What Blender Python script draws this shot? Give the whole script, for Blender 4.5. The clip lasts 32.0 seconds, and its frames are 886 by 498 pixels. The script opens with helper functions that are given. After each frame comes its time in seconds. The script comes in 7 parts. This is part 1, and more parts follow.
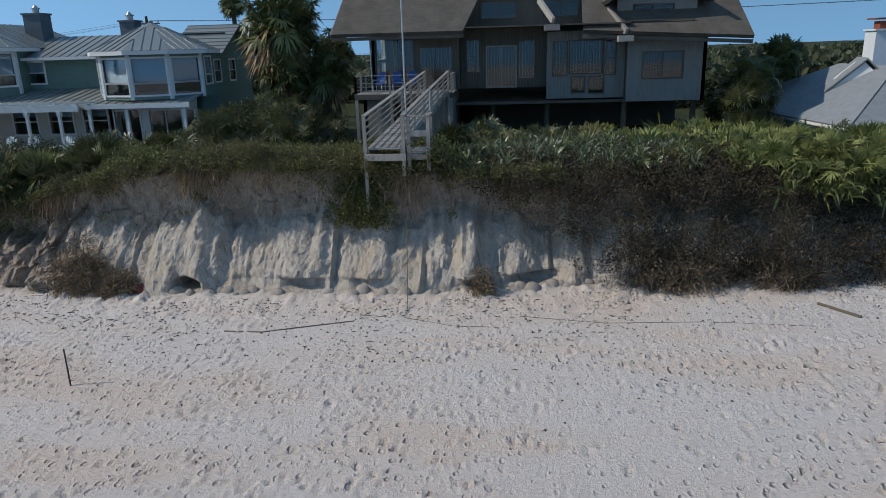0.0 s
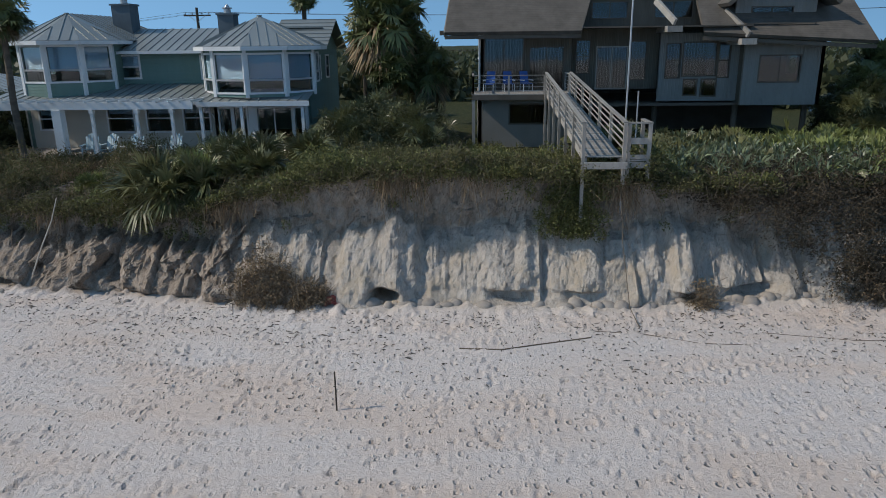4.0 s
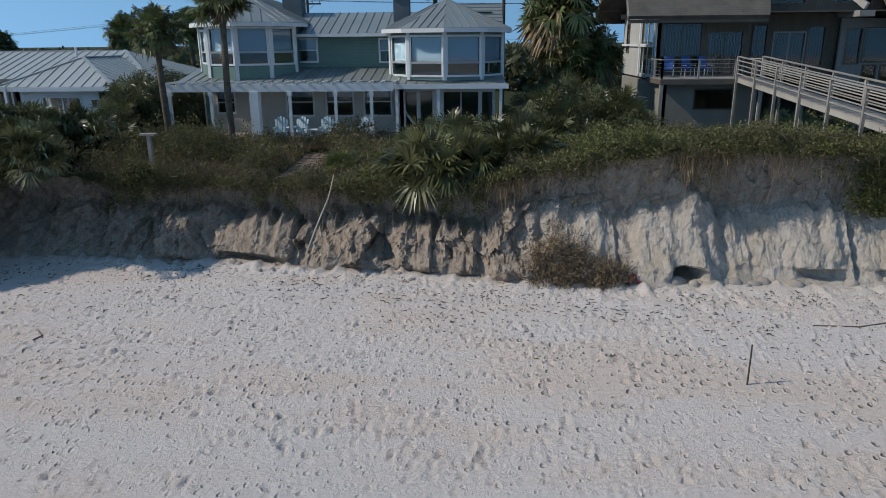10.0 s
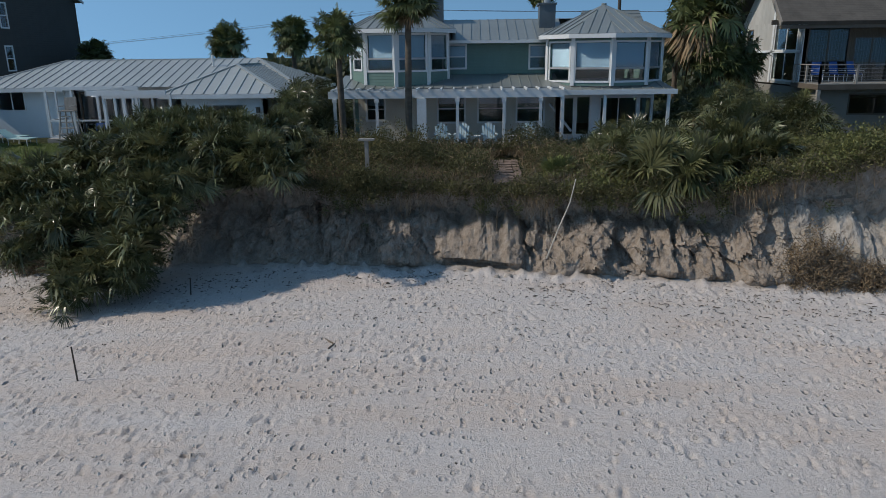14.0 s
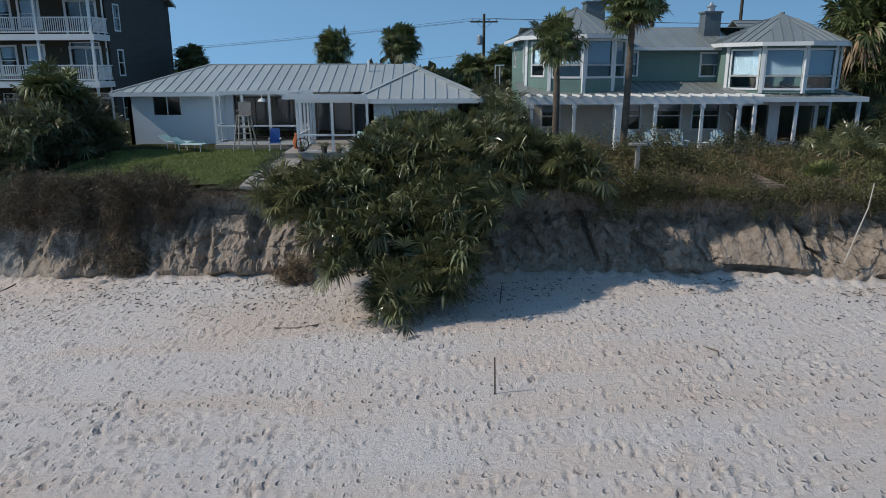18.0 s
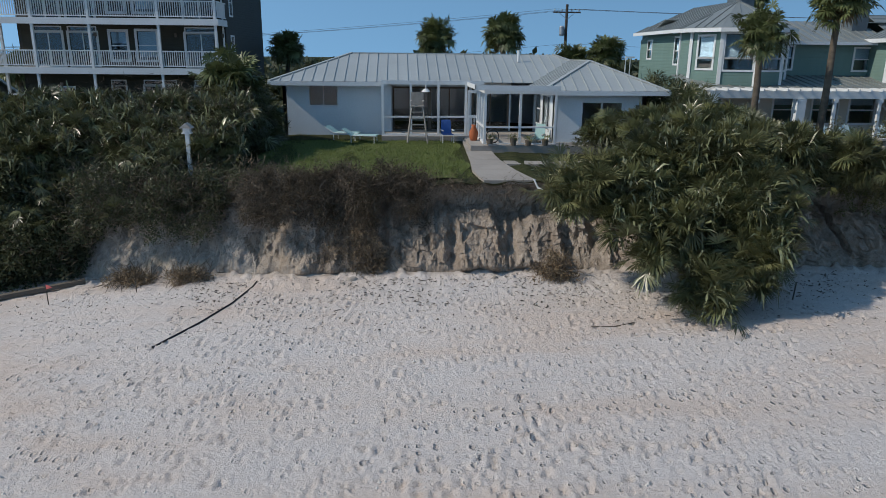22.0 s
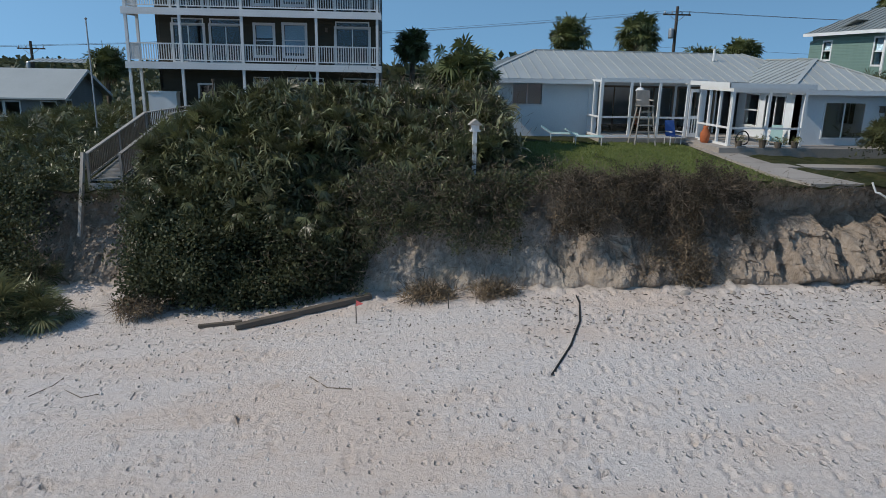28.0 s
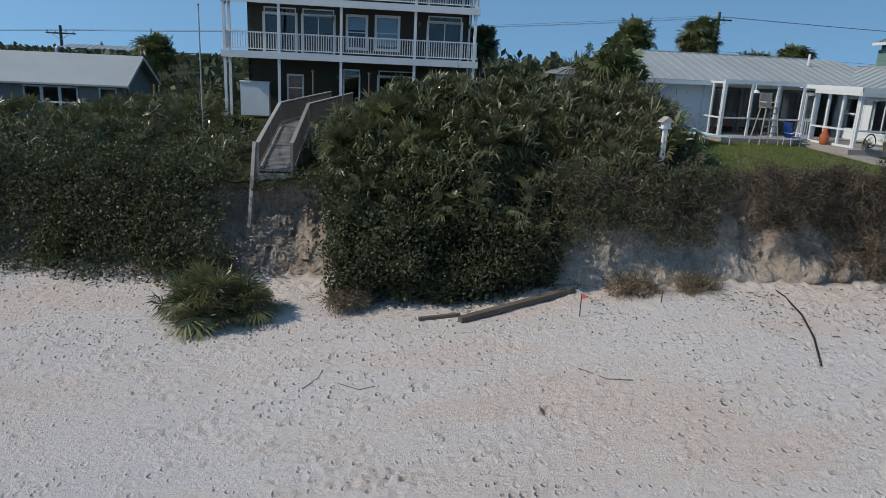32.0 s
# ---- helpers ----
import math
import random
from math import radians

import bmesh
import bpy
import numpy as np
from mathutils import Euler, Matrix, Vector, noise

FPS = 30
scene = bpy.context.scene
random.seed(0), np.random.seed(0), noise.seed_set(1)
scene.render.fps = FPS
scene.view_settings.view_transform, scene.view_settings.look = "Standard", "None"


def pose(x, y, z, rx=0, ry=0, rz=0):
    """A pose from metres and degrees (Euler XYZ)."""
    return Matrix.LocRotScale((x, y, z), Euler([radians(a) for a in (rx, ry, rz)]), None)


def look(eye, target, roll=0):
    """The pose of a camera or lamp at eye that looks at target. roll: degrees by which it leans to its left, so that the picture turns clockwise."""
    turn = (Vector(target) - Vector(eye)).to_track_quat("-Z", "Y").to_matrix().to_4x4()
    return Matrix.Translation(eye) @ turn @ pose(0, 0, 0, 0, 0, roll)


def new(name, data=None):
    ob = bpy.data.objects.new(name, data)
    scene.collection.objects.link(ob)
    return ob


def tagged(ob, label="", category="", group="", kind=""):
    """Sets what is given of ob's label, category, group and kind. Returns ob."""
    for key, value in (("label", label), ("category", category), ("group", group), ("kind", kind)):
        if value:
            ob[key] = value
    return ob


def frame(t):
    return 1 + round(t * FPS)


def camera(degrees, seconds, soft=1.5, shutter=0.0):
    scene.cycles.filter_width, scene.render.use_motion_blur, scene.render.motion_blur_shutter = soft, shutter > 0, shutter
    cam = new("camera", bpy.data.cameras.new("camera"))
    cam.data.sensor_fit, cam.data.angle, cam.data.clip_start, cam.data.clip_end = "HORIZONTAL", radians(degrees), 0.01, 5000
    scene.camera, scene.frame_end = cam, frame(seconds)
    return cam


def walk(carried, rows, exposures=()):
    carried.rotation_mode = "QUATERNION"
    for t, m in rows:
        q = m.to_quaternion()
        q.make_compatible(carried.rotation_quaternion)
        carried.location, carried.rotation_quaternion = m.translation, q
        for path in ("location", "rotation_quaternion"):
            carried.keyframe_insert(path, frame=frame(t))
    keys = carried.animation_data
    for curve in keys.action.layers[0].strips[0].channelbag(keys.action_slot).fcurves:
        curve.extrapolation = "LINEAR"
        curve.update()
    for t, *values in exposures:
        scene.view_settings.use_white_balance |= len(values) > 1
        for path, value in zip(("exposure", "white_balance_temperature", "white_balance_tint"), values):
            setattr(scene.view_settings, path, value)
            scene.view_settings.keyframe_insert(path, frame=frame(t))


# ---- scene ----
# camera: seconds, place, tilt, turn, lean
cam = camera(65.5, 32.0, soft=0.7)
ROWS = [
    (0.0, 7.91, -0.42, 8.57, -16.05, 4.92, -1.67),
    (1.0, 6.06, -0.28, 8.76, -16.13, 4.38, -1.41),
    (2.0, 4.26, -0.13, 8.85, -16.30, 3.89, -1.17),
    (3.0, 2.28, 0.02, 8.94, -16.40, 3.13, -0.98),
    (3.5, 1.17, 0.10, 8.98, -16.45, 2.89, -0.86),
    (5.5, -3.23, 0.30, 8.94, -16.74, 1.94, -0.39),
    (6.0, -4.06, 0.28, 8.89, -16.70, 1.80, -0.36),
    (7.0, -5.62, 0.20, 8.76, -16.71, 1.74, -0.34),
    (8.0, -7.13, 0.23, 8.62, -16.66, 2.01, -0.41),
    (9.0, -8.56, 0.20, 8.42, -16.79, 2.46, -0.52),
    (10.0, -9.88, -0.10, 8.33, -16.69, 2.86, -0.50),
    (11.0, -11.25, -0.31, 8.31, -16.63, 3.06, -0.69),
    (12.0, -13.11, -0.45, 8.31, -16.46, 3.10, -0.76),
    (13.0, -15.75, -0.45, 8.20, -16.10, 2.85, -0.76),
    (14.0, -18.54, -0.12, 8.12, -15.78, 2.41, -0.70),
    (14.5, -19.95, 0.07, 8.07, -15.65, 2.15, -0.62),
    (16.5, -25.79, 0.17, 7.93, -15.10, 0.90, -0.54),
    (17.0, -27.27, 0.22, 7.89, -14.96, 0.17, -0.39),
    (18.0, -30.15, 0.35, 7.82, -14.77, -0.84, -0.17),
    (19.0, -32.97, 0.38, 7.75, -14.79, -1.87, 0.08),
    (20.0, -35.67, 0.43, 7.78, -14.97, -2.65, 0.31),
    (21.0, -38.28, 0.70, 7.79, -15.36, -3.40, 0.47),
    (22.0, -40.64, 1.29, 7.86, -15.60, -3.76, 0.55),
    (23.0, -42.73, 2.13, 7.83, -15.73, -3.43, 0.23),
    (24.0, -44.61, 2.92, 7.69, -15.66, -3.33, 0.15),
    (25.0, -46.19, 3.51, 7.56, -15.54, -3.49, 0.13),
    (25.5, -46.96, 3.77, 7.51, -15.44, -3.64, 0.18),
    (27.5, -51.22, 4.53, 7.13, -14.96, -5.66, 0.90),
    (28.0, -52.29, 4.73, 7.09, -14.90, -6.19, 1.14),
    (29.0, -54.32, 5.07, 7.05, -14.84, -7.20, 1.64),
    (30.0, -56.32, 5.22, 6.96, -14.82, -8.23, 2.06),
    (31.0, -58.39, 5.32, 6.83, -14.82, -9.22, 2.45),
    (32.0, -60.48, 5.68, 6.71, -14.92, -10.21, 2.75),
]


def row(t, x, y, z, tilt, turn, lean):
    a, b = radians(tilt), radians(turn)
    ahead = Vector((-math.sin(b) * math.cos(a), math.cos(b) * math.cos(a), math.sin(a)))
    eye = Vector((x, y, z))
    return t, look(eye, eye + ahead, lean)


walk(cam, [row(*r) for r in ROWS], exposures=[(0.0, 0.0), (10.5, 0.0), (11.0, -0.17), (14.6, -0.17), (16.2, 0.0), (32.0, 0.0)])

# ---- light ----
SUN = Vector((-0.75, -0.105, 0.65)).normalized()
world = bpy.data.worlds.new("sky")
scene.world = world
world.use_nodes = True
wn = world.node_tree
sky = wn.nodes.new("ShaderNodeTexSky")
sky.sky_type, sky.sun_disc = "NISHITA", False
sky.sun_elevation = math.asin(SUN.z)
sky.sun_rotation = math.atan2(SUN.x, SUN.y)
sky.air_density, sky.dust_density, sky.ozone_density = 1.0, 0.3, 1.0
wn.nodes["Background"].inputs[1].default_value = 0.18
tint = wn.nodes.new("ShaderNodeMix")
tint.data_type, tint.blend_type = "RGBA", "MULTIPLY"
tint.inputs[0].default_value, tint.inputs[7].default_value = 1.0, (0.77, 1.0, 0.98, 1)
wn.links.new(sky.outputs[0], tint.inputs[6])
wn.links.new(tint.outputs[2], wn.nodes["Background"].inputs[0])
# clear dry air: the blue reaches down to the horizon
wc, lift = wn.nodes.new("ShaderNodeTexCoord"), wn.nodes.new("ShaderNodeVectorMath")
lift.operation = "ADD"
lift.inputs[1].default_value = (0, 0, 0.42)
wn.links.new(wc.outputs["Generated"], lift.inputs[0])
wn.links.new(lift.outputs[0], sky.inputs[0])
sun = new("sun", bpy.data.lights.new("sun", "SUN"))
sun.data.energy, sun.data.angle, sun.data.color = 3.05, radians(0.53), (1.0, 0.915, 0.80)
sun.matrix_world = look(SUN * 100, (0, 0, 0))

# ---- materials ----


def nodes(name):
    m = bpy.data.materials.new(name)
    m.use_nodes = True
    t = m.node_tree
    return m, t, t.nodes["Principled BSDF"]


def coord(t, scale=1.0, obj=False):
    c = t.nodes.new("ShaderNodeTexCoord")
    mp = t.nodes.new("ShaderNodeMapping")
    mp.inputs["Scale"].default_value = (scale, scale, scale) if isinstance(scale, (int, float)) else scale
    t.links.new(c.outputs["Object"], mp.inputs[0])
    return mp.outputs[0]


def noise_tex(t, vec, scale, detail=5, rough=0.6):
    n = t.nodes.new("ShaderNodeTexNoise")
    n.inputs["Scale"].default_value, n.inputs["Detail"].default_value, n.inputs["Roughness"].default_value = scale, detail, rough
    t.links.new(vec, n.inputs["Vector"])
    return n.outputs["Fac"]


def noise_colour(t, vec, scale):
    n = t.nodes.new("ShaderNodeTexNoise")
    n.inputs["Scale"].default_value = scale
    t.links.new(vec, n.inputs["Vector"])
    return n.outputs["Color"]


def ramp(t, fac, stops):
    r = t.nodes.new("ShaderNodeValToRGB")
    el = r.color_ramp.elements
    while len(el) < len(stops):
        el.new(0.5)
    for e, (p, c) in zip(el, stops):
        e.position, e.color = p, (*c, 1)
    t.links.new(fac, r.inputs[0])
    return r.outputs[0]


def mix(t, fac, a, b, kind="MIX"):
    n = t.nodes.new("ShaderNodeMix")
    n.data_type, n.blend_type = "RGBA", kind
    for sock, val in ((n.inputs[0], fac), (n.inputs[6], a), (n.inputs[7], b)):
        if isinstance(val, bpy.types.NodeSocket):
            t.links.new(val, sock)
        else:
            sock.default_value = val if isinstance(val, float) else (*val, 1)
    return n.outputs[2]


def bump(t, b, height, strength, dist=0.02):
    n = t.nodes.new("ShaderNodeBump")
    n.inputs["Strength"].default_value, n.inputs["Distance"].default_value = strength, dist
    t.links.new(height, n.inputs["Height"])
    t.links.new(n.outputs[0], b.inputs["Normal"])
    return n


def worn(name, col, rough=0.7, dark=0.75, scale=3.0, bumpy=0.25, metal=0.0, vary=0.0, grain=(1, 1, 1), spec=0.3):
    """Paint, wood or stone with large stains, fine grain and relief; vary: difference between like pieces."""
    m, t, b = nodes(name)
    v = coord(t, grain)
    big, fine = noise_tex(t, v, scale * 0.35, 4), noise_tex(t, v, scale * 9, 6, 0.7)
    c = ramp(t, big, [(0.3, [k * dark for k in col]), (0.62, col)])
    c = mix(t, 0.35, c, ramp(t, fine, [(0.3, [k * dark * 0.85 for k in col]), (0.7, [min(1, k * 1.12) for k in col])]))
    if vary:
        o = t.nodes.new("ShaderNodeObjectInfo")
        c = mix(t, 1.0, c, ramp(t, o.outputs["Random"], [(0.0, [1 - vary] * 3), (1.0, [1.0] * 3)]), "MULTIPLY")
    t.links.new(c, b.inputs["Base Color"])
    b.inputs["Roughness"].default_value, b.inputs["Metallic"].default_value = rough, metal
    b.inputs["Specular IOR Level"].default_value = spec
    bump(t, b, fine, bumpy)
    return m


def siding(name, col, step, vertical=False, rough=0.75, dark=0.82, depth=0.6):
    """Painted boards laid level or upright, with a shadow gap every step metres."""
    m, t, b = nodes(name)
    v = coord(t)
    sep = t.nodes.new("ShaderNodeSeparateXYZ")
    t.links.new(v, sep.inputs[0])
    src = sep.outputs[2]
    if vertical:
        add = t.nodes.new("ShaderNodeMath")
        t.links.new(sep.outputs[0], add.inputs[0])
        t.links.new(sep.outputs[1], add.inputs[1])
        src = add.outputs[0]
    d = t.nodes.new("ShaderNodeMath")
    d.operation = "DIVIDE"
    d.inputs[1].default_value = step
    t.links.new(src, d.inputs[0])
    f = t.nodes.new("ShaderNodeMath")
    f.operation = "FRACT"
    t.links.new(d.outputs[0], f.inputs[0])
    prof = ramp(t, f.outputs[0], [(0.0, (0.0,) * 3), (0.1, (1.0,) * 3), (0.9, (0.75,) * 3), (1.0, (0.0,) * 3)])
    st = noise_tex(t, coord(t, (1, 1, 0.25)), 1.3, 6, 0.65)
    c = ramp(t, st, [(0.3, [k * dark for k in col]), (0.65, col)])
    fine = noise_tex(t, coord(t, (4, 4, 30) if not vertical else (30, 30, 3)), 2.0, 4)
    c = mix(t, 0.25, c, ramp(t, fine, [(0.3, [k * 0.75 for k in col]), (0.7, col)]))
    t.links.new(c, b.inputs["Base Color"])
    b.inputs["Roughness"].default_value, b.inputs["Specular IOR Level"].default_value = rough, 0.25
    bump(t, b, prof, depth, 0.02)
    return m


def foliage(name, low, high, trans=0.12, rough=0.5, spec=0.4):
    m, t, b = nodes(name)
    g = t.nodes.new("ShaderNodeNewGeometry")
    big = noise_tex(t, coord(t), 0.6, 3)
    c = ramp(t, g.outputs["Random Per Island"], [(0.0, low), (0.75, high), (1.0, [min(1, k * 1.35) for k in high])])
    c = mix(t, 0.3, c, ramp(t, big, [(0.35, [k * 0.6 for k in low]), (0.65, high)]))
    t.links.new(c, b.inputs["Base Color"])
    b.inputs["Roughness"].default_value, b.inputs["Specular IOR Level"].default_value = rough, spec
    tr = t.nodes.new("ShaderNodeBsdfTranslucent")
    t.links.new(c, tr.inputs["Color"])
    mx = t.nodes.new("ShaderNodeMixShader")
    mx.inputs[0].default_value = trans
    t.links.new(b.outputs[0], mx.inputs[1])
    t.links.new(tr.outputs[0], mx.inputs[2])
    t.links.new(mx.outputs[0], t.nodes["Material Output"].inputs[0])
    return m


def glass(name, tint=(0.75, 0.85, 0.9)):
    m, t, b = nodes(name)
    b.inputs["Base Color"].default_value = (*tint, 1)
    b.inputs["Roughness"].default_value, b.inputs["Transmission Weight"].default_value = 0.02, 1.0
    b.inputs["IOR"].default_value = 1.5
    bump(t, b, noise_tex(t, coord(t), 1.2, 2), 0.05, 0.02)
    return m


def ground_material():
    m, t, b = nodes("sand_and_soil")
    v = coord(t)
    at = t.nodes.new("ShaderNodeAttribute")
    at.attribute_name = "soil"
    sep = t.nodes.new("ShaderNodeSeparateColor")
    t.links.new(at.outputs["Color"], sep.inputs[0])
    # beach: pale quartz sand with long drifts of orange shell grit
    drift = noise_tex(t, coord(t, (0.12, 0.42, 1)), 1.0, 6, 0.62)
    sand = ramp(t, drift, [(0.38, (0.635, 0.585, 0.562)), (0.50, (0.645, 0.565, 0.518)), (0.62, (0.635, 0.51, 0.43))])
    speck = noise_tex(t, v, 14.0, 5, 0.8)
    sand = mix(t, 0.4, sand, ramp(t, speck, [(0.32, (0.36, 0.31, 0.27)), (0.5, (0.54, 0.49, 0.45)), (0.7, (0.72, 0.69, 0.66))]))
    # cut face: white packed sand with grey streaks running down
    streak = noise_tex(t, coord(t, (6.0, 6.0, 0.7)), 1.0, 9, 0.7)
    patch = noise_tex(t, coord(t, (0.8, 0.8, 1.0)), 1.0, 5, 0.6)
    face = ramp(t, streak, [(0.30, (0.29, 0.252, 0.212)), (0.46, (0.50, 0.448, 0.392)), (0.66, (0.64, 0.583, 0.52))])
    face = mix(t, ramp(t, patch, [(0.48, (0.0,) * 3), (0.66, (0.6,) * 3)]), face, (0.50, 0.41, 0.30))
    crumb = noise_tex(t, coord(t, (3.0, 3.0, 1.2)), 1.0, 10, 0.75)
    brown = ramp(t, crumb, [(0.32, (0.17, 0.132, 0.10)), (0.48, (0.35, 0.285, 0.228)), (0.66, (0.50, 0.42, 0.35))])
    face = mix(t, at.outputs["Alpha"], face, brown)
    c = mix(t, sep.outputs[0], sand, face)
    # root layer near the top; its dark tone also stands in for wall shade
    root = noise_tex(t, coord(t, (2.6, 2.6, 1.5)), 1.2, 9, 0.78)
    soil = ramp(t, root, [(0.32, (0.16, 0.135, 0.108)), (0.5, (0.33, 0.29, 0.245)), (0.7, (0.47, 0.425, 0.37))])
    c = mix(t, sep.outputs[1], c, soil)
    # litter and grass on top
    turf = noise_tex(t, v, 3.0, 6, 0.7)
    c = mix(t, sep.outputs[2], c, ramp(t, turf, [(0.3, (0.02, 0.025, 0.011)), (0.5, (0.04, 0.046, 0.019)), (0.7, (0.075, 0.066, 0.036))]))
    t.links.new(c, b.inputs["Base Color"])
    b.inputs["Roughness"].default_value, b.inputs["Specular IOR Level"].default_value = 0.95, 0.1
    # grain everywhere; on the cut also fine runnels
    run = mix(t, sep.outputs[0], mix(t, 0.5, (0.5, 0.5, 0.5), noise_tex(t, v, 7.0, 9, 0.75)), noise_tex(t, coord(t, (9, 9, 1.6)), 1.0, 8, 0.75))
    grain = bump(t, b, run, 1.0, 0.14)
    # small sharp footprints, thick in some stretches and thin in others
    vo = t.nodes.new("ShaderNodeTexVoronoi")
    vo.voronoi_dimensions = "2D"
    vo.inputs["Scale"].default_value = 1.0
    warp = mix(t, 0.3, coord(t, (4.4, 3.2, 1)), noise_colour(t, v, 6.0), "ADD")
    t.links.new(warp, vo.inputs["Vector"])
    pick = t.nodes.new("ShaderNodeSeparateColor")
    t.links.new(vo.outputs["Color"], pick.inputs[0])
    size = t.nodes.new("ShaderNodeMapRange")
    size.inputs[3].default_value, size.inputs[4].default_value = 0.55, 1.5
    t.links.new(pick.outputs[1], size.inputs[0])
    ratio = t.nodes.new("ShaderNodeMath")
    ratio.operation = "DIVIDE"
    t.links.new(vo.outputs["Distance"], ratio.inputs[0])
    t.links.new(size.outputs[0], ratio.inputs[1])
    pit = ramp(t, ratio.outputs[0], [(0.0, (0.0,) * 3), (0.09, (0.12,) * 3), (0.22, (0.8,) * 3), (0.4, (0.7,) * 3)])
    trod = noise_tex(t, coord(t, (0.14, 0.42, 1)), 1.0, 7, 0.75)
    some = mix(t, 1.0, ramp(t, pick.outputs[0], [(0.42, (0.0,) * 3), (0.85, (1.0,) * 3)]), ramp(t, trod, [(0.44, (0.12,) * 3), (0.62, (1.0,) * 3)]), "MULTIPLY")
    some = mix(t, 1.0, some, ramp(t, sep.outputs[0], [(0.0, (1.0,) * 3), (0.3, (0.0,) * 3)]), "MULTIPLY")
    some = mix(t, 1.0, some, ramp(t, sep.outputs[2], [(0.0, (1.0,) * 3), (0.3, (0.0,) * 3)]), "MULTIPLY")
    pit = mix(t, some, (0.7, 0.7, 0.7), pit)
    steps = bump(t, b, pit, 1.0, 0.17)
    t.links.new(grain.outputs[0], steps.inputs["Normal"])
    return m


MAT_GROUND = ground_material()
WHITE = worn("white_paint", (0.71, 0.725, 0.725), 0.55, 0.86, 2.0, 0.1)
WHITEWALL = worn("white_stucco", (0.68, 0.72, 0.745), 0.8, 0.88, 1.5, 0.4)
GREYWOOD = siding("grey_boards", (0.135, 0.122, 0.098), 0.2, True, 0.85, 0.6, 0.9)
PALEBOARD = siding("pale_grey_boards", (0.27, 0.265, 0.25), 0.2, True, 0.85, 0.75, 0.9)
# same boards on the gable end, lighter: sunlight put into the colour
SUNLITBOARD = siding("sunlit_grey_boards", (0.52, 0.51, 0.48), 0.2, True, 0.85, 0.7, 0.9)
DARKTRIM = worn("weathered_brown_wood", (0.15, 0.125, 0.1), 0.85, 0.6, 3, 0.4)
PLANK = worn("silvered_planks", (0.44, 0.41, 0.37), 0.85, 0.65, 2.5, 0.5, vary=0.35, grain=(6, 0.7, 2))
SHINGLE = siding("brown_grey_shingles", (0.125, 0.112, 0.097), 0.1, False, 0.95, 0.55, 0.7)
GREYSHINGLE = worn("grey_blue_shingles", (0.26, 0.28, 0.30), 0.95, 0.75, 8, 0.8)
TEAL = siding("grey_green_lap_siding", (0.16, 0.25, 0.222), 0.16)
METALROOF = worn("grey_green_metal_roof", (0.27, 0.29, 0.28), 0.42, 0.8, 1.2, 0.05, 0.25, vary=0.12, spec=0.5)
PALEROOF = worn("pale_metal_roof", (0.41, 0.43, 0.42), 0.45, 0.85, 1.2, 0.05, 0.15, vary=0.08, spec=0.5)
CHARCOAL = siding("charcoal_lap_siding", (0.078, 0.077, 0.072), 0.16)
OLIVE = siding("dark_olive_lap_siding", (0.055, 0.051, 0.037), 0.16)
CREAM = worn("cream_wall", (0.58, 0.55, 0.48), 0.8, 0.85, 2, 0.3)
GREYHOUSE = siding("mid_grey_lap_siding", (0.22, 0.23, 0.23), 0.16)
GLASS = glass("window_glass")
STUCCO = worn("grey_stucco", (0.27, 0.255, 0.225), 0.9, 0.8, 2, 0.4)
BLIND = worn("pale_blue_blind", (0.42, 0.52, 0.60), 0.8, 0.9, 2, 0.1)
CONCRETE = worn("old_concrete", (0.36, 0.325, 0.29), 0.9, 0.7, 2, 0.5)
BRICKGREY = worn("chimney_stucco", (0.12, 0.15, 0.17), 0.9, 0.7, 4, 0.5)
METAL = worn("galvanised_metal", (0.45, 0.46, 0.47), 0.45, 0.8, 3, 0.1, 0.8)
BARK = worn("palm_bark", (0.16, 0.13, 0.1), 0.95, 0.5, 5, 1.0, grain=(1, 1, 3))
POLEWOOD = worn("dark_pole_wood", (0.09, 0.075, 0.06), 0.9, 0.6, 3, 0.4)
PALMLEAF = foliage("palm_leaf", (0.05, 0.065, 0.022), (0.14, 0.16, 0.06), 0.15, 0.45)
PALMETTO = foliage("palmetto_leaf", (0.032, 0.036, 0.015), (0.155, 0.162, 0.068), 0.18, 0.32, 0.55)
PALMETTOLIGHT = foliage("yellow_green_palmetto_leaf", (0.085, 0.10, 0.034), (0.27, 0.295, 0.10), 0.25, 0.45)
PALMETTOGREY = foliage("grey_green_palmetto_leaf", (0.075, 0.081, 0.034), (0.22, 0.218, 0.10), 0.2, 0.36, 0.5)
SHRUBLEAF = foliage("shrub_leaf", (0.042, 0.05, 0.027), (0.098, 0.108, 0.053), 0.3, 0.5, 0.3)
STRAPLEAF = foliage("strap_leaf", (0.045, 0.052, 0.026), (0.25, 0.26, 0.135), 0.22, 0.28, 0.6)
BLUESTRAP = foliage("blue_green_strap_leaf", (0.056, 0.072, 0.04), (0.215, 0.25, 0.138), 0.22, 0.3, 0.55)
SCRUBLEAF = foliage("scrub_leaf", (0.055, 0.048, 0.034), (0.105, 0.085, 0.06), 0.38, 0.75, 0.1)
VINELEAF = foliage("vine_leaf", (0.075, 0.08, 0.03), (0.185, 0.19, 0.068), 0.25, 0.55, 0.25)
DUNELEAF = foliage("dune_brush_leaf", (0.07, 0.07, 0.034), (0.165, 0.155, 0.072), 0.3, 0.65, 0.15)
DRYLEAF = foliage("dry_leaf", (0.13, 0.085, 0.05), (0.34, 0.25, 0.15), 0.1, 0.8)
TWIG = worn("dry_twigs", (0.17, 0.135, 0.10), 0.95, 0.6, 4, 0.3)
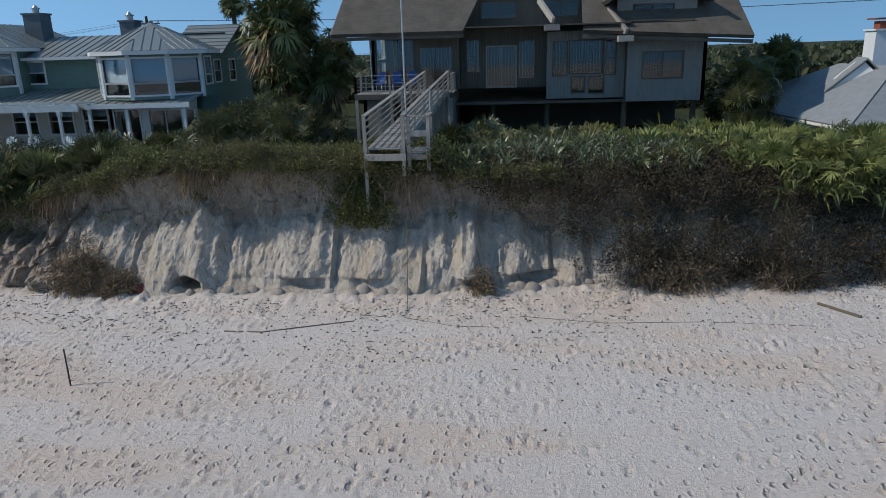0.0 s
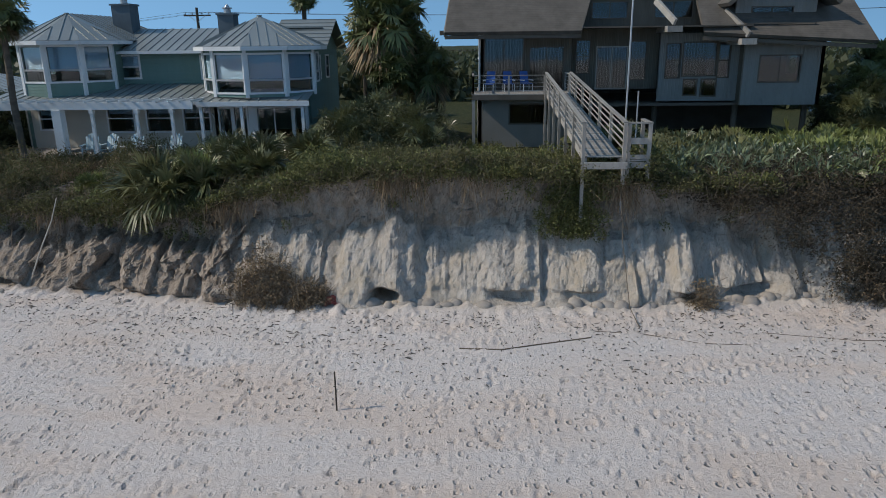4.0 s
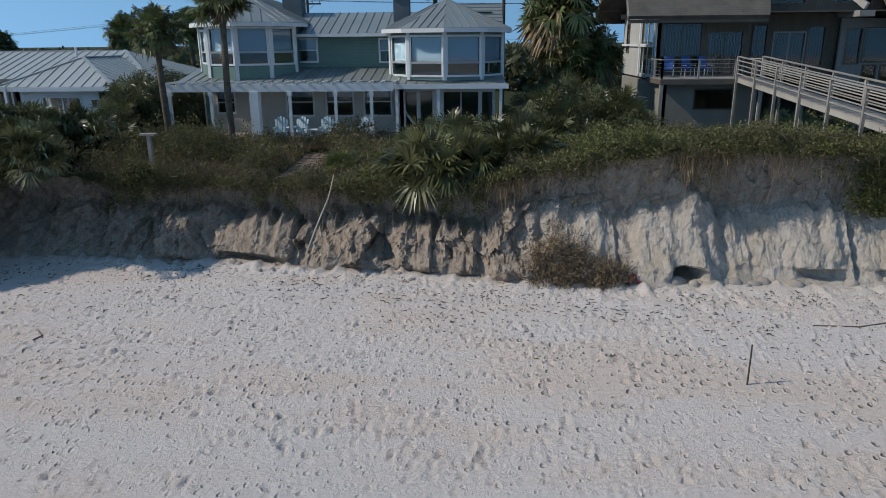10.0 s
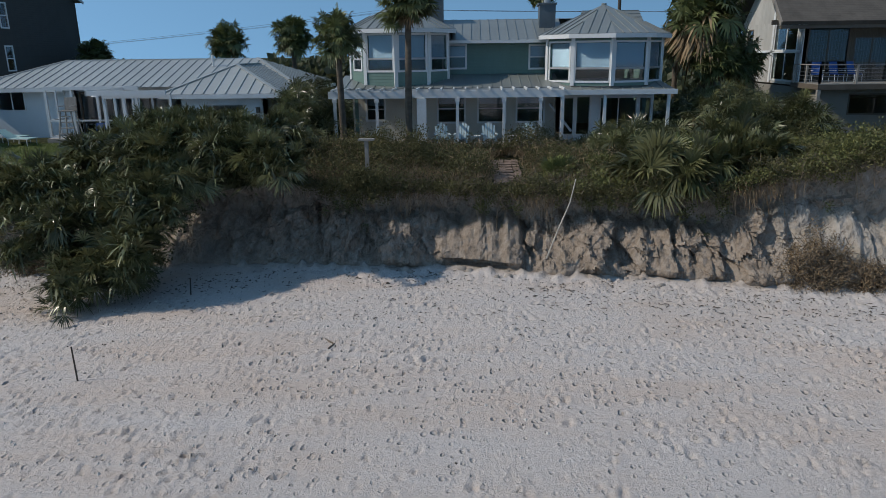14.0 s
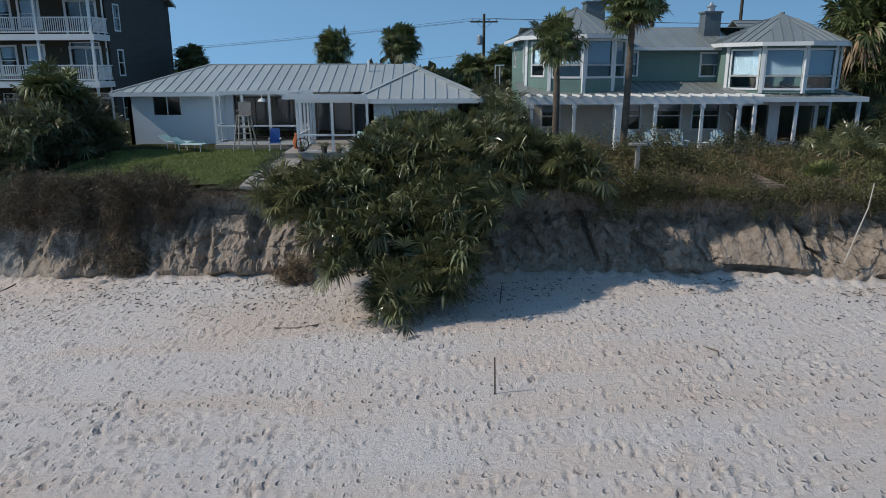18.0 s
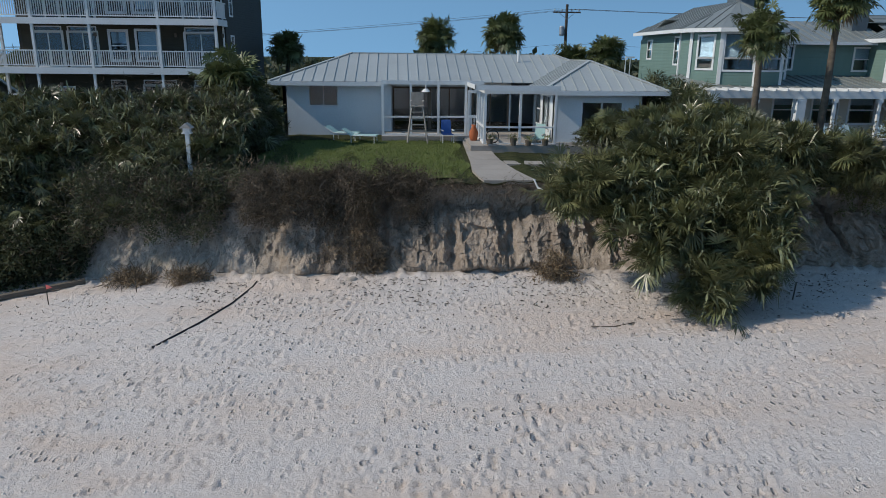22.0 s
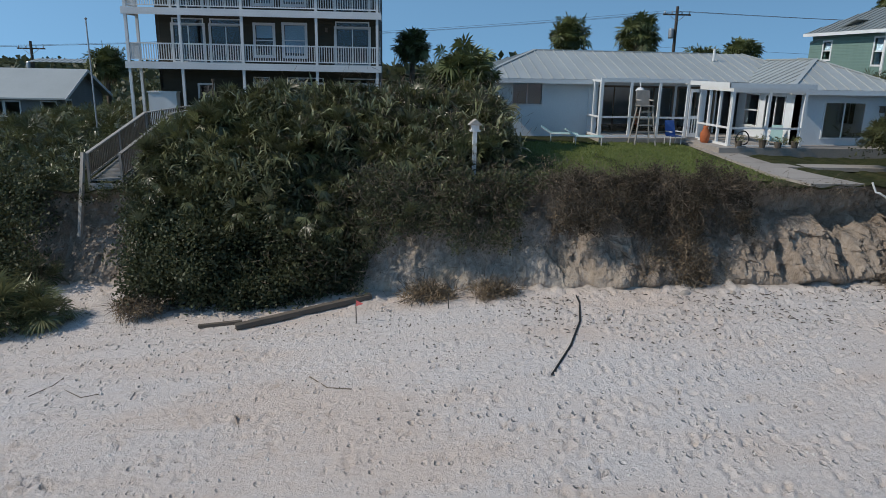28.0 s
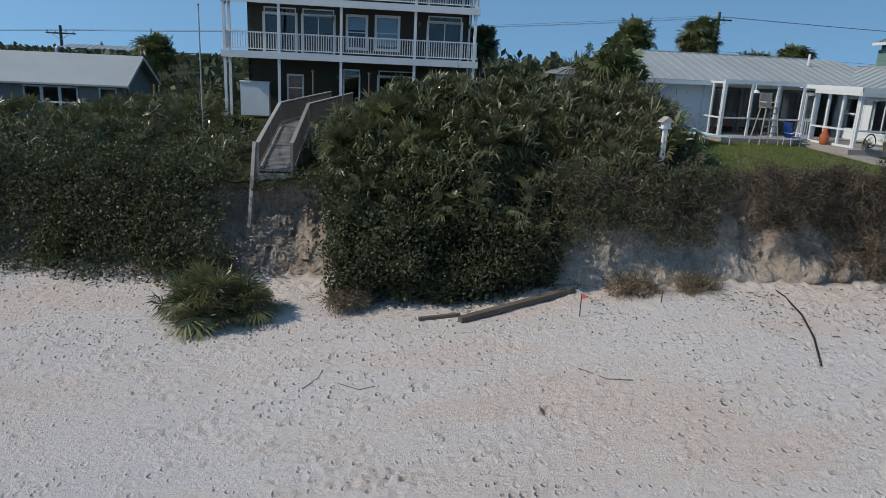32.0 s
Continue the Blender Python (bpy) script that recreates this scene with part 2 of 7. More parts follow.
GRASS = foliage("lawn_blade", (0.07, 0.10, 0.02), (0.17, 0.20, 0.05))

# ---- mesh helpers ----


class Shape:
    """Collects the faces of one mesh."""

    def __init__(self):
        self.v, self.f = [], []

    def add(self, verts, faces):
        n = len(self.v)
        self.v += [tuple(p) for p in verts]
        self.f += [tuple(i + n for i in f) for f in faces]
        return self

    def box(self, x0, x1, y0, y1, z0, z1):
        return self.hexa([(x0, y0, z0), (x1, y0, z0), (x1, y1, z0), (x0, y1, z0), (x0, y0, z1), (x1, y0, z1), (x1, y1, z1), (x0, y1, z1)])

    def hexa(self, p):
        return self.add(p, [(0, 3, 2, 1), (4, 5, 6, 7), (0, 1, 5, 4), (1, 2, 6, 5), (2, 3, 7, 6), (3, 0, 4, 7)])

    def beam(self, p, q, w, h):
        """A bar of w by h from p to q."""
        p, q = Vector(p), Vector(q)
        d = (q - p).normalized()
        s = d.cross(Vector((0, 0, 1)))
        s = Vector((1, 0, 0)) if s.length < 1e-3 else s.normalized()
        u = s.cross(d)
        c = [(-w / 2, -h / 2), (w / 2, -h / 2), (w / 2, h / 2), (-w / 2, h / 2)]
        return self.hexa([p + s * a + u * b for a, b in c] + [q + s * a + u * b for a, b in c])

    def tube(self, pts, radii, n=7):
        """A round bar through pts."""
        pts = [Vector(p) for p in pts]
        rings = []
        for i, p in enumerate(pts):
            d = (pts[min(i + 1, len(pts) - 1)] - pts[max(i - 1, 0)]).normalized()
            s = d.cross(Vector((0.3, 0.1, 1)) if abs(d.z) < 0.9 else Vector((1, 0, 0))).normalized()
            u = s.cross(d)
            r = radii[i] if isinstance(radii, (list, tuple)) else radii
            rings.append([p + (s * math.cos(a) + u * math.sin(a)) * r for a in [k * math.tau / n for k in range(n)]])
        vs = [v for ring in rings for v in ring]
        fs = [(i * n + k, i * n + (k + 1) % n, (i + 1) * n + (k + 1) % n, (i + 1) * n + k) for i in range(len(pts) - 1) for k in range(n)]
        fs += [tuple(range(n - 1, -1, -1)), tuple((len(pts) - 1) * n + k for k in range(n))]
        return self.add(vs, fs)

    def prism(self, poly, thick):
        """A slab: poly's corners, and the same moved by thick."""
        n = len(poly)
        t = Vector(thick)
        vs = [Vector(p) for p in poly] + [Vector(p) + t for p in poly]
        return self.add(vs, [tuple(range(n - 1, -1, -1)), tuple(range(n, 2 * n))] + [(i, (i + 1) % n, n + (i + 1) % n, n + i) for i in range(n)])

    def mesh(self, name, mat, smooth=False):
        me = bpy.data.meshes.new(name)
        me.from_pydata(self.v, [], self.f)
        me.materials.append(mat)
        if smooth:
            me.polygons.foreach_set("use_smooth", [True] * len(me.polygons))
        bm = bmesh.new()
        bm.from_mesh(me)
        bmesh.ops.recalc_face_normals(bm, faces=bm.faces)
        bm.to_mesh(me)
        bm.free()
        return me


def part(name, shape, mat, parent=None, label="", smooth=False):
    me = shape if isinstance(shape, bpy.types.Mesh) else shape.mesh(name, mat, smooth)
    ob = new(name, me)
    if parent is not None:
        ob.parent = parent
    if label:
        tagged(ob, label)
    return ob


def thing(name, m, label, category, group="", kind=""):
    ob = new(name)
    ob.matrix_world = m
    return tagged(ob, label, category, group, kind)


def lerp(table, x):
    return float(np.interp(x, [a for a, _ in table], [b for _, b in table]))


# ---- the lie of the land ----
FOOT_Y = [(-400, 60), (-110, 44), (-80, 36), (-63, 30.5), (-55, 27.6), (-49, 26.3), (-40, 25.2), (-30, 24.6), (-20, 24.1), (-14, 23.2), (-9, 22.3), (-3, 21.3), (4, 21.0), (12, 21.8), (25, 23), (60, 26), (400, 60)]
FOOT_Z = [(-400, -1.2), (-110, -1.2), (-63, -1.0), (-55, -0.6), (-50, -0.2), (-45, 0.1), (-38, 0.35), (-25, 0.6), (-10, 0.5), (0, 0.75), (12, 0.85), (40, 1.0), (400, 1)]
LIP_Z = [(-400, 2.0), (-80, 2.0), (-64, 2.2), (-56, 2.8), (-50, 3.3), (-44, 3.45), (-36, 3.35), (-24, 3.45), (-17, 3.25), (-10, 3.5), (-6.5, 4.45), (-3, 5.0), (3, 4.85), (10, 4.4), (25, 4.4), (400, 4)]
YARD_Z = [(-400, 2.0), (-80, 2.2), (-66, 3.2), (-52, 3.5), (-46, 3.82), (-34, 3.78), (-28, 3.4), (-22, 3.6), (-8, 3.6), (-2, 3.4), (20, 3.5), (25, 2.3), (400, 2)]

TRAILS = [(-30.0, 15.0, -23.1, 11.4, 0.50), (-41.0, 16.7, -32.4, 12.1, 0.45), (-64.0, 20.8, -58.7, 17.5, 0.40), (-41.9, 13.9, -36.3, 12.2, 0.50), (-14.3, 13.6, -7.8, 12.2, 0.60)]


def foot_y(x):
    return lerp(FOOT_Y, x)


def land(x, y):
    """Height of the dune top behind the edge."""
    lip, yard = lerp(LIP_Z, x), lerp(YARD_Z, x)
    s = min(1, max(0, (y - foot_y(x) - 1.8) / 14.0))
    s = s * s * (3 - 2 * s)
    z = lip + (yard - lip) * s
    return z


def sand(x, y):
    d = foot_y(x) - y
    return lerp(FOOT_Z, x) - (0.045 * d if d < 40 else 1.8 + 0.02 * (d - 40))


def saw(u, lo, hi, gap, depth, seed, back=0.16):
    """Buttresses: the face creeps forward along u, then drops back steeply."""
    r = np.random.default_rng(seed)
    px, py, x = [lo], [0.0], lo
    while x < hi:
        w = r.uniform(*gap)
        d = r.uniform(*depth)
        px += [x + w * (1 - back), x + w]
        py += [-d, r.uniform(-0.15, 0.15) * d]
        x += w
    return np.interp(u, px, py)


def build_ground():
    xs = np.concatenate([-np.geomspace(3000, 96, 24), np.arange(-94, -74, 0.6), np.arange(-74, -48, 0.1), np.arange(-48, 13, 0.066), np.arange(13, 27, 0.08), np.arange(27, 60, 0.6), np.geomspace(62, 3000, 24)])
    nx = len(xs)
    fy = np.interp(xs, *zip(*FOOT_Y))
    fz = np.interp(xs, *zip(*FOOT_Z))
    lz = np.interp(xs, *zip(*LIP_Z))
    yz = np.interp(xs, *zip(*YARD_Z))
    rng = np.random.default_rng(3)

    def rough(scale, seed, count=14):
        r = np.random.default_rng(seed)
        k = r.uniform(0.4, 1.6, count) * math.tau / scale
        return sum(np.sin(xs * kk + p) * a for kk, p, a in zip(k, r.uniform(0, 6.28, count), r.uniform(0.4, 1, count))) / count * 2

    wob = rough(9, 1) * 0.35 + rough(2.2, 2) * 0.1
    lz = lz + np.where(np.abs(xs + 25) < 60, rough(4.5, 21) * 0.22 + rough(1.2, 22) * 0.12, 0)
    rows_y, rows_z, soil = [], [], []
    # beach, from far out to the foot of the cut
    out = np.concatenate([-np.geomspace(3000, 45, 12), np.arange(-42, -17.5, 1.5), np.arange(-16.5, 0, 0.105)])
    for d in out:
        y = fy + d + wob * np.exp(d / 2)
        z = fz + (0.045 * d if d > -40 else -1.8 + 0.02 * (d + 40))
        rows_y.append(y), rows_z.append(z)
        soil.append(np.stack([np.clip(1 + d / 0.5, 0, 0.5) + 0 * xs, 0 * xs, 0 * xs], -1))
    nb = len(out)
    # cut face: slumped apron below, a ledge, then a steep wall under the turf, dark with soil and painted shade
    nf = 68
    # share of brown soil; beyond x -58 it also stands in for shade
    brown = np.clip(np.interp(xs, [-58, -54, -47, -44, -36, -30, -24, -9, -6.5], [0.9, 0.4, 0.3, 1, 1, 0.5, 1, 1, 0]) + rough(3, 9) * 0.25, 0, 1)
    apron = np.clip(np.interp(xs, [-24, -9, -6], [0.6, 0.6, 0.53]) + rough(7, 5) * 0.16 + rough(2.5, 6) * 0.14 + rough(0.7, 7) * 0.09, 0.28, 0.78)
    under = np.interp(xs, [-5, -3, 11, 12], [0, 1, 1, 0]) * np.clip(0.5 + rough(3, 12) * 1.5, 0, 1)
    # washed-out hollows and slid slabs
    cave = sum(np.exp(-((xs - c) / w) ** 4) * a for c, w, a in ((-2.9, 0.42, 1.1), (1.3, 0.7, 0.3), (9.0, 0.9, 0.3), (-18.3, 1.3, 0.5), (-41.5, 0.5, 0.6)))
    block = np.zeros(nx)
    for c, w, a in ((-18.2, 1.5, 0.42), (-21.3, 0.8, 0.5), (-13.9, 0.6, 0.4), (-11.4, 1.5, 0.5), (-8.6, 0.8, 0.4), (-37.6, 0.9, 0.5), (-39.6, 0.7, 0.3), (-43.4, 1.6, 0.4), (6.9, 0.35, 0.5), (-35.5, 0.8, 0.5)):
        block += a / (1 + np.exp(np.clip((np.abs(xs - c) - w) * 18, -50, 50)))
    slab = 1 / (1 + np.exp(np.clip((np.abs(xs + 18.2) - 1.5) * 18, -50, 50)))
    # deep gullies, steep on the side away from the sun
    gully = np.zeros(nx)
    for c, a in ((2.2, 0.5), (-5.2, 0.4), (5.3, 0.35), (9.6, 0.4), (-0.9, 0.2), (-16.4, 0.4), (-23.0, 0.3)):
        gully += np.where(xs > c, a * np.exp(-np.clip(xs - c, 0, 50) / 0.35), 0) * np.clip((xs - c) / 0.06, 0, 1)
    def field(h, sx, sh, seed, count=10):
        """Soft uneven values over the face, along it and up it."""
        r = np.random.default_rng(seed)
        kx, kh = r.uniform(0.4, 1.6, count) * math.tau / sx, r.uniform(-1.4, 1.4, count) * math.tau / sh
        return sum(np.sin(xs * a + h * b + p) for a, b, p in zip(kx, kh, r.uniform(0, 6.28, count))) / math.sqrt(count)

    # cones of sand that have run down to the foot
    rc = np.random.default_rng(61)
    cones, x = [], -60.0
    while x < 14:
        cones.append((x, rc.uniform(0.25, 1.25), rc.uniform(0.12, 0.42), rc.uniform(-0.25, 0.25)))
        x += rc.uniform(0.3, 1.3)

    def runs(h):
        out = np.zeros(nx)
        for c, top, deep, skew in cones:
            near = np.abs(xs - c) < 1.6
            out[near] = np.maximum(out[near], deep * (1 - h[near] / top) - np.abs(xs[near] - c - skew * h[near]) * deep * 1.7)
        return out

    for i in range(1, nf + 1):
        s = i / nf
        z = fz + (lz - fz) * s
        low = s < apron
        h = z - fz
        lean = 0.12 * np.sin(h * 1.3 + xs * 0.5) + 0.06 * np.sin(h * 3.1 + xs * 2.2)
        big = saw(xs + lean, -100, 40, (0.8, 4.0), (0.0, 0.13), 31, 0.1) + gully
        slant = 0.35 * field(h * 0, 6, 9, 71) * h
        mid = saw(xs + lean * 1.5 + slant, -100, 40, (0.3, 1.5), (0.0, 0.14), 32, 0.25) * np.clip(0.5 + 0.8 * field(h, 1.6, 1.8, 72), 0, 1.5)
        fine = saw(xs + lean - 0.15 * h + slant, -100, 40, (0.08, 0.35), (0.0, 0.07), 33, 0.3) * np.clip(0.3 + 0.8 * field(h, 1.1, 1.2, 73) + 0.6 * h / 2.5 - 0.3, 0, 1.4)
        relief = (big * (1 - 0.6 * brown) + mid + fine) * np.minimum(1, s * 9) * (1 - 0.75 * slab) - runs(h) * np.minimum(1, s * 12) * (1 - slab) + 0.07 * field(h, 2.4, 2.0, 74)
        climb = np.minimum(s / apron, 1)
        ys = np.where(low, 1.72 * climb ** 1.05 - 0.06 + relief - block * np.minimum(1, (1 - climb) * 6) * np.minimum(1, s * 8), 1.72 + np.clip((s - apron) / 0.04, 0, 1) * 0.22 - np.clip((s - apron) / (1 - apron), 0, 1) ** 2 * 0.5 + relief * 0.25)
        ys = ys + (under * 0.35 + cave) * np.exp(-((s - 0.07) / 0.05) ** 4)
        # turf hanging over
        ys = ys - np.clip((s - 0.93) / 0.07, 0, 1) * (0.22 + 0.2 * rough(1.6, 44))
        y = fy + wob + ys
        rows_y.append(y), rows_z.append(z)
        # root soil above the apron, also painting the upper wall's shade
        root = np.clip((s - apron - 0.01 + rough(0.5, 55) * 0.05) / 0.06, 0, 1) * (0.72 + 0.28 * s)
        soil.append(np.stack([1 + 0 * xs, root, np.clip((s - 0.96) / 0.03, 0, 1) + 0 * xs], -1))
    # dune top to the horizon
    back = np.concatenate([np.arange(0.2, 3, 0.25), np.arange(3, 26, 0.7), np.geomspace(26, 3000, 24)])
    for d in back:
        s = np.clip((d - 0.2) / 14.0, 0, 1)
        s = s * s * (3 - 2 * s)
        y = fy + wob * np.exp(-d) + 1.5 + d
        z = lz + (yz - lz) * s
        rows_y.append(y), rows_z.append(z)
        soil.append(np.stack([0 * xs, 0.3 + 0 * xs, 1 + 0 * xs], -1))
    Y, Z, S = np.array(rows_y), np.array(rows_z), np.array(soil)
    X = np.repeat(xs[None], len(Y), 0)
    # footprints: dents with pushed-up rims, thickest along the walked lines
    beach = slice(30, nb)
    near = (xs > -76) & (xs < 29)
    H = np.zeros_like(Z)
    for k in range(9000):
        x = rng.uniform(-74, 27)
        d = -rng.uniform(0.3, 16.5) if rng.random() < 0.7 else -abs(rng.normal(7, 3.5))
        if d < -16.6 or noise.noise((x * 0.13, d * 0.3, 2.0)) < rng.uniform(-0.65, 0.35):
            continue
        w, ln, ang, dep = rng.uniform(0.045, 0.08), rng.uniform(0.07, 0.13), rng.uniform(-0.9, 0.9), rng.uniform(0.035, 0.09)
        i0 = int(np.searchsorted(xs, x))
        j0 = int(np.searchsorted(out, d))
        sl = np.s_[max(0, j0 - 3):min(nb, j0 + 4), i0 - 7:i0 + 8]
        yy = out[sl[0]][:, None] - d
        dx = X[sl] - x
        a = dx * math.cos(ang) + yy * math.sin(ang)
        b2 = -dx * math.sin(ang) + yy * math.cos(ang)
        r2 = (a / ln) ** 2 + (b2 / w) ** 2
        H[sl] += dep * (-1.5 * np.exp(-r2 * 1.2) + 0.5 * np.exp(-((np.sqrt(r2) - 1.5) ** 2) * 3))
    # trodden lines
    for x0, y0, x1, y1, wide in TRAILS:
        for k in range(int(math.hypot(x1 - x0, y1 - y0) / 0.13)):
            u = rng.random()
            x = x0 + (x1 - x0) * u
            y = y0 + (y1 - y0) * u + rng.normal(0, wide)
            d = y - foot_y(x)
            if not -16.4 < d < -0.5:
                continue
            i0, j0 = int(np.searchsorted(xs, x)), int(np.searchsorted(out, d))
            sl = np.s_[max(0, j0 - 4):min(nb, j0 + 5), i0 - 8:i0 + 9]
            ang, dep = rng.uniform(-0.6, 0.6), rng.uniform(0.05, 0.1)
            dx, yy = X[sl] - x, out[sl[0]][:, None] - d
            r2 = ((dx * math.cos(ang) + yy * math.sin(ang)) / 0.09) ** 2 + ((yy * math.cos(ang) - dx * math.sin(ang)) / 0.065) ** 2
            H[sl] += dep * (-1.4 * np.exp(-r2 * 1.2) + 0.5 * np.exp(-((np.sqrt(r2) - 1.5) ** 2) * 3))
    Z += H
    # relief of the beach and of the cut
    j1 = nb + nf
    cols = np.nonzero(near)[0]
    off = Vector((3.1, 1.7, 9.4))
    for j in range(nb - 20, j1 + 3):
        onface = nb <= j < j1
        s = (j - nb + 1) / nf
        for i in cols:
            x, y, z = X[j, i], Y[j, i], Z[j, i]
            if onface:
                low = min(1, s * 6) * min(1, (1.02 - s) * 8)
                k = brown[i] * (1 - 0.85 * slab[i]) * (0.65 if x < -30 else 1) if s < apron[i] else 0.25
                y2 = noise.noise((x * 0.8, z * 0.9, 9.0)) * 0.12 + noise.noise((x * 2.6, z * 2.2, 4.0)) * 0.09 + noise.noise((x * 6, z * 4.5, 2.0)) * 0.07 + noise.noise((x * 13, z * 9, 6.0)) * 0.04
                if k > 0.15:
                    # broken blocks: every lump has a flat front of its own tilt
                    for f, amp in ((0.7, 0.55), (1.7, 0.34), (4.0, 0.18)):
                        q = noise.voronoi((x * f + 0.25 * z, y * 0.2, z * f * 0.8))[1][0]
                        h1, h2, h3 = noise.noise(q * 7.3), noise.noise(q * 5.1 + off), noise.noise(q * 3.7 - off)
                        y2 += k * amp * (h1 + ((x * f + 0.25 * z) - q.x) * h2 * 2.2 + (z * f * 0.8 - q.z) * h3 * 2.2)
                Y[j, i] += y2 * low
                Z[j, i] += noise.noise((x * 3, y * 3, z * 3)) * 0.06 * low
            elif j < nb:
                d = -out[j]
                f = math.exp(-d / 0.7)
                Z[j, i] += noise.noise((x * 1.7, y * 1.7, 3.0)) * 0.05 + noise.noise((x * 5, y * 5, 7.0)) * 0.02 + f * (0.06 + max(0, noise.noise((x * 2.6, d * 1.5, 8.0))) * 0.3)
    alpha = np.repeat(brown[None], len(Y), 0)
    me = bpy.data.meshes.new("ground")
    nr = len(Y)
    co = np.stack([X, Y, Z], -1).reshape(-1, 3)
    idx = np.arange(nr * nx).reshape(nr, nx)
    q = np.stack([idx[:-1, :-1], idx[:-1, 1:], idx[1:, 1:], idx[1:, :-1]], -1).reshape(-1, 4)
    me.vertices.add(len(co))
    me.vertices.foreach_set("co", co.ravel())
    me.loops.add(q.size)
    me.loops.foreach_set("vertex_index", q.ravel())
    me.polygons.add(len(q))
    me.polygons.foreach_set("loop_start", np.arange(0, q.size, 4))
    level = np.repeat(np.arange(nr - 1), nx - 1)
    me.polygons.foreach_set("use_smooth", (level < nb) | (level > j1))
    me.update(calc_edges=True)
    at = me.color_attributes.new("soil", "FLOAT_COLOR", "POINT")
    at.data.foreach_set("color", np.concatenate([S.reshape(-1, 3), alpha.reshape(-1, 1)], 1).ravel())
    me.materials.append(MAT_GROUND)
    tagged(new("ground", me), "trampled pale sand beach below an eroded dune cut", "ground", kind="structure")


build_ground()


def clods():
    """Lumps of sand and bits of wrack lying about the beach."""
    r = np.random.default_rng(8)
    for name, n, mat, lab, size in (("sand_clods", 9000, MAT_CLOD, "small pale sand clods and shells on the beach", (0.018, 0.05)), ("wrack", 6500, MAT_WRACK, "small dark bits of wrack on the sand", (0.012, 0.045))):
        vs, fs = [], []
        x = r.uniform(-73, 26, n)
        d = r.uniform(0.2, 16, n) if name == "sand_clods" else np.abs(r.normal(0, 3.2, n)) + 0.3
        for a, b in zip(x, d):
            if noise.noise((a * 0.22, b * 0.55, 17.0)) + 0.6 * noise.noise((a * 0.9, b * 1.3, 27.0)) < r.uniform(-0.25, 0.45):
                continue
            y = foot_y(a) - b
            z, k = sand(a, y), r.uniform(*size)
            o = len(vs)
            w = k * r.uniform(0.6, 1.2)
            vs += [(a - w, y, z), (a, y - k, z), (a + w, y, z), (a, y + k, z), (a + r.uniform(-0.3, 0.3) * k, y, z + k * r.uniform(0.7, 1.2)), (a, y, z - k * 0.5)]
            fs += [(o, o + 1, o + 4), (o + 1, o + 2, o + 4), (o + 2, o + 3, o + 4), (o + 3, o, o + 4), (o + 1, o, o + 5), (o + 2, o + 1, o + 5), (o + 3, o + 2, o + 5), (o, o + 3, o + 5)]
        me = bpy.data.meshes.new(name)
        me.from_pydata(vs, [], fs)
        me.materials.append(mat)
        tagged(new(name, me), lab, "clods" if name == "sand_clods" else "wrack", kind="stuff")


MAT_CLOD = worn("sand_clod", (0.66, 0.61, 0.56), 0.95, 0.7, 4, 0.5)
MAT_WRACK = worn("dark_wrack", (0.12, 0.10, 0.08), 0.95, 0.6, 4, 0.3)
clods()


def foot_lumps():
    """Rounded lumps of wet sand fallen along the foot of the cut."""
    r = np.random.default_rng(14)
    T = thing("sand_lumps", pose(0, 0, 0), "row of rounded sand lumps at the dune foot", "sand lumps", kind="stuff")
    S = Shape()
    x = -4.6
    while x < 11.5:
        w = r.uniform(0.14, 0.34)
        x += w * r.uniform(0.5, 0.9)
        add_lump(S, r, x, foot_y(x) + r.uniform(0.0, 0.3), w, w * r.uniform(0.6, 1.1))
        x += w * r.uniform(0.4, 0.8) + (r.uniform(0.3, 1.2) if r.random() < 0.12 else 0)
    for k in range(110):
        x = r.uniform(-24.5, -6) if k < 75 else r.uniform(-46, -34)
        w = abs(r.normal(0, 0.06)) + 0.04
        add_lump(S, r, x, foot_y(x) - abs(r.normal(0, 0.4)), w, w * 0.8)
    part("lump", S, MAT_LUMP, T, smooth=True)


def add_lump(S, r, x, y, w, h):
    n, m = 10, 5
    vs = [(x, y, sand(x, y) + h)]
    ph = r.uniform(0, 6)
    for j in range(1, m + 1):
        a = j / m * 1.75
        for i in range(n):
            b = i * math.tau / n
            k = w * math.sin(min(a, 1.57)) * (1 + 0.16 * math.sin(2 * b + ph) + 0.08 * math.sin(3 * b + j))
            vs.append((x + k * math.cos(b), y + k * 0.85 * math.sin(b), sand(x, y) + h * math.cos(a)))
    fs = [(0, 1 + i, 1 + (i + 1) % n) for i in range(n)]
    fs += [(1 + (j - 1) * n + i, 1 + j * n + i, 1 + j * n + (i + 1) % n, 1 + (j - 1) * n + (i + 1) % n) for j in range(1, m) for i in range(n)]
    S.add(vs, fs)


MAT_LUMP = worn("damp_sand", (0.40, 0.355, 0.31), 0.95, 0.6, 5, 1.0)
foot_lumps()


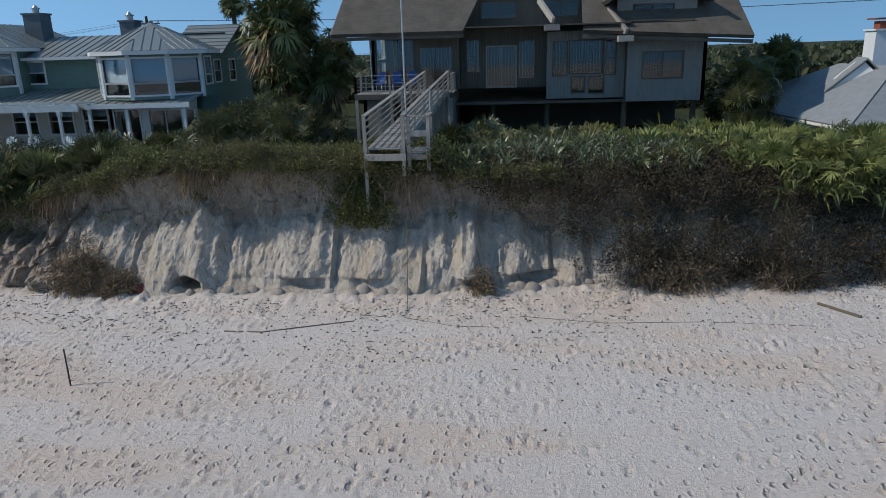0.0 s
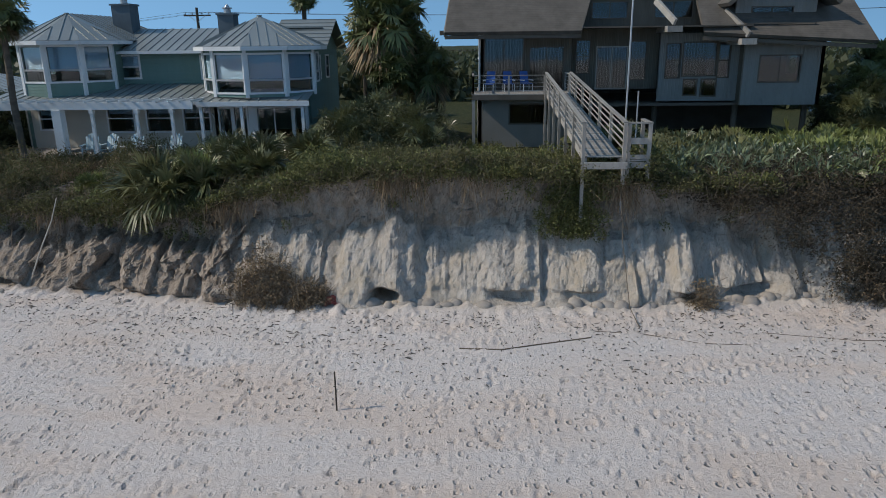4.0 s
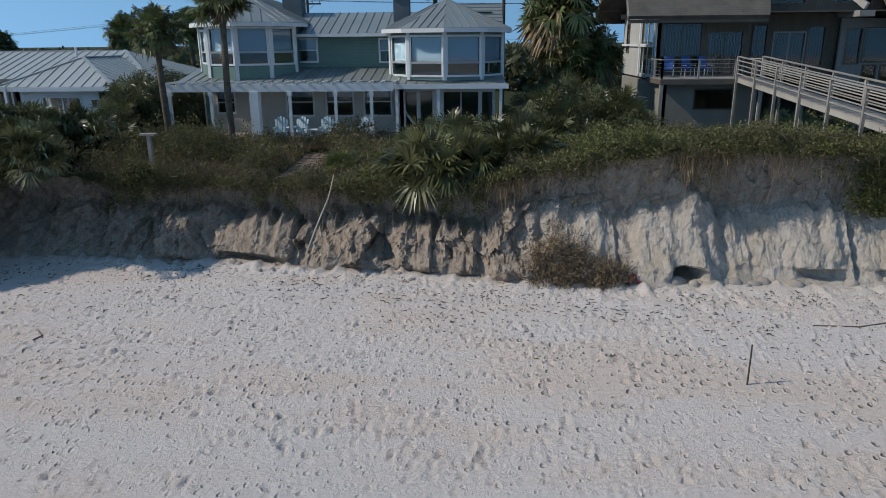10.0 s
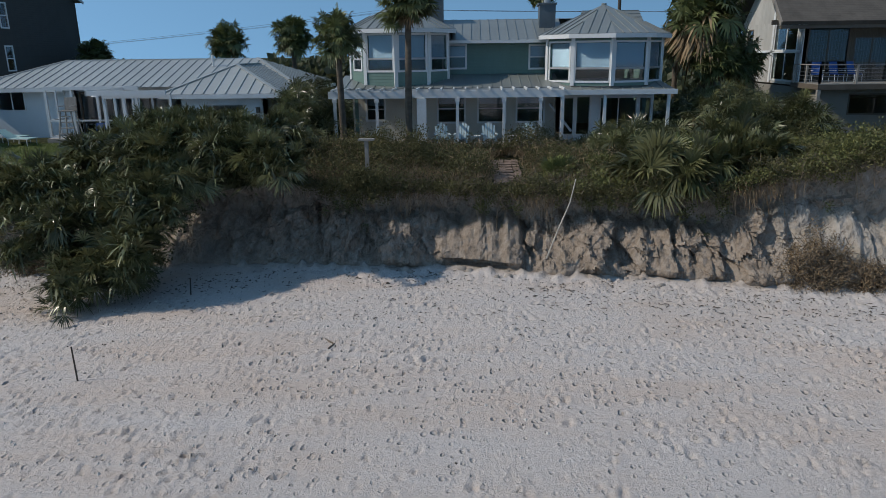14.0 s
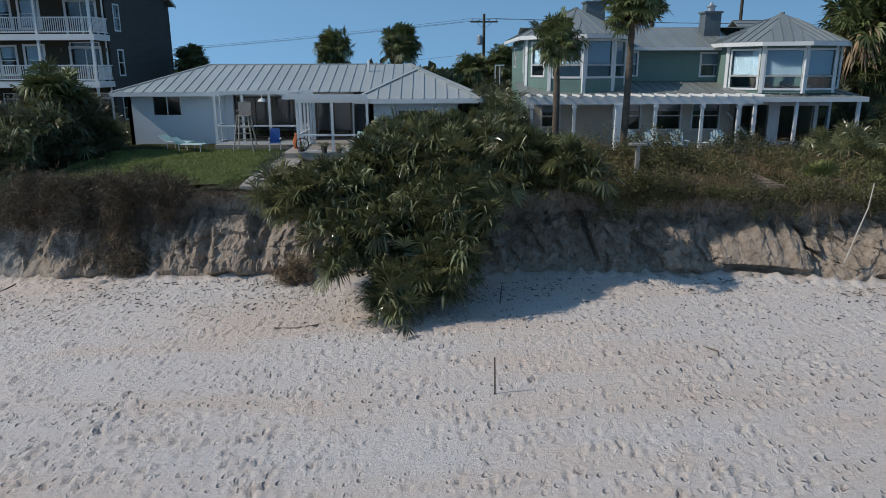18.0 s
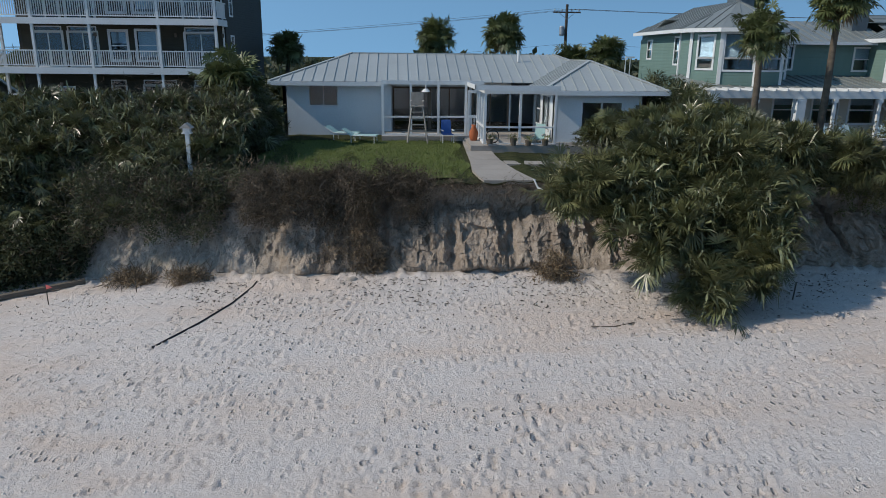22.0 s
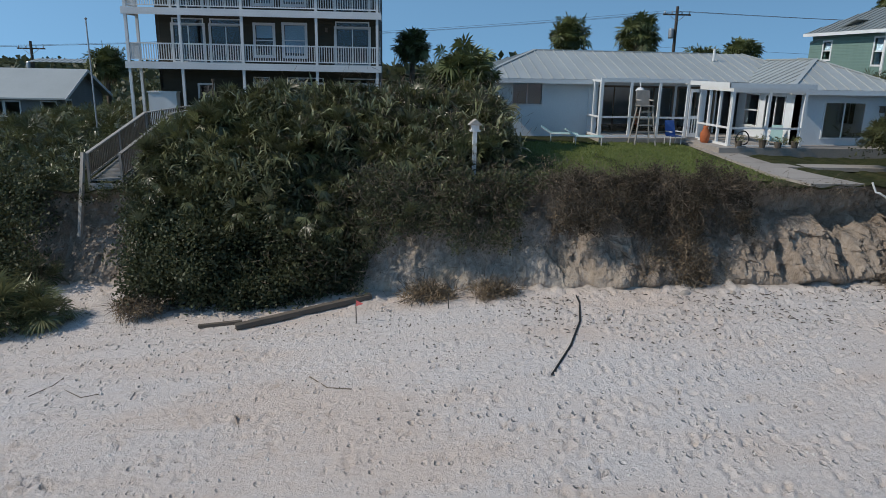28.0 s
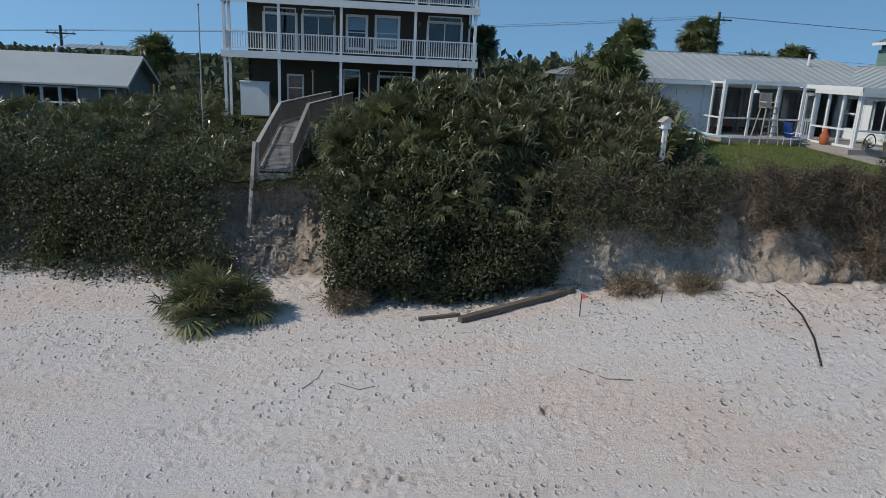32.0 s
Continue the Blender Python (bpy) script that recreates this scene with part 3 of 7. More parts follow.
def beach_litter():
    """Bits of dead root and stem strewn below the cut."""
    r = np.random.default_rng(15)
    vs, fs = [], []
    for k in range(5200):
        x = r.uniform(-48, 12)
        d = abs(r.normal(0, 2.0)) + 0.3
        if noise.noise((x * 0.35, d * 0.6, 11.0)) < r.uniform(-0.35, 0.35):
            continue
        y = foot_y(x) - d
        a, ln, w = r.uniform(0, math.tau), r.uniform(0.03, 0.14) * r.uniform(0.3, 1), r.uniform(0.005, 0.012)
        u, n = Vector((math.cos(a), math.sin(a), 0)), Vector((-math.sin(a), math.cos(a), 0))
        c = Vector((x, y, sand(x, y) + 0.02))
        o = len(vs)
        vs += [c - u * ln - n * w, c - u * ln + n * w, c + u * ln + n * w * 0.5, c + u * ln - n * w * 0.5, c + Vector((0, 0, 0.03))]
        fs += [(o, o + 1, o + 4), (o + 1, o + 2, o + 4), (o + 2, o + 3, o + 4), (o + 3, o, o + 4)]
    me = bpy.data.meshes.new("beach_litter")
    me.from_pydata(vs, [], fs)
    me.materials.append(MAT_WRACK)
    tagged(new("beach_litter", me), "dark dead stems strewn below the dune cut", "litter", kind="stuff")


beach_litter()

# ---- building helpers ----


def frame_of(p0, p1, z=0.0):
    """The pose of a wall: x along it from p0 to p1, y into the house, z up."""
    u = Vector((p1[0] - p0[0], p1[1] - p0[1], 0))
    ln = u.length
    u.normalize()
    n = Vector((-u.y, u.x, 0))
    m = Matrix(((u.x, n.x, 0, p0[0]), (u.y, n.y, 0, p0[1]), (0, 0, 1, z), (0, 0, 0, 1)))
    return m, ln


def stands(ob):
    """World pose of an object, up its chain of parents."""
    return stands(ob.parent) @ ob.matrix_basis if ob.parent else ob.matrix_basis.copy()


def place(ob, m):
    """Put a child at the world pose m."""
    ob.matrix_basis = stands(ob.parent).inverted() @ m if ob.parent else m
    return ob


def wall_shape(ln, z0, z1, holes, thick=0.2, u_from=0.0, y_from=0.0):
    """One slab with openings cut through it."""
    us = sorted({u_from, ln, *[h[0] for h in holes], *[h[1] for h in holes]})
    zs = sorted({z0, z1, *[h[2] for h in holes], *[h[3] for h in holes]})
    nu, nz = len(us) - 1, len(zs) - 1

    def solid(i, k):
        if not (0 <= i < nu and 0 <= k < nz):
            return False
        um, zm = (us[i] + us[i + 1]) / 2, (zs[k] + zs[k + 1]) / 2
        return not any(h[0] < um < h[1] and h[2] < zm < h[3] for h in holes)

    ids, vs, fs = {}, [], []

    def vert(i, j, k):
        if (i, j, k) not in ids:
            ids[i, j, k] = len(vs)
            vs.append((us[i], y_from + j * thick, zs[k]))
        return ids[i, j, k]

    for i in range(nu):
        for k in range(nz):
            if not solid(i, k):
                continue
            for j in (0, 1):
                fs.append((vert(i, j, k), vert(i + 1, j, k), vert(i + 1, j, k + 1), vert(i, j, k + 1)))
            for di, dk, a, b in ((-1, 0, (i, k), (i, k + 1)), (1, 0, (i + 1, k), (i + 1, k + 1)), (0, -1, (i, k), (i + 1, k)), (0, 1, (i, k + 1), (i + 1, k + 1))):
                if not solid(i + di, k + dk):
                    fs.append((vert(a[0], 0, a[1]), vert(b[0], 0, b[1]), vert(b[0], 1, b[1]), vert(a[0], 1, a[1])))
    return Shape().add(vs, fs)


def window(house, m, u0, u1, z0, z1, kind="window", bars=(1, 0), mat=None, blind=0.0, trim=0.1, deep=0.06):
    """A framed opening; bars: upright and level glazing bars; blind: share of the height that a blind hides."""
    mat = mat or WHITE
    o = trim
    s = wall_shape(u1 + o, z0 - o, z1 + o, [(u0, u1, z0, z1)], 0.035 + deep, u0 - o, -0.035)
    w = place(part(kind, s, mat, house), m)
    part("pane", Shape().box(u0 + 0.003, u1 - 0.003, 0.05, 0.058, z0 + 0.003, z1 - 0.003), GLASS, w).visible_shadow = False
    for k in range(bars[0]):
        u = u0 + (u1 - u0) * (k + 1) / (bars[0] + 1)
        part("mullion", Shape().box(u - 0.03, u + 0.03, 0.012, 0.045, z0 + 0.002, z1 - 0.002), mat, w)
    for k in range(bars[1]):
        z = z0 + (z1 - z0) * (k + 1) / (bars[1] + 1)
        part("mullion", Shape().box(u0 + 0.002, u1 - 0.002, 0.01, 0.043, z - 0.03, z + 0.03), mat, w)
    if blind:
        b = Shape().box(u0 + 0.02, u1 - 0.02, 0.1, 0.106, z1 - (z1 - z0) * blind, z1 - 0.02).box(u0 + 0.02, u1 - 0.02, 0.094, 0.112, z1 - (z1 - z0) * blind - 0.03, z1 - (z1 - z0) * blind)
        part("blind", b, BLIND, w)
    return w


def facade(house, p0, p1, z0, z1, mat, openings=(), thick=0.2, name="wall", label=""):
    m, ln = frame_of(p0, p1)
    place(part(name, wall_shape(ln, z0, z1, [o[:4] for o in openings], thick), mat, house, label), m)
    for o in openings:
        kw = o[4] if len(o) > 4 else {}
        window(house, m, *o[:4], **kw)
    return m, ln


def clip_poly(poly, u0, u1):
    for lim, sgn in ((u0, 1), (u1, -1)):
        out = []
        for i, a in enumerate(poly):
            b = poly[(i + 1) % len(poly)]
            da, db = (a[0] - lim) * sgn, (b[0] - lim) * sgn
            if da >= 0:
                out.append(a)
            if da * db < 0:
                k = da / (da - db)
                out.append((lim, a[1] + (b[1] - a[1]) * k))
        poly = out
        if len(poly) < 3:
            return []
    return poly


def seam_roof(roof, poly, mat, width=0.45, rib=0.035):
    """Metal panels with standing seams over the flat polygon poly, whose first side is the eave."""
    P = [Vector(p) for p in poly]
    u = (P[1] - P[0]).normalized()
    n = (P[1] - P[0]).cross(P[-1] - P[0]).normalized()
    if n.z < 0:
        n = -n
    v = n.cross(u)
    flat = [((p - P[0]).dot(u), (p - P[0]).dot(v)) for p in P]
    lo, hi = min(f[0] for f in flat), max(f[0] for f in flat)
    k = max(1, round((hi - lo) / width))
    for i in range(k):
        a, b = lo + (hi - lo) * i / k, lo + (hi - lo) * (i + 1) / k
        c = clip_poly(flat, a, b)
        if len(c) < 3:
            continue
        s = Shape().prism([P[0] + u * x + v * y for x, y in c], n * 0.03)
        edge = [q for q in c if abs(q[0] - b) < 1e-6]
        if len(edge) == 2:
            s.beam(P[0] + u * b + v * edge[0][1] + n * 0.045, P[0] + u * b + v * edge[1][1] + n * 0.045, rib, 0.05)
        part("panel", s, mat, roof)




# ---- weathered timber beach house on piles ----
def house_a():
    H = thing("beach_house", pose(9, 46, 3.3), "weathered grey timber beach house with a steep shingle roof", "house")

    def put(name, s, mat, label="", parent=None):
        return place(part(name, s, mat, parent or H, label), Matrix())

    F, E = 6.35, 9.75
    dk = dict(mat=DARKTRIM, bars=(1, 0), trim=0.07)
    yf = 41.5
    facade(H, (0.4, yf), (5.6, yf), F, E, GREYWOOD, [(0.25, 2.45, 6.75, 9.35, dk), (2.85, 4.75, F + 0.05, 8.75, dict(dk, kind="door"))])
    facade(H, (5.6, yf + 0.7), (10.7, yf + 0.7), F, E, GREYWOOD, [(0.4, 1.15, 7.3, 9.1, dict(dk, bars=(0, 1))), (1.6, 3.3, F + 0.05, 8.7, dict(dk, kind="door", mat=PLANK)), (3.5, 4.4, 6.9, 9.0, dict(dk, bars=(0, 0)))])
    facade(H, (10.7, yf + 0.3), (15.2, yf + 0.3), F - 0.7, E - 0.3, PALEBOARD, [(0.4, 1.15, 7.0, 8.85, dict(dk, bars=(0, 1))), (1.35, 3.2, 7.1, 8.9, dict(dk, bars=(0, 0))), (3.35, 3.95, 7.0, 8.85, dict(dk, bars=(0, 1))), (1.5, 2.2, 6.0, 6.85, dict(dk, bars=(0, 0))), (2.5, 3.3, 5.95, 6.85, dict(dk, bars=(0, 0)))])
    facade(H, (15.2, yf - 0.5), (19.6, yf - 0.5), F - 0.9, E - 0.5, PALEBOARD, [(0.9, 3.1, 6.75, 8.15, dk)])
    facade(H, (19.6, yf - 0.5), (19.6, 51), F - 0.9, E, GREYWOOD, [(3, 4.4, 7, 8.3, dk)])
    facade(H, (15.2, 47.5), (15.2, yf - 0.3), F - 0.9, E, GREYWOOD)
    facade(H, (19.6, 51), (0.4, 51), 3.0, E, GREYWOOD)
    # gable end with tall windows, towards the neighbour
    m, ln = facade(H, (0.4, 51), (0.4, yf), F - 0.2, E, SUNLITBOARD, [(1.2, 2.0, 7.6, 9.4, dict(dk, bars=(0, 0))), (5.6, 8.6, 6.4, 7.95, dict(bars=(1, 0))), (5.6, 8.6, 8.15, 9.6, dict(bars=(1, 0)))])
    put("gable", Shape().prism([(0.4, 41.5, E), (0.4, 51, E), (0.4, 46.4, 14.2)], (0.18, 0, 0)), SUNLITBOARD)
    put("gable_window", Shape().prism([(0.37, 42.6, 9.85), (0.37, 45.2, 9.85), (0.37, 45.2, 12.2)], (0.02, 0, 0)), GLASS)
    put("trim", Shape().box(0.3, 0.36, 45.5, 45.75, 6.2, 13).box(0.3, 0.36, 41.5, 51, 7.98, 8.12).box(0.3, 0.36, 41.45, 41.7, 6.2, 9.7), WHITE, "white upright trim boards")
    # ground floor under the deck
    facade(H, (0.25, 38.9), (5.3, 38.9), 2.8, F - 0.3, STUCCO, [(1.75, 3.75, 4.75, 5.75, dict(dk, bars=(0, 0)))], label="grey stucco ground floor wall")
    facade(H, (0.25, 50), (0.25, 38.9), 2.8, F - 0.3, STUCCO)
    facade(H, (5.3, 39.1), (5.3, 46.4), 2.8, F - 0.3, STUCCO)
    put("underside", Shape().box(0.5, 19.5, yf, 51, F - 0.95, F - 0.8), DARKTRIM)
    facade(H, (6.2, 46.5), (19.4, 46.5), 2.8, F - 0.96, DARKTRIM, name="skirt")
    for x, y in [(1.0, 50), (7.5, 42.5), (10.8, 42.6), (15.3, 42), (19.3, 42), (19.3, 50), (12, 47), (16, 48)]:
        put("pillar", Shape().tube([(x, y, 2.8), (x, y, F - 0.9)], 0.17, 9), DARKTRIM)
    # front deck
    put("deck", Shape().box(-0.1, 5.4, 38.2, yf - 0.01, F - 0.28, F - 0.02), DARKTRIM, "dark timber deck rim")
    me = Shape().box(0, 5.5, -0.065, 0.065, 0, 0.035).mesh("plank", PLANK)
    for k in range(22):
        place(part("plank", me, PLANK, H), pose(-0.1, 38.28 + k * 0.143, F - 0.015))
    for x, y in [(0.0, 38.3), (5.25, 38.3)]:
        put("deck_post", Shape().box(x - 0.09, x + 0.09, y - 0.09, y + 0.09, 3.0, F - 0.29), PLANK)
    for a, b in (((-0.02, 38.28), (3.8, 38.28)), ((-0.02, 41.4), (-0.02, 38.28)), ((5.3, 38.28), (5.3, 41.4))):
        p, q = Vector((*a, F)), Vector((*b, F))
        up = Vector((0, 0, 1))
        r = put("railing", Shape().beam(p + up * 1.0, q + up * 1.0, 0.12, 0.045), PLANK)
        for z in (0.2, 0.4, 0.6, 0.8):
            put("rail_wire", Shape().tube([p + up * z, q + up * z], 0.012, 5), METAL, parent=r)
        n = max(1, round((q - p).length / 1.7))
        for k in range(n + 1):
            c = p.lerp(q, k / n)
            put("rail_post", Shape().box(c.x - 0.05, c.x + 0.05, c.y - 0.05, c.y + 0.05, F, F + 0.97), PLANK, parent=r)
    # roof: two slopes over the gable end, cut back over the middle, lower eave to the far side
    def slab(poly, label=""):
        P = [Vector(p) for p in poly]
        n = (P[1] - P[0]).cross(P[2] - P[0]).normalized()
        if n.z < 0:
            n = -n
        return put("roof", Shape().prism(poly, n * 0.22), SHINGLE, label)

    slab([(-1.6, 40.0, 9.45), (5.9, 40.0, 9.45), (8.0, 46.4, 14.2), (-1.0, 46.4, 14.2)], "brown-grey shingled roof slope")
    slab([(21.0, 52.2, 9.5), (-1.6, 52.2, 9.5), (-1.0, 46.4, 14.2), (21.0, 46.4, 14.2)])
    slab([(5.6, 42.6, 11.45), (13.6, 42.6, 11.45), (13.6, 46.4, 14.2), (5.6, 46.4, 14.2)])
    slab([(12.6, 40.3, 9.3), (21.6, 39.6, 8.75), (21.0, 46.4, 14.2), (12.9, 46.4, 14.2)])
    facade(H, (5.3, 42.8), (13.3, 42.8), E, 11.5, GREYWOOD, [(1.6, 3.6, 10.35, 11.2, dk), (5.2, 7.3, 10.35, 11.2, dk)])
    facade(H, (5.6, yf), (5.6, 42.9), E - 0.4, 10.5, GREYWOOD)
    put("eave_beam", Shape().box(-1.6, 5.9, 40.05, 40.25, 9.25, 9.44), DARKTRIM)
    put("eave_beam", Shape().beam((12.6, 40.35, 9.15), (21.6, 39.7, 8.6), 0.15, 0.2), DARKTRIM)
    put("ceiling_board", Shape().box(0.4, 15.2, 40.2, 43.0, E + 0.0, E + 0.08), DARKTRIM)
    for x0, z0, x1, z1 in [(10.2, 11.2, 10.9, 10.0), (14.1, 10.6, 14.9, 9.3)]:
        put("strut", Shape().beam((x0, 41.6, z0), (x1, 39.9, z1), 0.16, 0.34), PLANK, "pale weathered roof strut")
        put("beam_end", Shape().box(x1 - 0.45, x1 + 0.35, 39.6, 42.0, z1 - 0.52, z1 - 0.2), PLANK)
    put("bargeboard", Shape().beam((-1.6, 40.0, 9.5), (-1.0, 46.4, 14.25), 0.1, 0.3).beam((-1.0, 46.4, 14.25), (-1.6, 52.2, 9.55), 0.1, 0.3), PLANK)
    put("rafter_tail", Shape().beam((-1.9, 51.2, 10.4), (0.4, 51.2, 10.4), 0.14, 0.2), DARKTRIM)
    put("rafter_tail", Shape().beam((-1.9, 40.6, 9.6), (0.4, 40.6, 9.6), 0.14, 0.25), DARKTRIM)
    # dormer with its own gable and small balcony
    facade(H, (14.6, 41.4), (19.0, 41.4), 9.1, 11.4, PALEBOARD, [(0.9, 3.1, 9.35, 10.75, dict(dk, trim=0.06))])
    put("dormer_gable", Shape().prism([(14.6, 41.4, 11.4), (19.0, 41.4, 11.4), (16.8, 41.4, 13.2)], (0, 0.2, 0)), PALEBOARD)
    put("dormer_window", Shape().prism([(15.7, 41.37, 11.55), (17.9, 41.37, 11.55), (16.8, 41.37, 12.6)], (0, 0.02, 0)), GLASS)
    for x in (14.6, 18.85):
        put("dormer_side", Shape().prism([(x, 41.6, 9.1), (x, 41.6, 11.4), (x, 45.4, 11.4)], (0.15, 0, 0)), GREYWOOD)
    slab([(13.9, 40.3, 10.8), (16.8, 40.3, 13.25), (16.8, 46.0, 13.25), (13.9, 46.0, 10.8)])
    slab([(19.7, 40.3, 10.8), (19.7, 46.0, 10.8), (16.8, 46.0, 13.25), (16.8, 40.3, 13.25)])
    b = put("balcony", Shape().box(14.9, 18.7, 40.5, 41.38, 9.05, 9.15), DARKTRIM)
    put("balcony_rail", Shape().box(14.9, 18.7, 40.48, 40.55, 9.85, 9.92).box(14.9, 14.97, 40.5, 40.56, 9.15, 9.85).box(18.6, 18.67, 40.5, 40.56, 9.15, 9.85).box(16.7, 16.77, 40.5, 40.56, 9.15, 9.85), DARKTRIM, parent=b)
    return H


house_a()


# ---- grey-green house with two bay towers ----
def bay_tower(H, cx, cy, r, z0, z1, apex, sides, wins, mat):
    """Walls round part of an octagon; sides: (first, last) corner angles."""
    n, a0, a1 = sides
    pts = [(cx + r * math.sin(radians(a0 + (a1 - a0) * k / n)), cy - r * math.cos(radians(a0 + (a1 - a0) * k / n))) for k in range(n + 1)]
    for k in range(n):
        m, ln = frame_of(pts[k], pts[k + 1])
        op = []
        if wins[k]:
            zb, zt, mar = wins[k]
            op = [(mar, ln - mar, zb, zb + (zt - zb) * 0.3, dict(bars=(0, 0), trim=0.1)), (mar, ln - mar, zb + (zt - zb) * 0.3 + 0.1, zt, dict(bars=(0, 0), blind=0.97, trim=0.1))]
        facade(H, pts[k], pts[k + 1], z0, z1, mat, op, 0.15)
        place(part("corner_board", Shape().box(-0.09, 0.09, -0.06, 0.08, z0, z1), WHITE, H), m)
    roof = place(part("roof", Shape().tube([(cx, cy, apex - 0.1), (cx, cy, apex + 0.06)], 0.14, 8), METALROOF, H), Matrix())
    R = r + 0.42
    q = [(cx + R * math.sin(radians(a0 + (a1 - a0) * k / n)), cy - R * math.cos(radians(a0 + (a1 - a0) * k / n))) for k in range(n + 1)]
    for k in range(n):
        seam_roof(roof, [(*q[k], z1 + 0.05), (*q[k + 1], z1 + 0.05), (cx, cy, apex)], METALROOF, 0.5)
        place(part("fascia", Shape().beam((*q[k], z1 - 0.04), (*q[k + 1], z1 - 0.04), 0.06, 0.2), WHITE, H), Matrix())
        s = Shape().prism([(*pts[k], z1), (*pts[k + 1], z1), (*q[k + 1], z1), (*q[k], z1)], (0, 0, 0.03))
        place(part("soffit", s, WHITE, H), Matrix())
    return pts


def house_b():
    H = thing("bay_house", pose(-16.5, 41, 3.6), "grey-green two-storey house with white trim and metal roofs", "house")

    def put(name, s, mat, label="", parent=None):
        return place(part(name, s, mat, parent or H, label), Matrix())

    sash = dict(bars=(0, 1), blind=0.45)
    # right tower
    bay_tower(H, -11.5, 38.7, 3.1, 6.5, 8.95, 10.55, (6, -112, 112), [None, (6.75, 8.6, 0.25), (6.75, 8.6, 0.16), (6.75, 8.6, 0.16), (6.75, 8.6, 0.2), (7.2, 8.6, 0.5)], TEAL)
    # left tower
    bay_tower(H, -22.4, 39.3, 2.75, 6.4, 9.35, 10.85, (6, -112, 112), [None, (7.4, 9.0, 0.45), (7.35, 9.1, 0.18), (7.35, 9.1, 0.18), (7.35, 9.1, 0.2), None], TEAL)
    # middle wall and its roof
    facade(H, (-20.3, 39.6), (-13.9, 39.6), 6.6, 8.8, TEAL, [(0.25, 1.45, 7.4, 8.55, sash), (5.05, 6.1, 7.35, 8.5, sash)])
    roof = put("roof", Shape().box(-20.3, -13.6, 42.9, 43.1, 10.0, 10.06), METALROOF, "grey standing-seam metal roof")
    seam_roof(roof, [(-20.6, 39.1, 8.8), (-13.4, 39.1, 8.8), (-13.4, 43, 10.05), (-20.6, 43, 10.05)], METALROOF, 0.5)
    seam_roof(roof, [(-9.0, 47, 8.8), (-24.9, 47, 8.8), (-24.9, 43, 10.05), (-9.0, 43, 10.05)], METALROOF, 0.6)
    put("gutter", Shape().box(-20.5, -13.8, 39.0, 39.12, 8.68, 8.84), WHITE)
    # side walls and back
    facade(H, (-24.9, 46.8), (-24.9, 39.6), 6.3, 9.35, TEAL, [(1.2, 1.9, 7.9, 8.9, sash), (5.6, 6.3, 7.6, 9.0, sash)], label="grey-green lapped side wall")
    facade(H, (-24.9, 46.8), (-24.9, 38.2), 3.2, 6.3, TEAL)
    facade(H, (-9.0, 38.6), (-9.0, 47), 3.2, 8.9, TEAL, [(2.2, 3.1, 7.2, 8.4, sash), (4.6, 5.5, 7.2, 8.4, sash)])
    facade(H, (-9.0, 47), (-24.9, 47), 3.2, 9.0, TEAL)
    put("side_gable", Shape().prism([(-9.0, 41.2, 8.9), (-9.0, 47, 8.9), (-9.0, 44.2, 10.4)], (-0.15, 0, 0)), TEAL)
    seam_roof(roof, [(-8.4, 40.8, 8.8), (-8.4, 44.2, 10.5), (-11.8, 44.2, 10.5), (-11.8, 40.8, 8.8)], METALROOF, 0.5)
    seam_roof(roof, [(-8.4, 47.4, 8.8), (-11.8, 47.4, 8.8), (-11.8, 44.2, 10.5), (-8.4, 44.2, 10.5)], METALROOF, 0.5)
    seam_roof(roof, [(-25.4, 47, 9.4), (-25.4, 39.3, 9.4), (-22.4, 39.3, 10.85), (-22.4, 45, 10.85)], METALROOF, 0.5)
    seam_roof(roof, [(-19.4, 39.3, 9.4), (-19.4, 47, 9.4), (-22.4, 45, 10.85), (-22.4, 39.3, 10.85)], METALROOF, 0.5)
    facade(H, (-19.8, 39.6), (-19.8, 46), 8.6, 9.4, TEAL)
    put("side_fascia", Shape().box(-25.45, -25.38, 39.3, 47, 9.24, 9.42), WHITE)
    # ground floor wall behind the porch
    g = dict(bars=(0, 1), blind=0.3)
    facade(H, (-25.0, 38.2), (-14.0, 38.2), 3.4, 6.7, CREAM, [(0.8, 1.7, 4.7, 5.8, g), (4.7, 6.1, 4.55, 5.95, g), (6.9, 8.3, 4.55, 5.95, g), (9.0, 10.4, 4.55, 5.95, g)])
    facade(H, (-14.0, 37.4), (-8.9, 37.4), 3.4, 6.5, WHITEWALL, [(0.3, 0.9, 3.9, 5.8, dict(kind="door", bars=(0, 0))), (1.1, 1.75, 3.9, 5.85, dict(kind="door", bars=(0, 0))), (2.35, 4.2, 3.9, 5.8, dict(bars=(1, 0), kind="door")), (4.4, 4.95, 3.9, 5.8, dict(bars=(0, 0)))])
    facade(H, (-14.0, 38.2), (-14.0, 37.4), 3.4, 6.5, CREAM)
    # lower roof and porch
    low = put("porch_roof", Shape().box(-25.6, -14.2, 34.62, 34.7, 6.2, 6.35), METALROOF)
    seam_roof(low, [(-25.6, 36.2, 6.42), (-13.9, 36.2, 6.42), (-13.9, 39.6, 7.0), (-25.6, 39.6, 7.0)], METALROOF, 0.5)
    seam_roof(low, [(-14.0, 35.3, 6.3), (-8.4, 35.3, 6.3), (-8.6, 38.4, 6.75), (-14.0, 38.4, 6.75)], METALROOF, 0.5)
    put("porch_fascia", Shape().box(-14.1, -8.3, 35.22, 35.3, 6.1, 6.34), WHITE)
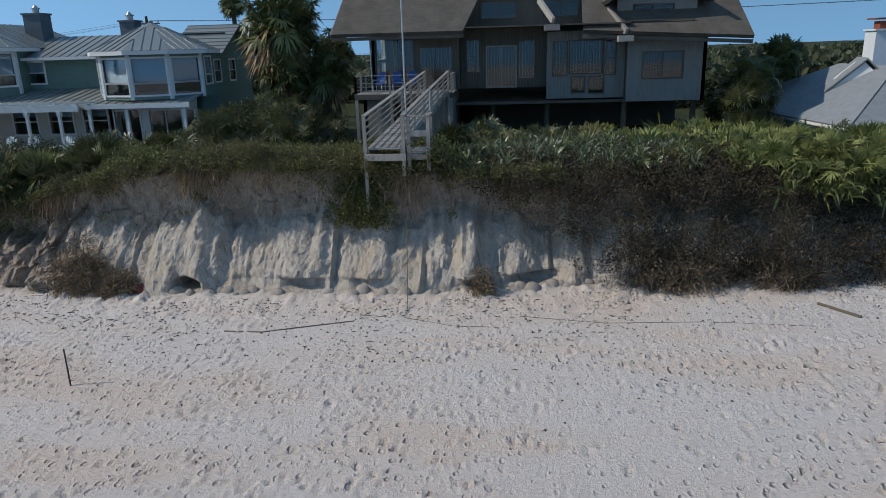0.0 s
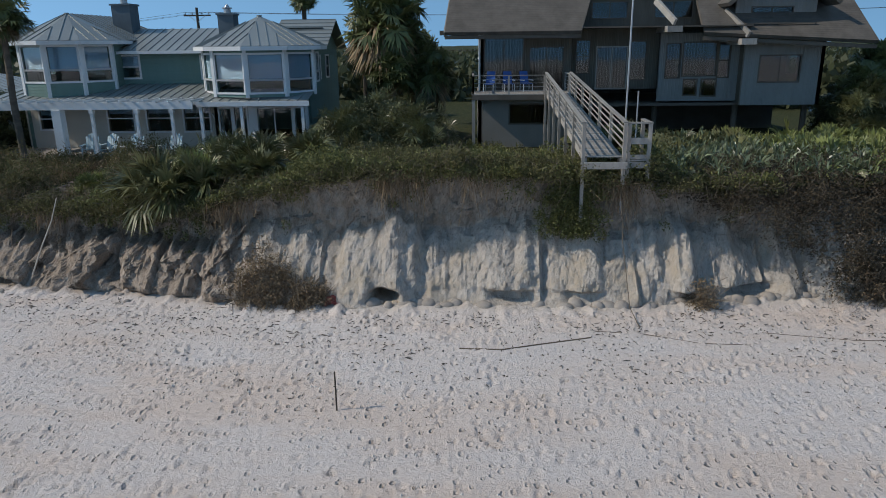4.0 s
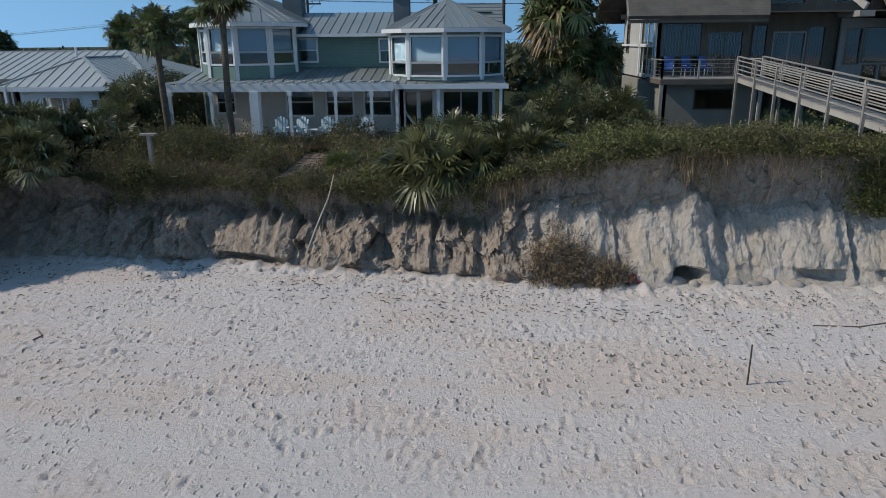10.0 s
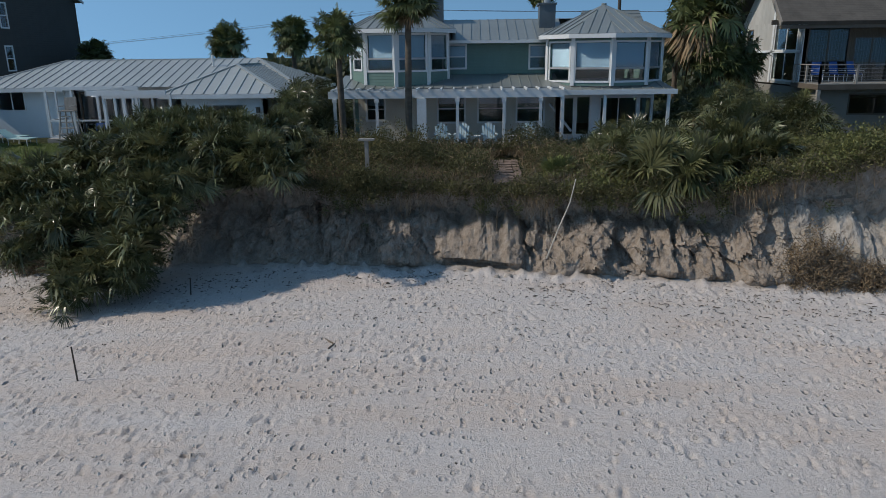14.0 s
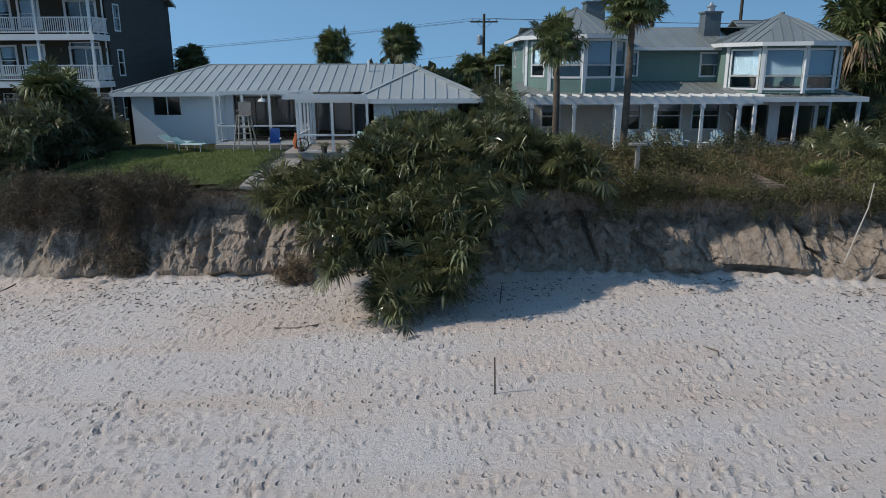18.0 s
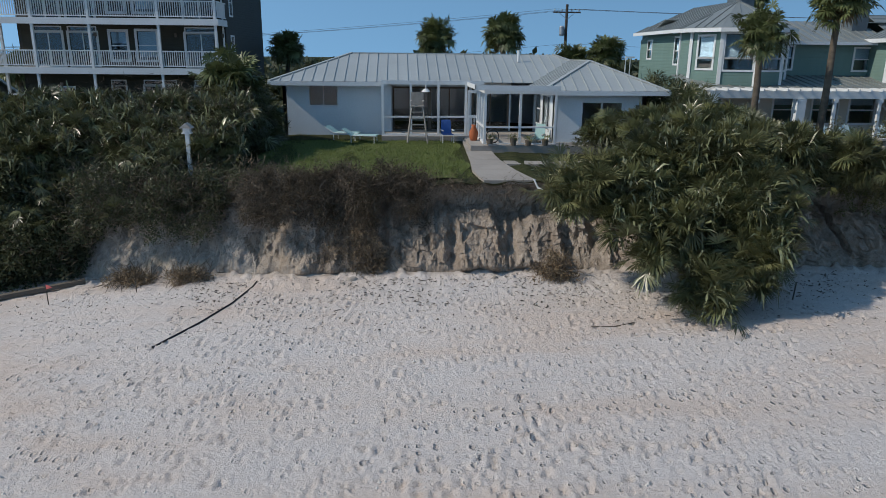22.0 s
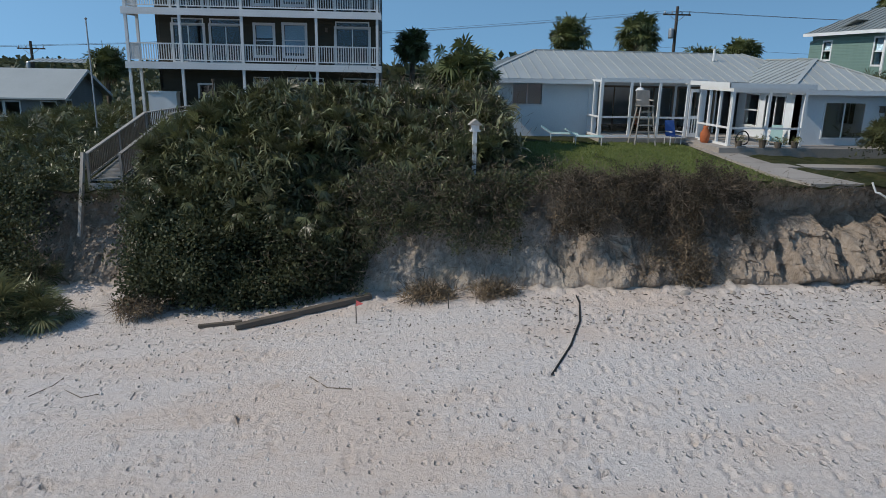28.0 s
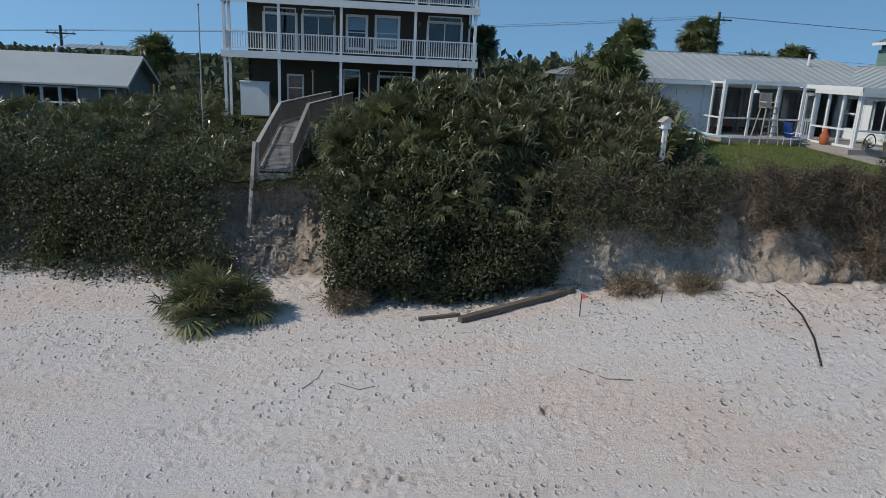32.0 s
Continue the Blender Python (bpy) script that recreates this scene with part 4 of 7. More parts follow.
    beam = put("porch_beam", Shape().box(-25.6, -14.0, 34.5, 34.62, 6.05, 6.4).box(-25.6, -14.0, 36.2, 36.3, 6.15, 6.42), WHITE, "white porch beam")
    for k in range(20):
        x = -25.4 + k * 0.6
        put("rafter", Shape().box(x - 0.03, x + 0.03, 34.3, 36.2, 6.41, 6.51), WHITE, parent=beam)
    for x in (-25.3, -23.2, -19.2, -16.9, -15.1):
        put("porch_post", Shape().box(x - 0.07, x + 0.07, 34.5, 34.64, 3.5, 6.04).box(x - 0.11, x + 0.11, 34.46, 34.68, 5.85, 6.03), WHITE)
    put("porch_column", Shape().box(-21.2, -20.75, 34.4, 34.85, 3.4, 6.04), WHITEWALL, "broad white porch column")
    for x in (-11.9, -14.0, -8.75):
        put("porch_post", Shape().box(x, x + 0.15, 35.32, 35.47, 3.5, 6.1), WHITE)
    put("porch_floor", Shape().box(-25.6, -8.4, 34.2, 38.2, 3.35, 3.62), CONCRETE)
    put("brace", Shape().beam((-14.3, 37.9, 5.5), (-13.2, 37.2, 4.1), 0.1, 0.1), WHITE)
    # chimneys
    for x, y, zt, w in [(-20.7, 42.6, 11.4, 0.55), (-14.2, 41.6, 10.75, 0.45)]:
        c = put("chimney", Shape().box(x - w, x + w, y - w, y + w, 8.6, zt).box(x - w - 0.07, x + w + 0.07, y - w - 0.07, y + w + 0.07, zt, zt + 0.1), BRICKGREY)
        put("cowl", Shape().tube([(x, y, zt + 0.1), (x, y, zt + 0.34)], 0.2, 10).tube([(x, y, zt + 0.36), (x, y, zt + 0.42)], 0.28, 10).tube([(x, y, zt + 0.44), (x, y, zt + 0.6)], [0.16, 0.05], 10), METAL, parent=c)
    # small roof deck behind the side wall
    put("roof_deck_rail", Shape().box(-26.1, -25.5, 46.2, 46.26, 7.9, 7.98).box(-26.1, -26.04, 46.2, 46.26, 6.4, 7.9).box(-25.8, -25.75, 46.2, 46.26, 6.4, 7.9), WHITE)
    return H


house_b()


# ---- low white house ----
def house_c():
    H = thing("low_house", pose(-38, 40, 3.3), "low white house with a pale metal roof and screened porch", "house")

    def put(name, s, mat, label="", parent=None):
        return place(part(name, s, mat, parent or H, label), Matrix())

    Z, E = 3.35, 5.95
    dkw = dict(bars=(1, 0), mat=WHITE, trim=0.07)
    facade(H, (-46.7, 38.8), (-41.0, 38.8), Z - 0.3, E + 0.2, WHITEWALL, [(1.4, 2.85, 4.85, 5.9, dict(dkw, blind=0.0))])
    facade(H, (-41.0, 39.4), (-34.5, 39.4), Z - 0.2, E + 0.2, WHITEWALL, [(0.15, 1.95, 3.5, 5.7, dict(kind="door", mat=DARKTRIM)), (2.15, 4.1, 3.5, 5.7, dict(kind="door", mat=DARKTRIM)), (4.45, 6.3, 3.5, 5.7, dict(kind="door", mat=DARKTRIM))])
    facade(H, (-33.2, 39.6), (-33.2, 34.5), Z - 0.3, E, WHITEWALL, [(0.8, 2.0, 4.0, 5.5, dict(dkw, bars=(0, 1))), (2.6, 4.2, 3.9, 5.5, dkw)])
    facade(H, (-33.2, 34.5), (-28.7, 34.5), Z - 0.7, E - 0.2, WHITEWALL, [(1.4, 3.3, 3.75, 5.3, dkw)])
    facade(H, (-28.7, 34.5), (-28.7, 47), Z - 0.7, E, WHITEWALL, [(2, 3.2, 4.2, 5.3, dkw)])
    facade(H, (-28.7, 47), (-46.7, 47), Z - 0.3, E, WHITEWALL)
    facade(H, (-46.7, 47), (-46.7, 38.8), Z - 0.3, E + 0.2, WHITEWALL)
    roof = put("roof", Shape().beam((-43.2, 43, 7.53), (-33.0, 43, 7.53), 0.25, 0.06), PALEROOF, "pale standing-seam metal roof")
    seam_roof(roof, [(-47.3, 38.3, 6.05), (-28.0, 38.3, 6.05), (-31.5, 43, 7.5), (-43.3, 43, 7.5)], PALEROOF, 0.55)
    seam_roof(roof, [(-47.3, 47.6, 6.05), (-47.3, 38.3, 6.05), (-43.3, 43, 7.5)], PALEROOF, 0.55)
    seam_roof(roof, [(-28.0, 47.6, 6.05), (-47.3, 47.6, 6.05), (-43.3, 43, 7.5), (-31.5, 43, 7.5)], PALEROOF, 0.55)
    seam_roof(roof, [(-33.9, 34.0, 5.85), (-27.8, 34.0, 5.85), (-30.9, 37.1, 7.2)], PALEROOF, 0.55)
    seam_roof(roof, [(-27.8, 34.0, 5.85), (-27.8, 38.4, 5.85), (-30.9, 41.3, 7.2), (-30.9, 37.1, 7.2)], PALEROOF, 0.55)
    seam_roof(roof, [(-28.0, 38.3, 6.05), (-28.0, 47.6, 6.05), (-31.5, 43, 7.5)], PALEROOF, 0.55)
    seam_roof(roof, [(-33.9, 38.2, 5.85), (-33.9, 34.0, 5.85), (-30.9, 37.1, 7.2), (-30.9, 41.3, 7.2)], PALEROOF, 0.55)
    for a, b in (((-33.9, 34.0, 5.9), (-30.9, 37.1, 7.25)), ((-27.8, 34.0, 5.9), (-30.9, 37.1, 7.25)), ((-30.9, 37.1, 7.25), (-30.9, 41.3, 7.25)), ((-28.0, 38.3, 6.1), (-31.5, 43, 7.55)), ((-47.3, 38.3, 6.1), (-43.3, 43, 7.55))):
        put("hip_cap", Shape().beam(a, b, 0.2, 0.05), PALEROOF)
    put("fascia", Shape().box(-47.35, -41.2, 38.2, 38.28, 5.86, 6.06), WHITE)
    put("fascia", Shape().box(-33.9, -27.78, 33.9, 33.98, 5.66, 5.86), WHITE)
    put("fascia", Shape().box(-27.76, -27.7, 34, 47.6, 5.66, 5.86), WHITE)
    put("vent_pipe", Shape().tube([(-33.8, 41.6, 7.1), (-33.8, 41.6, 7.75)], 0.07, 8), WHITE)
    # screened porch along the long side
    put("slab", Shape().box(-41.5, -33.2, 36.6, 39.4, 2.9, 3.45).box(-37.3, -28.4, 33.2, 36.6, 2.7, 3.4), CONCRETE)
    m1, _ = frame_of((-41.5, 36.9), (-36.3, 36.9))
    bays = [(a, b) for a, b in ((0.14, 1.44), (1.56, 2.84), (2.96, 4.24), (5.09, 5.14))]
    p = place(part("screen_porch", wall_shape(5.2, 3.45, 6.2, [(a, b, z, w) for a, b in bays[:3] for z, w in ((3.55, 4.35), (4.43, 6.0))] + [(4.36, 5.09, 3.46, 6.0)], 0.1), WHITE, H, "white framed insect-screen porch"), m1)
    seam_roof(p, [(-41.8, 36.5, 6.2), (-35.6, 36.5, 6.2), (-35.6, 38.6, 6.5), (-41.8, 38.6, 6.5)], PALEROOF, 0.5)
    m2, _ = frame_of((-41.5, 38.8), (-41.5, 37.02))
    place(part("screen_side", wall_shape(1.78, 3.45, 6.1, [(0.05, 0.8, 4.43, 6.0), (0.9, 1.7, 4.43, 6.0), (0.05, 0.8, 3.55, 4.35), (0.9, 1.7, 3.55, 4.35)], 0.08), WHITE, p), m2)
    m3, _ = frame_of((-37.12, 36.84), (-36.42, 36.84))
    slats = [(0.12 + k * 0.125, 0.12 + k * 0.125 + 0.085, 3.68, 4.35) for k in range(4)]
    place(part("screen_door", wall_shape(0.7, 3.5, 5.75, [(0.1, 0.6, 4.5, 5.6)] + slats, 0.045), WHITE, p, "white half-slatted screen door"), m3)
    put("fan_lamp", Shape().tube([(-39.2, 37.9, 6.0), (-39.2, 37.9, 5.75)], 0.03, 6).tube([(-39.2, 37.9, 5.75), (-39.2, 37.9, 5.6)], [0.1, 0.24], 12), WHITE)
    # porch in front of the wing
    m4, _ = frame_of((-36.65, 33.75), (-33.2, 33.75))
    p2 = place(part("screen_porch", wall_shape(3.45, 3.35, 5.92, [(a, b, z, w) for a, b in ((0.12, 1.66), (1.78, 3.33)) for z, w in ((3.45, 4.15), (4.23, 5.72))], 0.1), WHITE, H, "white framed insect-screen porch"), m4)
    m5, _ = frame_of((-36.65, 36.9), (-36.65, 33.87))
    place(part("screen_side", wall_shape(3.03, 3.4, 5.95, [(a, a + 0.86, z, w) for a in (0.12, 1.1, 2.07) for z, w in ((3.5, 4.15), (4.23, 5.75))], 0.1), WHITE, p2), m5)
    seam_roof(p2, [(-37.1, 37.4, 6.1), (-37.1, 33.3, 6.1), (-33.2, 33.3, 5.95), (-33.2, 37.4, 6.2)], PALEROOF, 0.5)
    put("porch_fascia", Shape().box(-37.15, -33.2, 33.2, 33.28, 5.9, 6.12).box(-37.16, -37.1, 33.2, 37.4, 5.95, 6.14), WHITE, parent=p2)
    put("wall_lamp", Shape().box(-29.2, -29.05, 34.3, 34.46, 4.9, 5.15).box(-29.22, -29.03, 34.28, 34.48, 5.15, 5.2), DARKTRIM)
    H.location.z += 0.5
    return H


house_c()


# ---- three-storey house with balconies ----
def house_d():
    base = Vector((-51.75, 46.6, 0))
    end = Vector((-65.9, 47.1, 0))
    W = (end - base).length
    u = (base - end).normalized()
    # local: x from the far end to the near end along the front, y into the house
    M, _ = frame_of((end.x, end.y), (base.x, base.y))
    H = thing("balcony_house", M @ pose(0, 0, 3.6), "charcoal three-storey house with white balconies along its front", "house")

    def put(name, s, mat, label="", parent=None):
        return place(part(name, s, mat, parent or H, label), M)

    def world(x, y):
        v = M @ Vector((x, y, 0))
        return v.x, v.y

    F0, F1, F2, F3 = 3.7, 7.0, 9.95, 12.7
    yb = 1.9
    def big(a, w=1.9, z=0.0, h=2.1):
        return [(a, a + w, z, z + h, dict(bars=(1, 0), trim=0.15)), (a, a + w, z + h + 0.08, z + h + 0.36, dict(bars=(0, 0), trim=0.07))]
    ground = [(3.3, 4.1, F0 + 0.6, F0 + 2.0, dict(bars=(0, 1)))] + [(6.6, 7.45, F0 + 0.05, F0 + 2.1, dict(kind="door", bars=(0, 0))), (6.6, 7.45, F0 + 2.2, F0 + 2.45, dict(bars=(0, 0), trim=0.07))] + big(8.7, 2.0, F0 + 0.2, 1.9) + big(12.0, 1.9, F0 + 0.2, 1.9)
    def upper(F):
        return big(2.0, 1.7, F + 0.05, 2.05) + big(4.2, 1.7, F + 0.05, 2.05) + [(6.8, 7.8, F + 0.5, F + 2.2, dict(bars=(0, 1), trim=0.16, blind=0.4)), (8.5, 9.7, F + 0.5, F + 2.25, dict(bars=(0, 1), trim=0.16, blind=0.9))] + big(11.6, 1.9, F + 0.05, 2.05)
    x0 = 1.0
    facade(H, world(x0, yb), world(W, yb), F0 - 0.6, F1, OLIVE, [(a - x0, b - x0, c, d, e) for a, b, c, d, e in ground])
    facade(H, world(x0, yb), world(W, yb), F1, F2, OLIVE, [(a - x0, b - x0, c, d, e) for a, b, c, d, e in upper(F1)])
    facade(H, world(x0, yb), world(W, yb), F2, F3, OLIVE, [(a - x0, b - x0, c, d, e) for a, b, c, d, e in upper(F2)])
    sw = dict(bars=(0, 1))
    facade(H, world(W, yb), world(W, 12.5), F0 - 0.6, F3, CHARCOAL, [(1.2, 1.9, F1 + 0.4, F1 + 2.0, sw), (1.2, 1.9, F2 + 0.4, F2 + 2.0, sw), (1.2, 1.9, F0 + 0.7, F0 + 2.2, sw)], label="charcoal lapped side wall")
    facade(H, world(x0, 12.5), world(x0, yb), F0 - 0.6, F3, CHARCOAL)
    facade(H, world(W, 12.5), world(x0, 12.5), F0 - 0.6, F3, CHARCOAL)
    ridge = F3 + 2.6
    put("gable", Shape().prism([(W, yb, F3), (W, 12.5, F3), (W, 7, ridge)], (-0.2, 0, 0)).prism([(x0 + 0.2, yb, F3), (x0 + 0.2, 12.5, F3), (x0 + 0.2, 7, ridge)], (-0.2, 0, 0)), CHARCOAL)
    roof = put("roof", Shape().prism([(-0.3, -0.5, F3 - 0.35), (W + 0.35, -0.5, F3 - 0.35), (W + 0.35, 7, ridge + 0.1), (-0.3, 7, ridge + 0.1)], (0, 0, 0.15)).prism([(-0.3, 13.1, F3 - 0.1), (W + 0.35, 13.1, F3 - 0.1), (W + 0.35, 7, ridge + 0.1), (-0.3, 7, ridge + 0.1)], (0, 0, 0.15)), GREYSHINGLE, "grey shingled roof")
    put("bargeboard", Shape().beam((W + 0.38, -0.5, F3 - 0.33), (W + 0.38, 7, ridge + 0.1), 0.05, 0.22).beam((W + 0.38, 7, ridge + 0.1), (W + 0.38, 13.1, F3 - 0.1), 0.05, 0.22), WHITE, parent=roof)
    put("downpipe", Shape().tube([(W - 0.12, yb - 0.08, F0 - 0.5), (W - 0.12, yb - 0.08, F3)], 0.06, 8), WHITE)
    xs = [0.0, 2.95, 6.4, 10.6, W - 0.08]
    for F in (F1, F2):
        b = put("balcony", Shape().box(-0.15, W + 0.1, -0.1, yb - 0.02, F - 0.12, F).box(-0.15, W + 0.1, -0.16, -0.1, F - 0.38, F).box(-0.2, -0.15, -0.16, yb, F - 0.38, F).box(W + 0.1, W + 0.15, -0.16, yb, F - 0.38, F), WHITE, "white balcony with balustrade")
        put("soffit", Shape().box(-0.1, W + 0.05, -0.05, yb - 0.02, F - 0.16, F - 0.13), CREAM, parent=b)
        for i in range(4):
            r = put("railing", Shape().box(xs[i] + 0.08, xs[i + 1] - 0.08, -0.08, 0.02, F + 0.98, F + 1.05).box(xs[i] + 0.08, xs[i + 1] - 0.08, -0.06, 0.0, F + 0.1, F + 0.16), WHITE, parent=H)
            n = int((xs[i + 1] - xs[i] - 0.16) / 0.135)
            me = Shape().box(-0.022, 0.022, -0.05, -0.01, F + 0.16, F + 0.98).mesh("baluster", WHITE)
            for k in range(n):
                part("baluster", me, WHITE, r).location = (xs[i] + 0.08 + (k + 0.5) * (xs[i + 1] - xs[i] - 0.16) / n, 0, 0)
        for x in (-0.1, W + 0.06):
            r = put("railing", Shape().box(x - 0.05, x + 0.05, 0, yb, F + 0.98, F + 1.05).box(x - 0.03, x + 0.03, 0, yb, F + 0.1, F + 0.16), WHITE, parent=H)
            me = Shape().box(x - 0.02, x + 0.02, -0.022, 0.022, F + 0.16, F + 0.98).mesh("baluster", WHITE)
            for k in range(13):
                part("baluster", me, WHITE, r).location = (0, 0.07 + k * 0.14, 0)
    for x in xs:
        for a, b in ((F0 - 0.6, F1 - 0.38), (F1, F2 - 0.38), (F2, F3 - 0.25)):
            put("post", Shape().box(x - 0.075, x + 0.075, -0.1, 0.05, a, b), WHITE)
    put("post", Shape().box(-0.1, 0.05, yb - 0.15, yb, F0 - 0.6, F3), WHITE)
    put("store_box", Shape().box(0.7, 2.3, 0.5, 1.2, F0 - 0.3, F0 + 1.55).box(0.65, 2.35, 0.45, 1.25, F0 + 1.55, F0 + 1.62), WHITE)
    for x in (4.9, 8.0):
        put("lamp_post", Shape().tube([(x, -1.2, F0 - 0.4), (x, -1.2, F0 + 2.3)], 0.05, 7).tube([(x, -1.2, F0 + 2.3), (x, -1.2, F0 + 2.42)], 0.09, 8), DARKTRIM)
    for x, z in ((5.9, F1 + 1.9), (11.0, F1 + 1.9), (14.0, F1 + 1.9), (6.2, F0 + 1.9), (11.2, F0 + 1.8)):
        put("wall_lamp", Shape().box(x - 0.07, x + 0.07, yb - 0.16, yb - 0.005, z, z + 0.25), DARKTRIM)
    return H


house_d()


def house_w():
    H = thing("white_house", pose(30, 42, 3), "white house with grey shingle roof and a red-capped chimney", "house")

    def put(name, s, mat, label="", parent=None):
        return place(part(name, s, mat, parent or H, label), Matrix())

    facade(H, (24.4, 43.5), (25.6, 35.6), 2.0, 5.7, WHITEWALL, [(3.0, 3.9, 3.2, 5.2, dict(bars=(0, 1)))])
    facade(H, (25.6, 35.6), (33, 35.6), 2.0, 5.7, WHITEWALL, [(0.6, 2.2, 3.0, 5.0, dict(bars=(1, 0))), (3.5, 5.5, 3.0, 5.0, dict(bars=(1, 0)))])
    facade(H, (33, 35.6), (33, 50), 2.0, 5.7, WHITEWALL)
    facade(H, (33, 50), (24.4, 50), 2.0, 5.7, WHITEWALL)
    facade(H, (24.4, 50), (24.4, 43.5), 2.0, 5.7, WHITEWALL)
    A, B, C, D = (23.6, 50.5, 5.6), (25.0, 35.0, 5.6), (33.6, 35.0, 5.6), (33.6, 50.5, 5.6)
    R0, R1 = (29.2, 39.5, 8.3), (29.2, 46, 8.3)
    for poly in ([A, B, R0, R1], [B, C, R0], [C, D, R1, R0], [D, A, R1]):
        P = [Vector(p) for p in poly]
        n = (P[1] - P[0]).cross(P[2] - P[0]).normalized()
        put("roof", Shape().prism(poly, (n if n.z > 0 else -n) * 0.14), GREYSHINGLE, "grey shingled hip roof")
    put("fascia", Shape().beam(A, B, 0.05, 0.22).beam(B, C, 0.05, 0.22), WHITE)
    put("gablet", Shape().prism([(26.6, 41.5, 7.0), (29.6, 40.2, 7.0), (28.2, 40.9, 8.6)], (0.3, 1.8, 0)), WHITE)
    put("gablet_roof", Shape().prism([(26.4, 41.4, 6.95), (28.2, 40.7, 8.75), (29.2, 44, 8.75), (27.5, 44.5, 6.95)], (0, 0, 0.1)).prism([(29.9, 40.0, 6.95), (28.2, 40.7, 8.75), (29.2, 44, 8.75), (30.8, 43.4, 6.95)], (0, 0, 0.1)), GREYSHINGLE)
    c = put("chimney", Shape().box(30.2, 31.5, 44.2, 45.5, 7.2, 10.3).box(30.1, 31.6, 44.1, 45.6, 10.3, 10.4), WHITEWALL)
    RED = worn("red_brown_metal", (0.25, 0.07, 0.04), 0.7, 0.7)
    put("chimney_cap", Shape().box(30.5, 31.2, 44.5, 45.2, 10.4, 10.85).box(30.2, 31.9, 44.2, 45.5, 10.95, 11.03), RED, "rust-red chimney cap", c)
    H.location.z -= 1.3


house_w()


def house_e():
    """Long grey house at the far end."""
    M = pose(-74.3, 58.0, 1.6, 0, 0, -4)
    H = thing("grey_gable_house", M, "long grey house with a pale gable roof and veranda", "house")

    def put(name, s, mat, label="", parent=None):
        return part(name, s, mat, parent or H, label)

    L, Dp = 22.0, 6.5
    def at(x, y):
        v = M @ Vector((x, y, 0))
        return v.x, v.y
    w = dict(bars=(0, 0))
    facade(H, at(-L, 0), at(0, 0), 1.0, 4.4, GREYHOUSE, [(a, a + 1.0, 2.5, 4.0, w) for a in (2, 3.2, 4.4, 9, 10.2, 15.5, 16.7, 17.9, 20.5)])
    facade(H, at(0, 0), at(0, Dp), 1.0, 4.4, GREYHOUSE, [(0.5, 1.2, 2.3, 4.1, dict(bars=(0, 1)))])
    facade(H, at(0, Dp), at(-L, Dp), 1.0, 4.4, GREYHOUSE)
    facade(H, at(-L, Dp), at(-L, 0), 1.0, 4.4, GREYHOUSE)
    put("gable", Shape().prism([(0, 0, 2.8), (0, Dp, 2.8), (0, Dp / 2, 4.5)], (-0.2, 0, 0)), GREYHOUSE)
    put("roof", Shape().prism([(-L - 0.4, -0.6, 2.6), (0.5, -0.6, 2.6), (0.5, Dp / 2, 4.6), (-L - 0.4, Dp / 2, 4.6)], (0, 0, 0.12)).prism([(-L - 0.4, Dp + 0.6, 2.6), (0.5, Dp + 0.6, 2.6), (0.5, Dp / 2, 4.6), (-L - 0.4, Dp / 2, 4.6)], (0, 0, 0.12)), PALEROOF, "pale metal gable roof")
    put("bargeboard", Shape().beam((0.52, -0.6, 2.6), (0.52, Dp / 2, 4.6), 0.05, 0.2).beam((0.52, Dp / 2, 4.6), (0.52, Dp + 0.6, 2.6), 0.05, 0.2), WHITE)
    s = Shape().box(-L, -0.5, -1.6, -1.5, 1.45, 1.55)
    for k in range(12):
        s.box(-L + k * 1.9, -L + k * 1.9 + 0.1, -1.6, -1.5, -0.4, 1.45)
    put("veranda_rail", s, WHITE, "white veranda railing")


house_e()

# ---- plants ----
RNG = np.random.default_rng(11)


def quads_mesh(name, verts, mat):
    """A mesh of quads from an (n, 4, 3) array; corners that coincide are shared, so that a fan leaf is one piece."""
    v = np.ascontiguousarray(np.asarray(verts, dtype=np.float32).reshape(-1, 3))
    key = v.view([("", v.dtype)] * 3).ravel()
    _, first, idx = np.unique(key, return_index=True, return_inverse=True)
    idx = idx.ravel()
    co = v[first]
    me = bpy.data.meshes.new(name)
    n = len(v) // 4
    me.vertices.add(len(co))
    me.vertices.foreach_set("co", co.ravel())
    me.loops.add(len(v))
    me.loops.foreach_set("vertex_index", idx)
    me.polygons.add(n)
    me.polygons.foreach_set("loop_start", np.arange(0, len(v), 4))
    me.update(calc_edges=True)
    me.materials.append(mat)
    return me


def unit(a):
    return a / np.maximum(np.linalg.norm(a, axis=-1, keepdims=True), 1e-9)


def leaf_quads(P, D, L, W, rng=RNG):
    """Pointed leaves at P along D, a little folded."""
    n = len(P)
    side = unit(np.cross(D, unit(rng.normal(size=(n, 3)) + [0, 0, 0.6])))
    L, W = np.broadcast_to(L, n)[:, None], np.broadcast_to(W, n)[:, None]
    mid = P + D * L * 0.5
    return np.stack([P, mid + side * W, P + D * L, mid - side * W], 1)


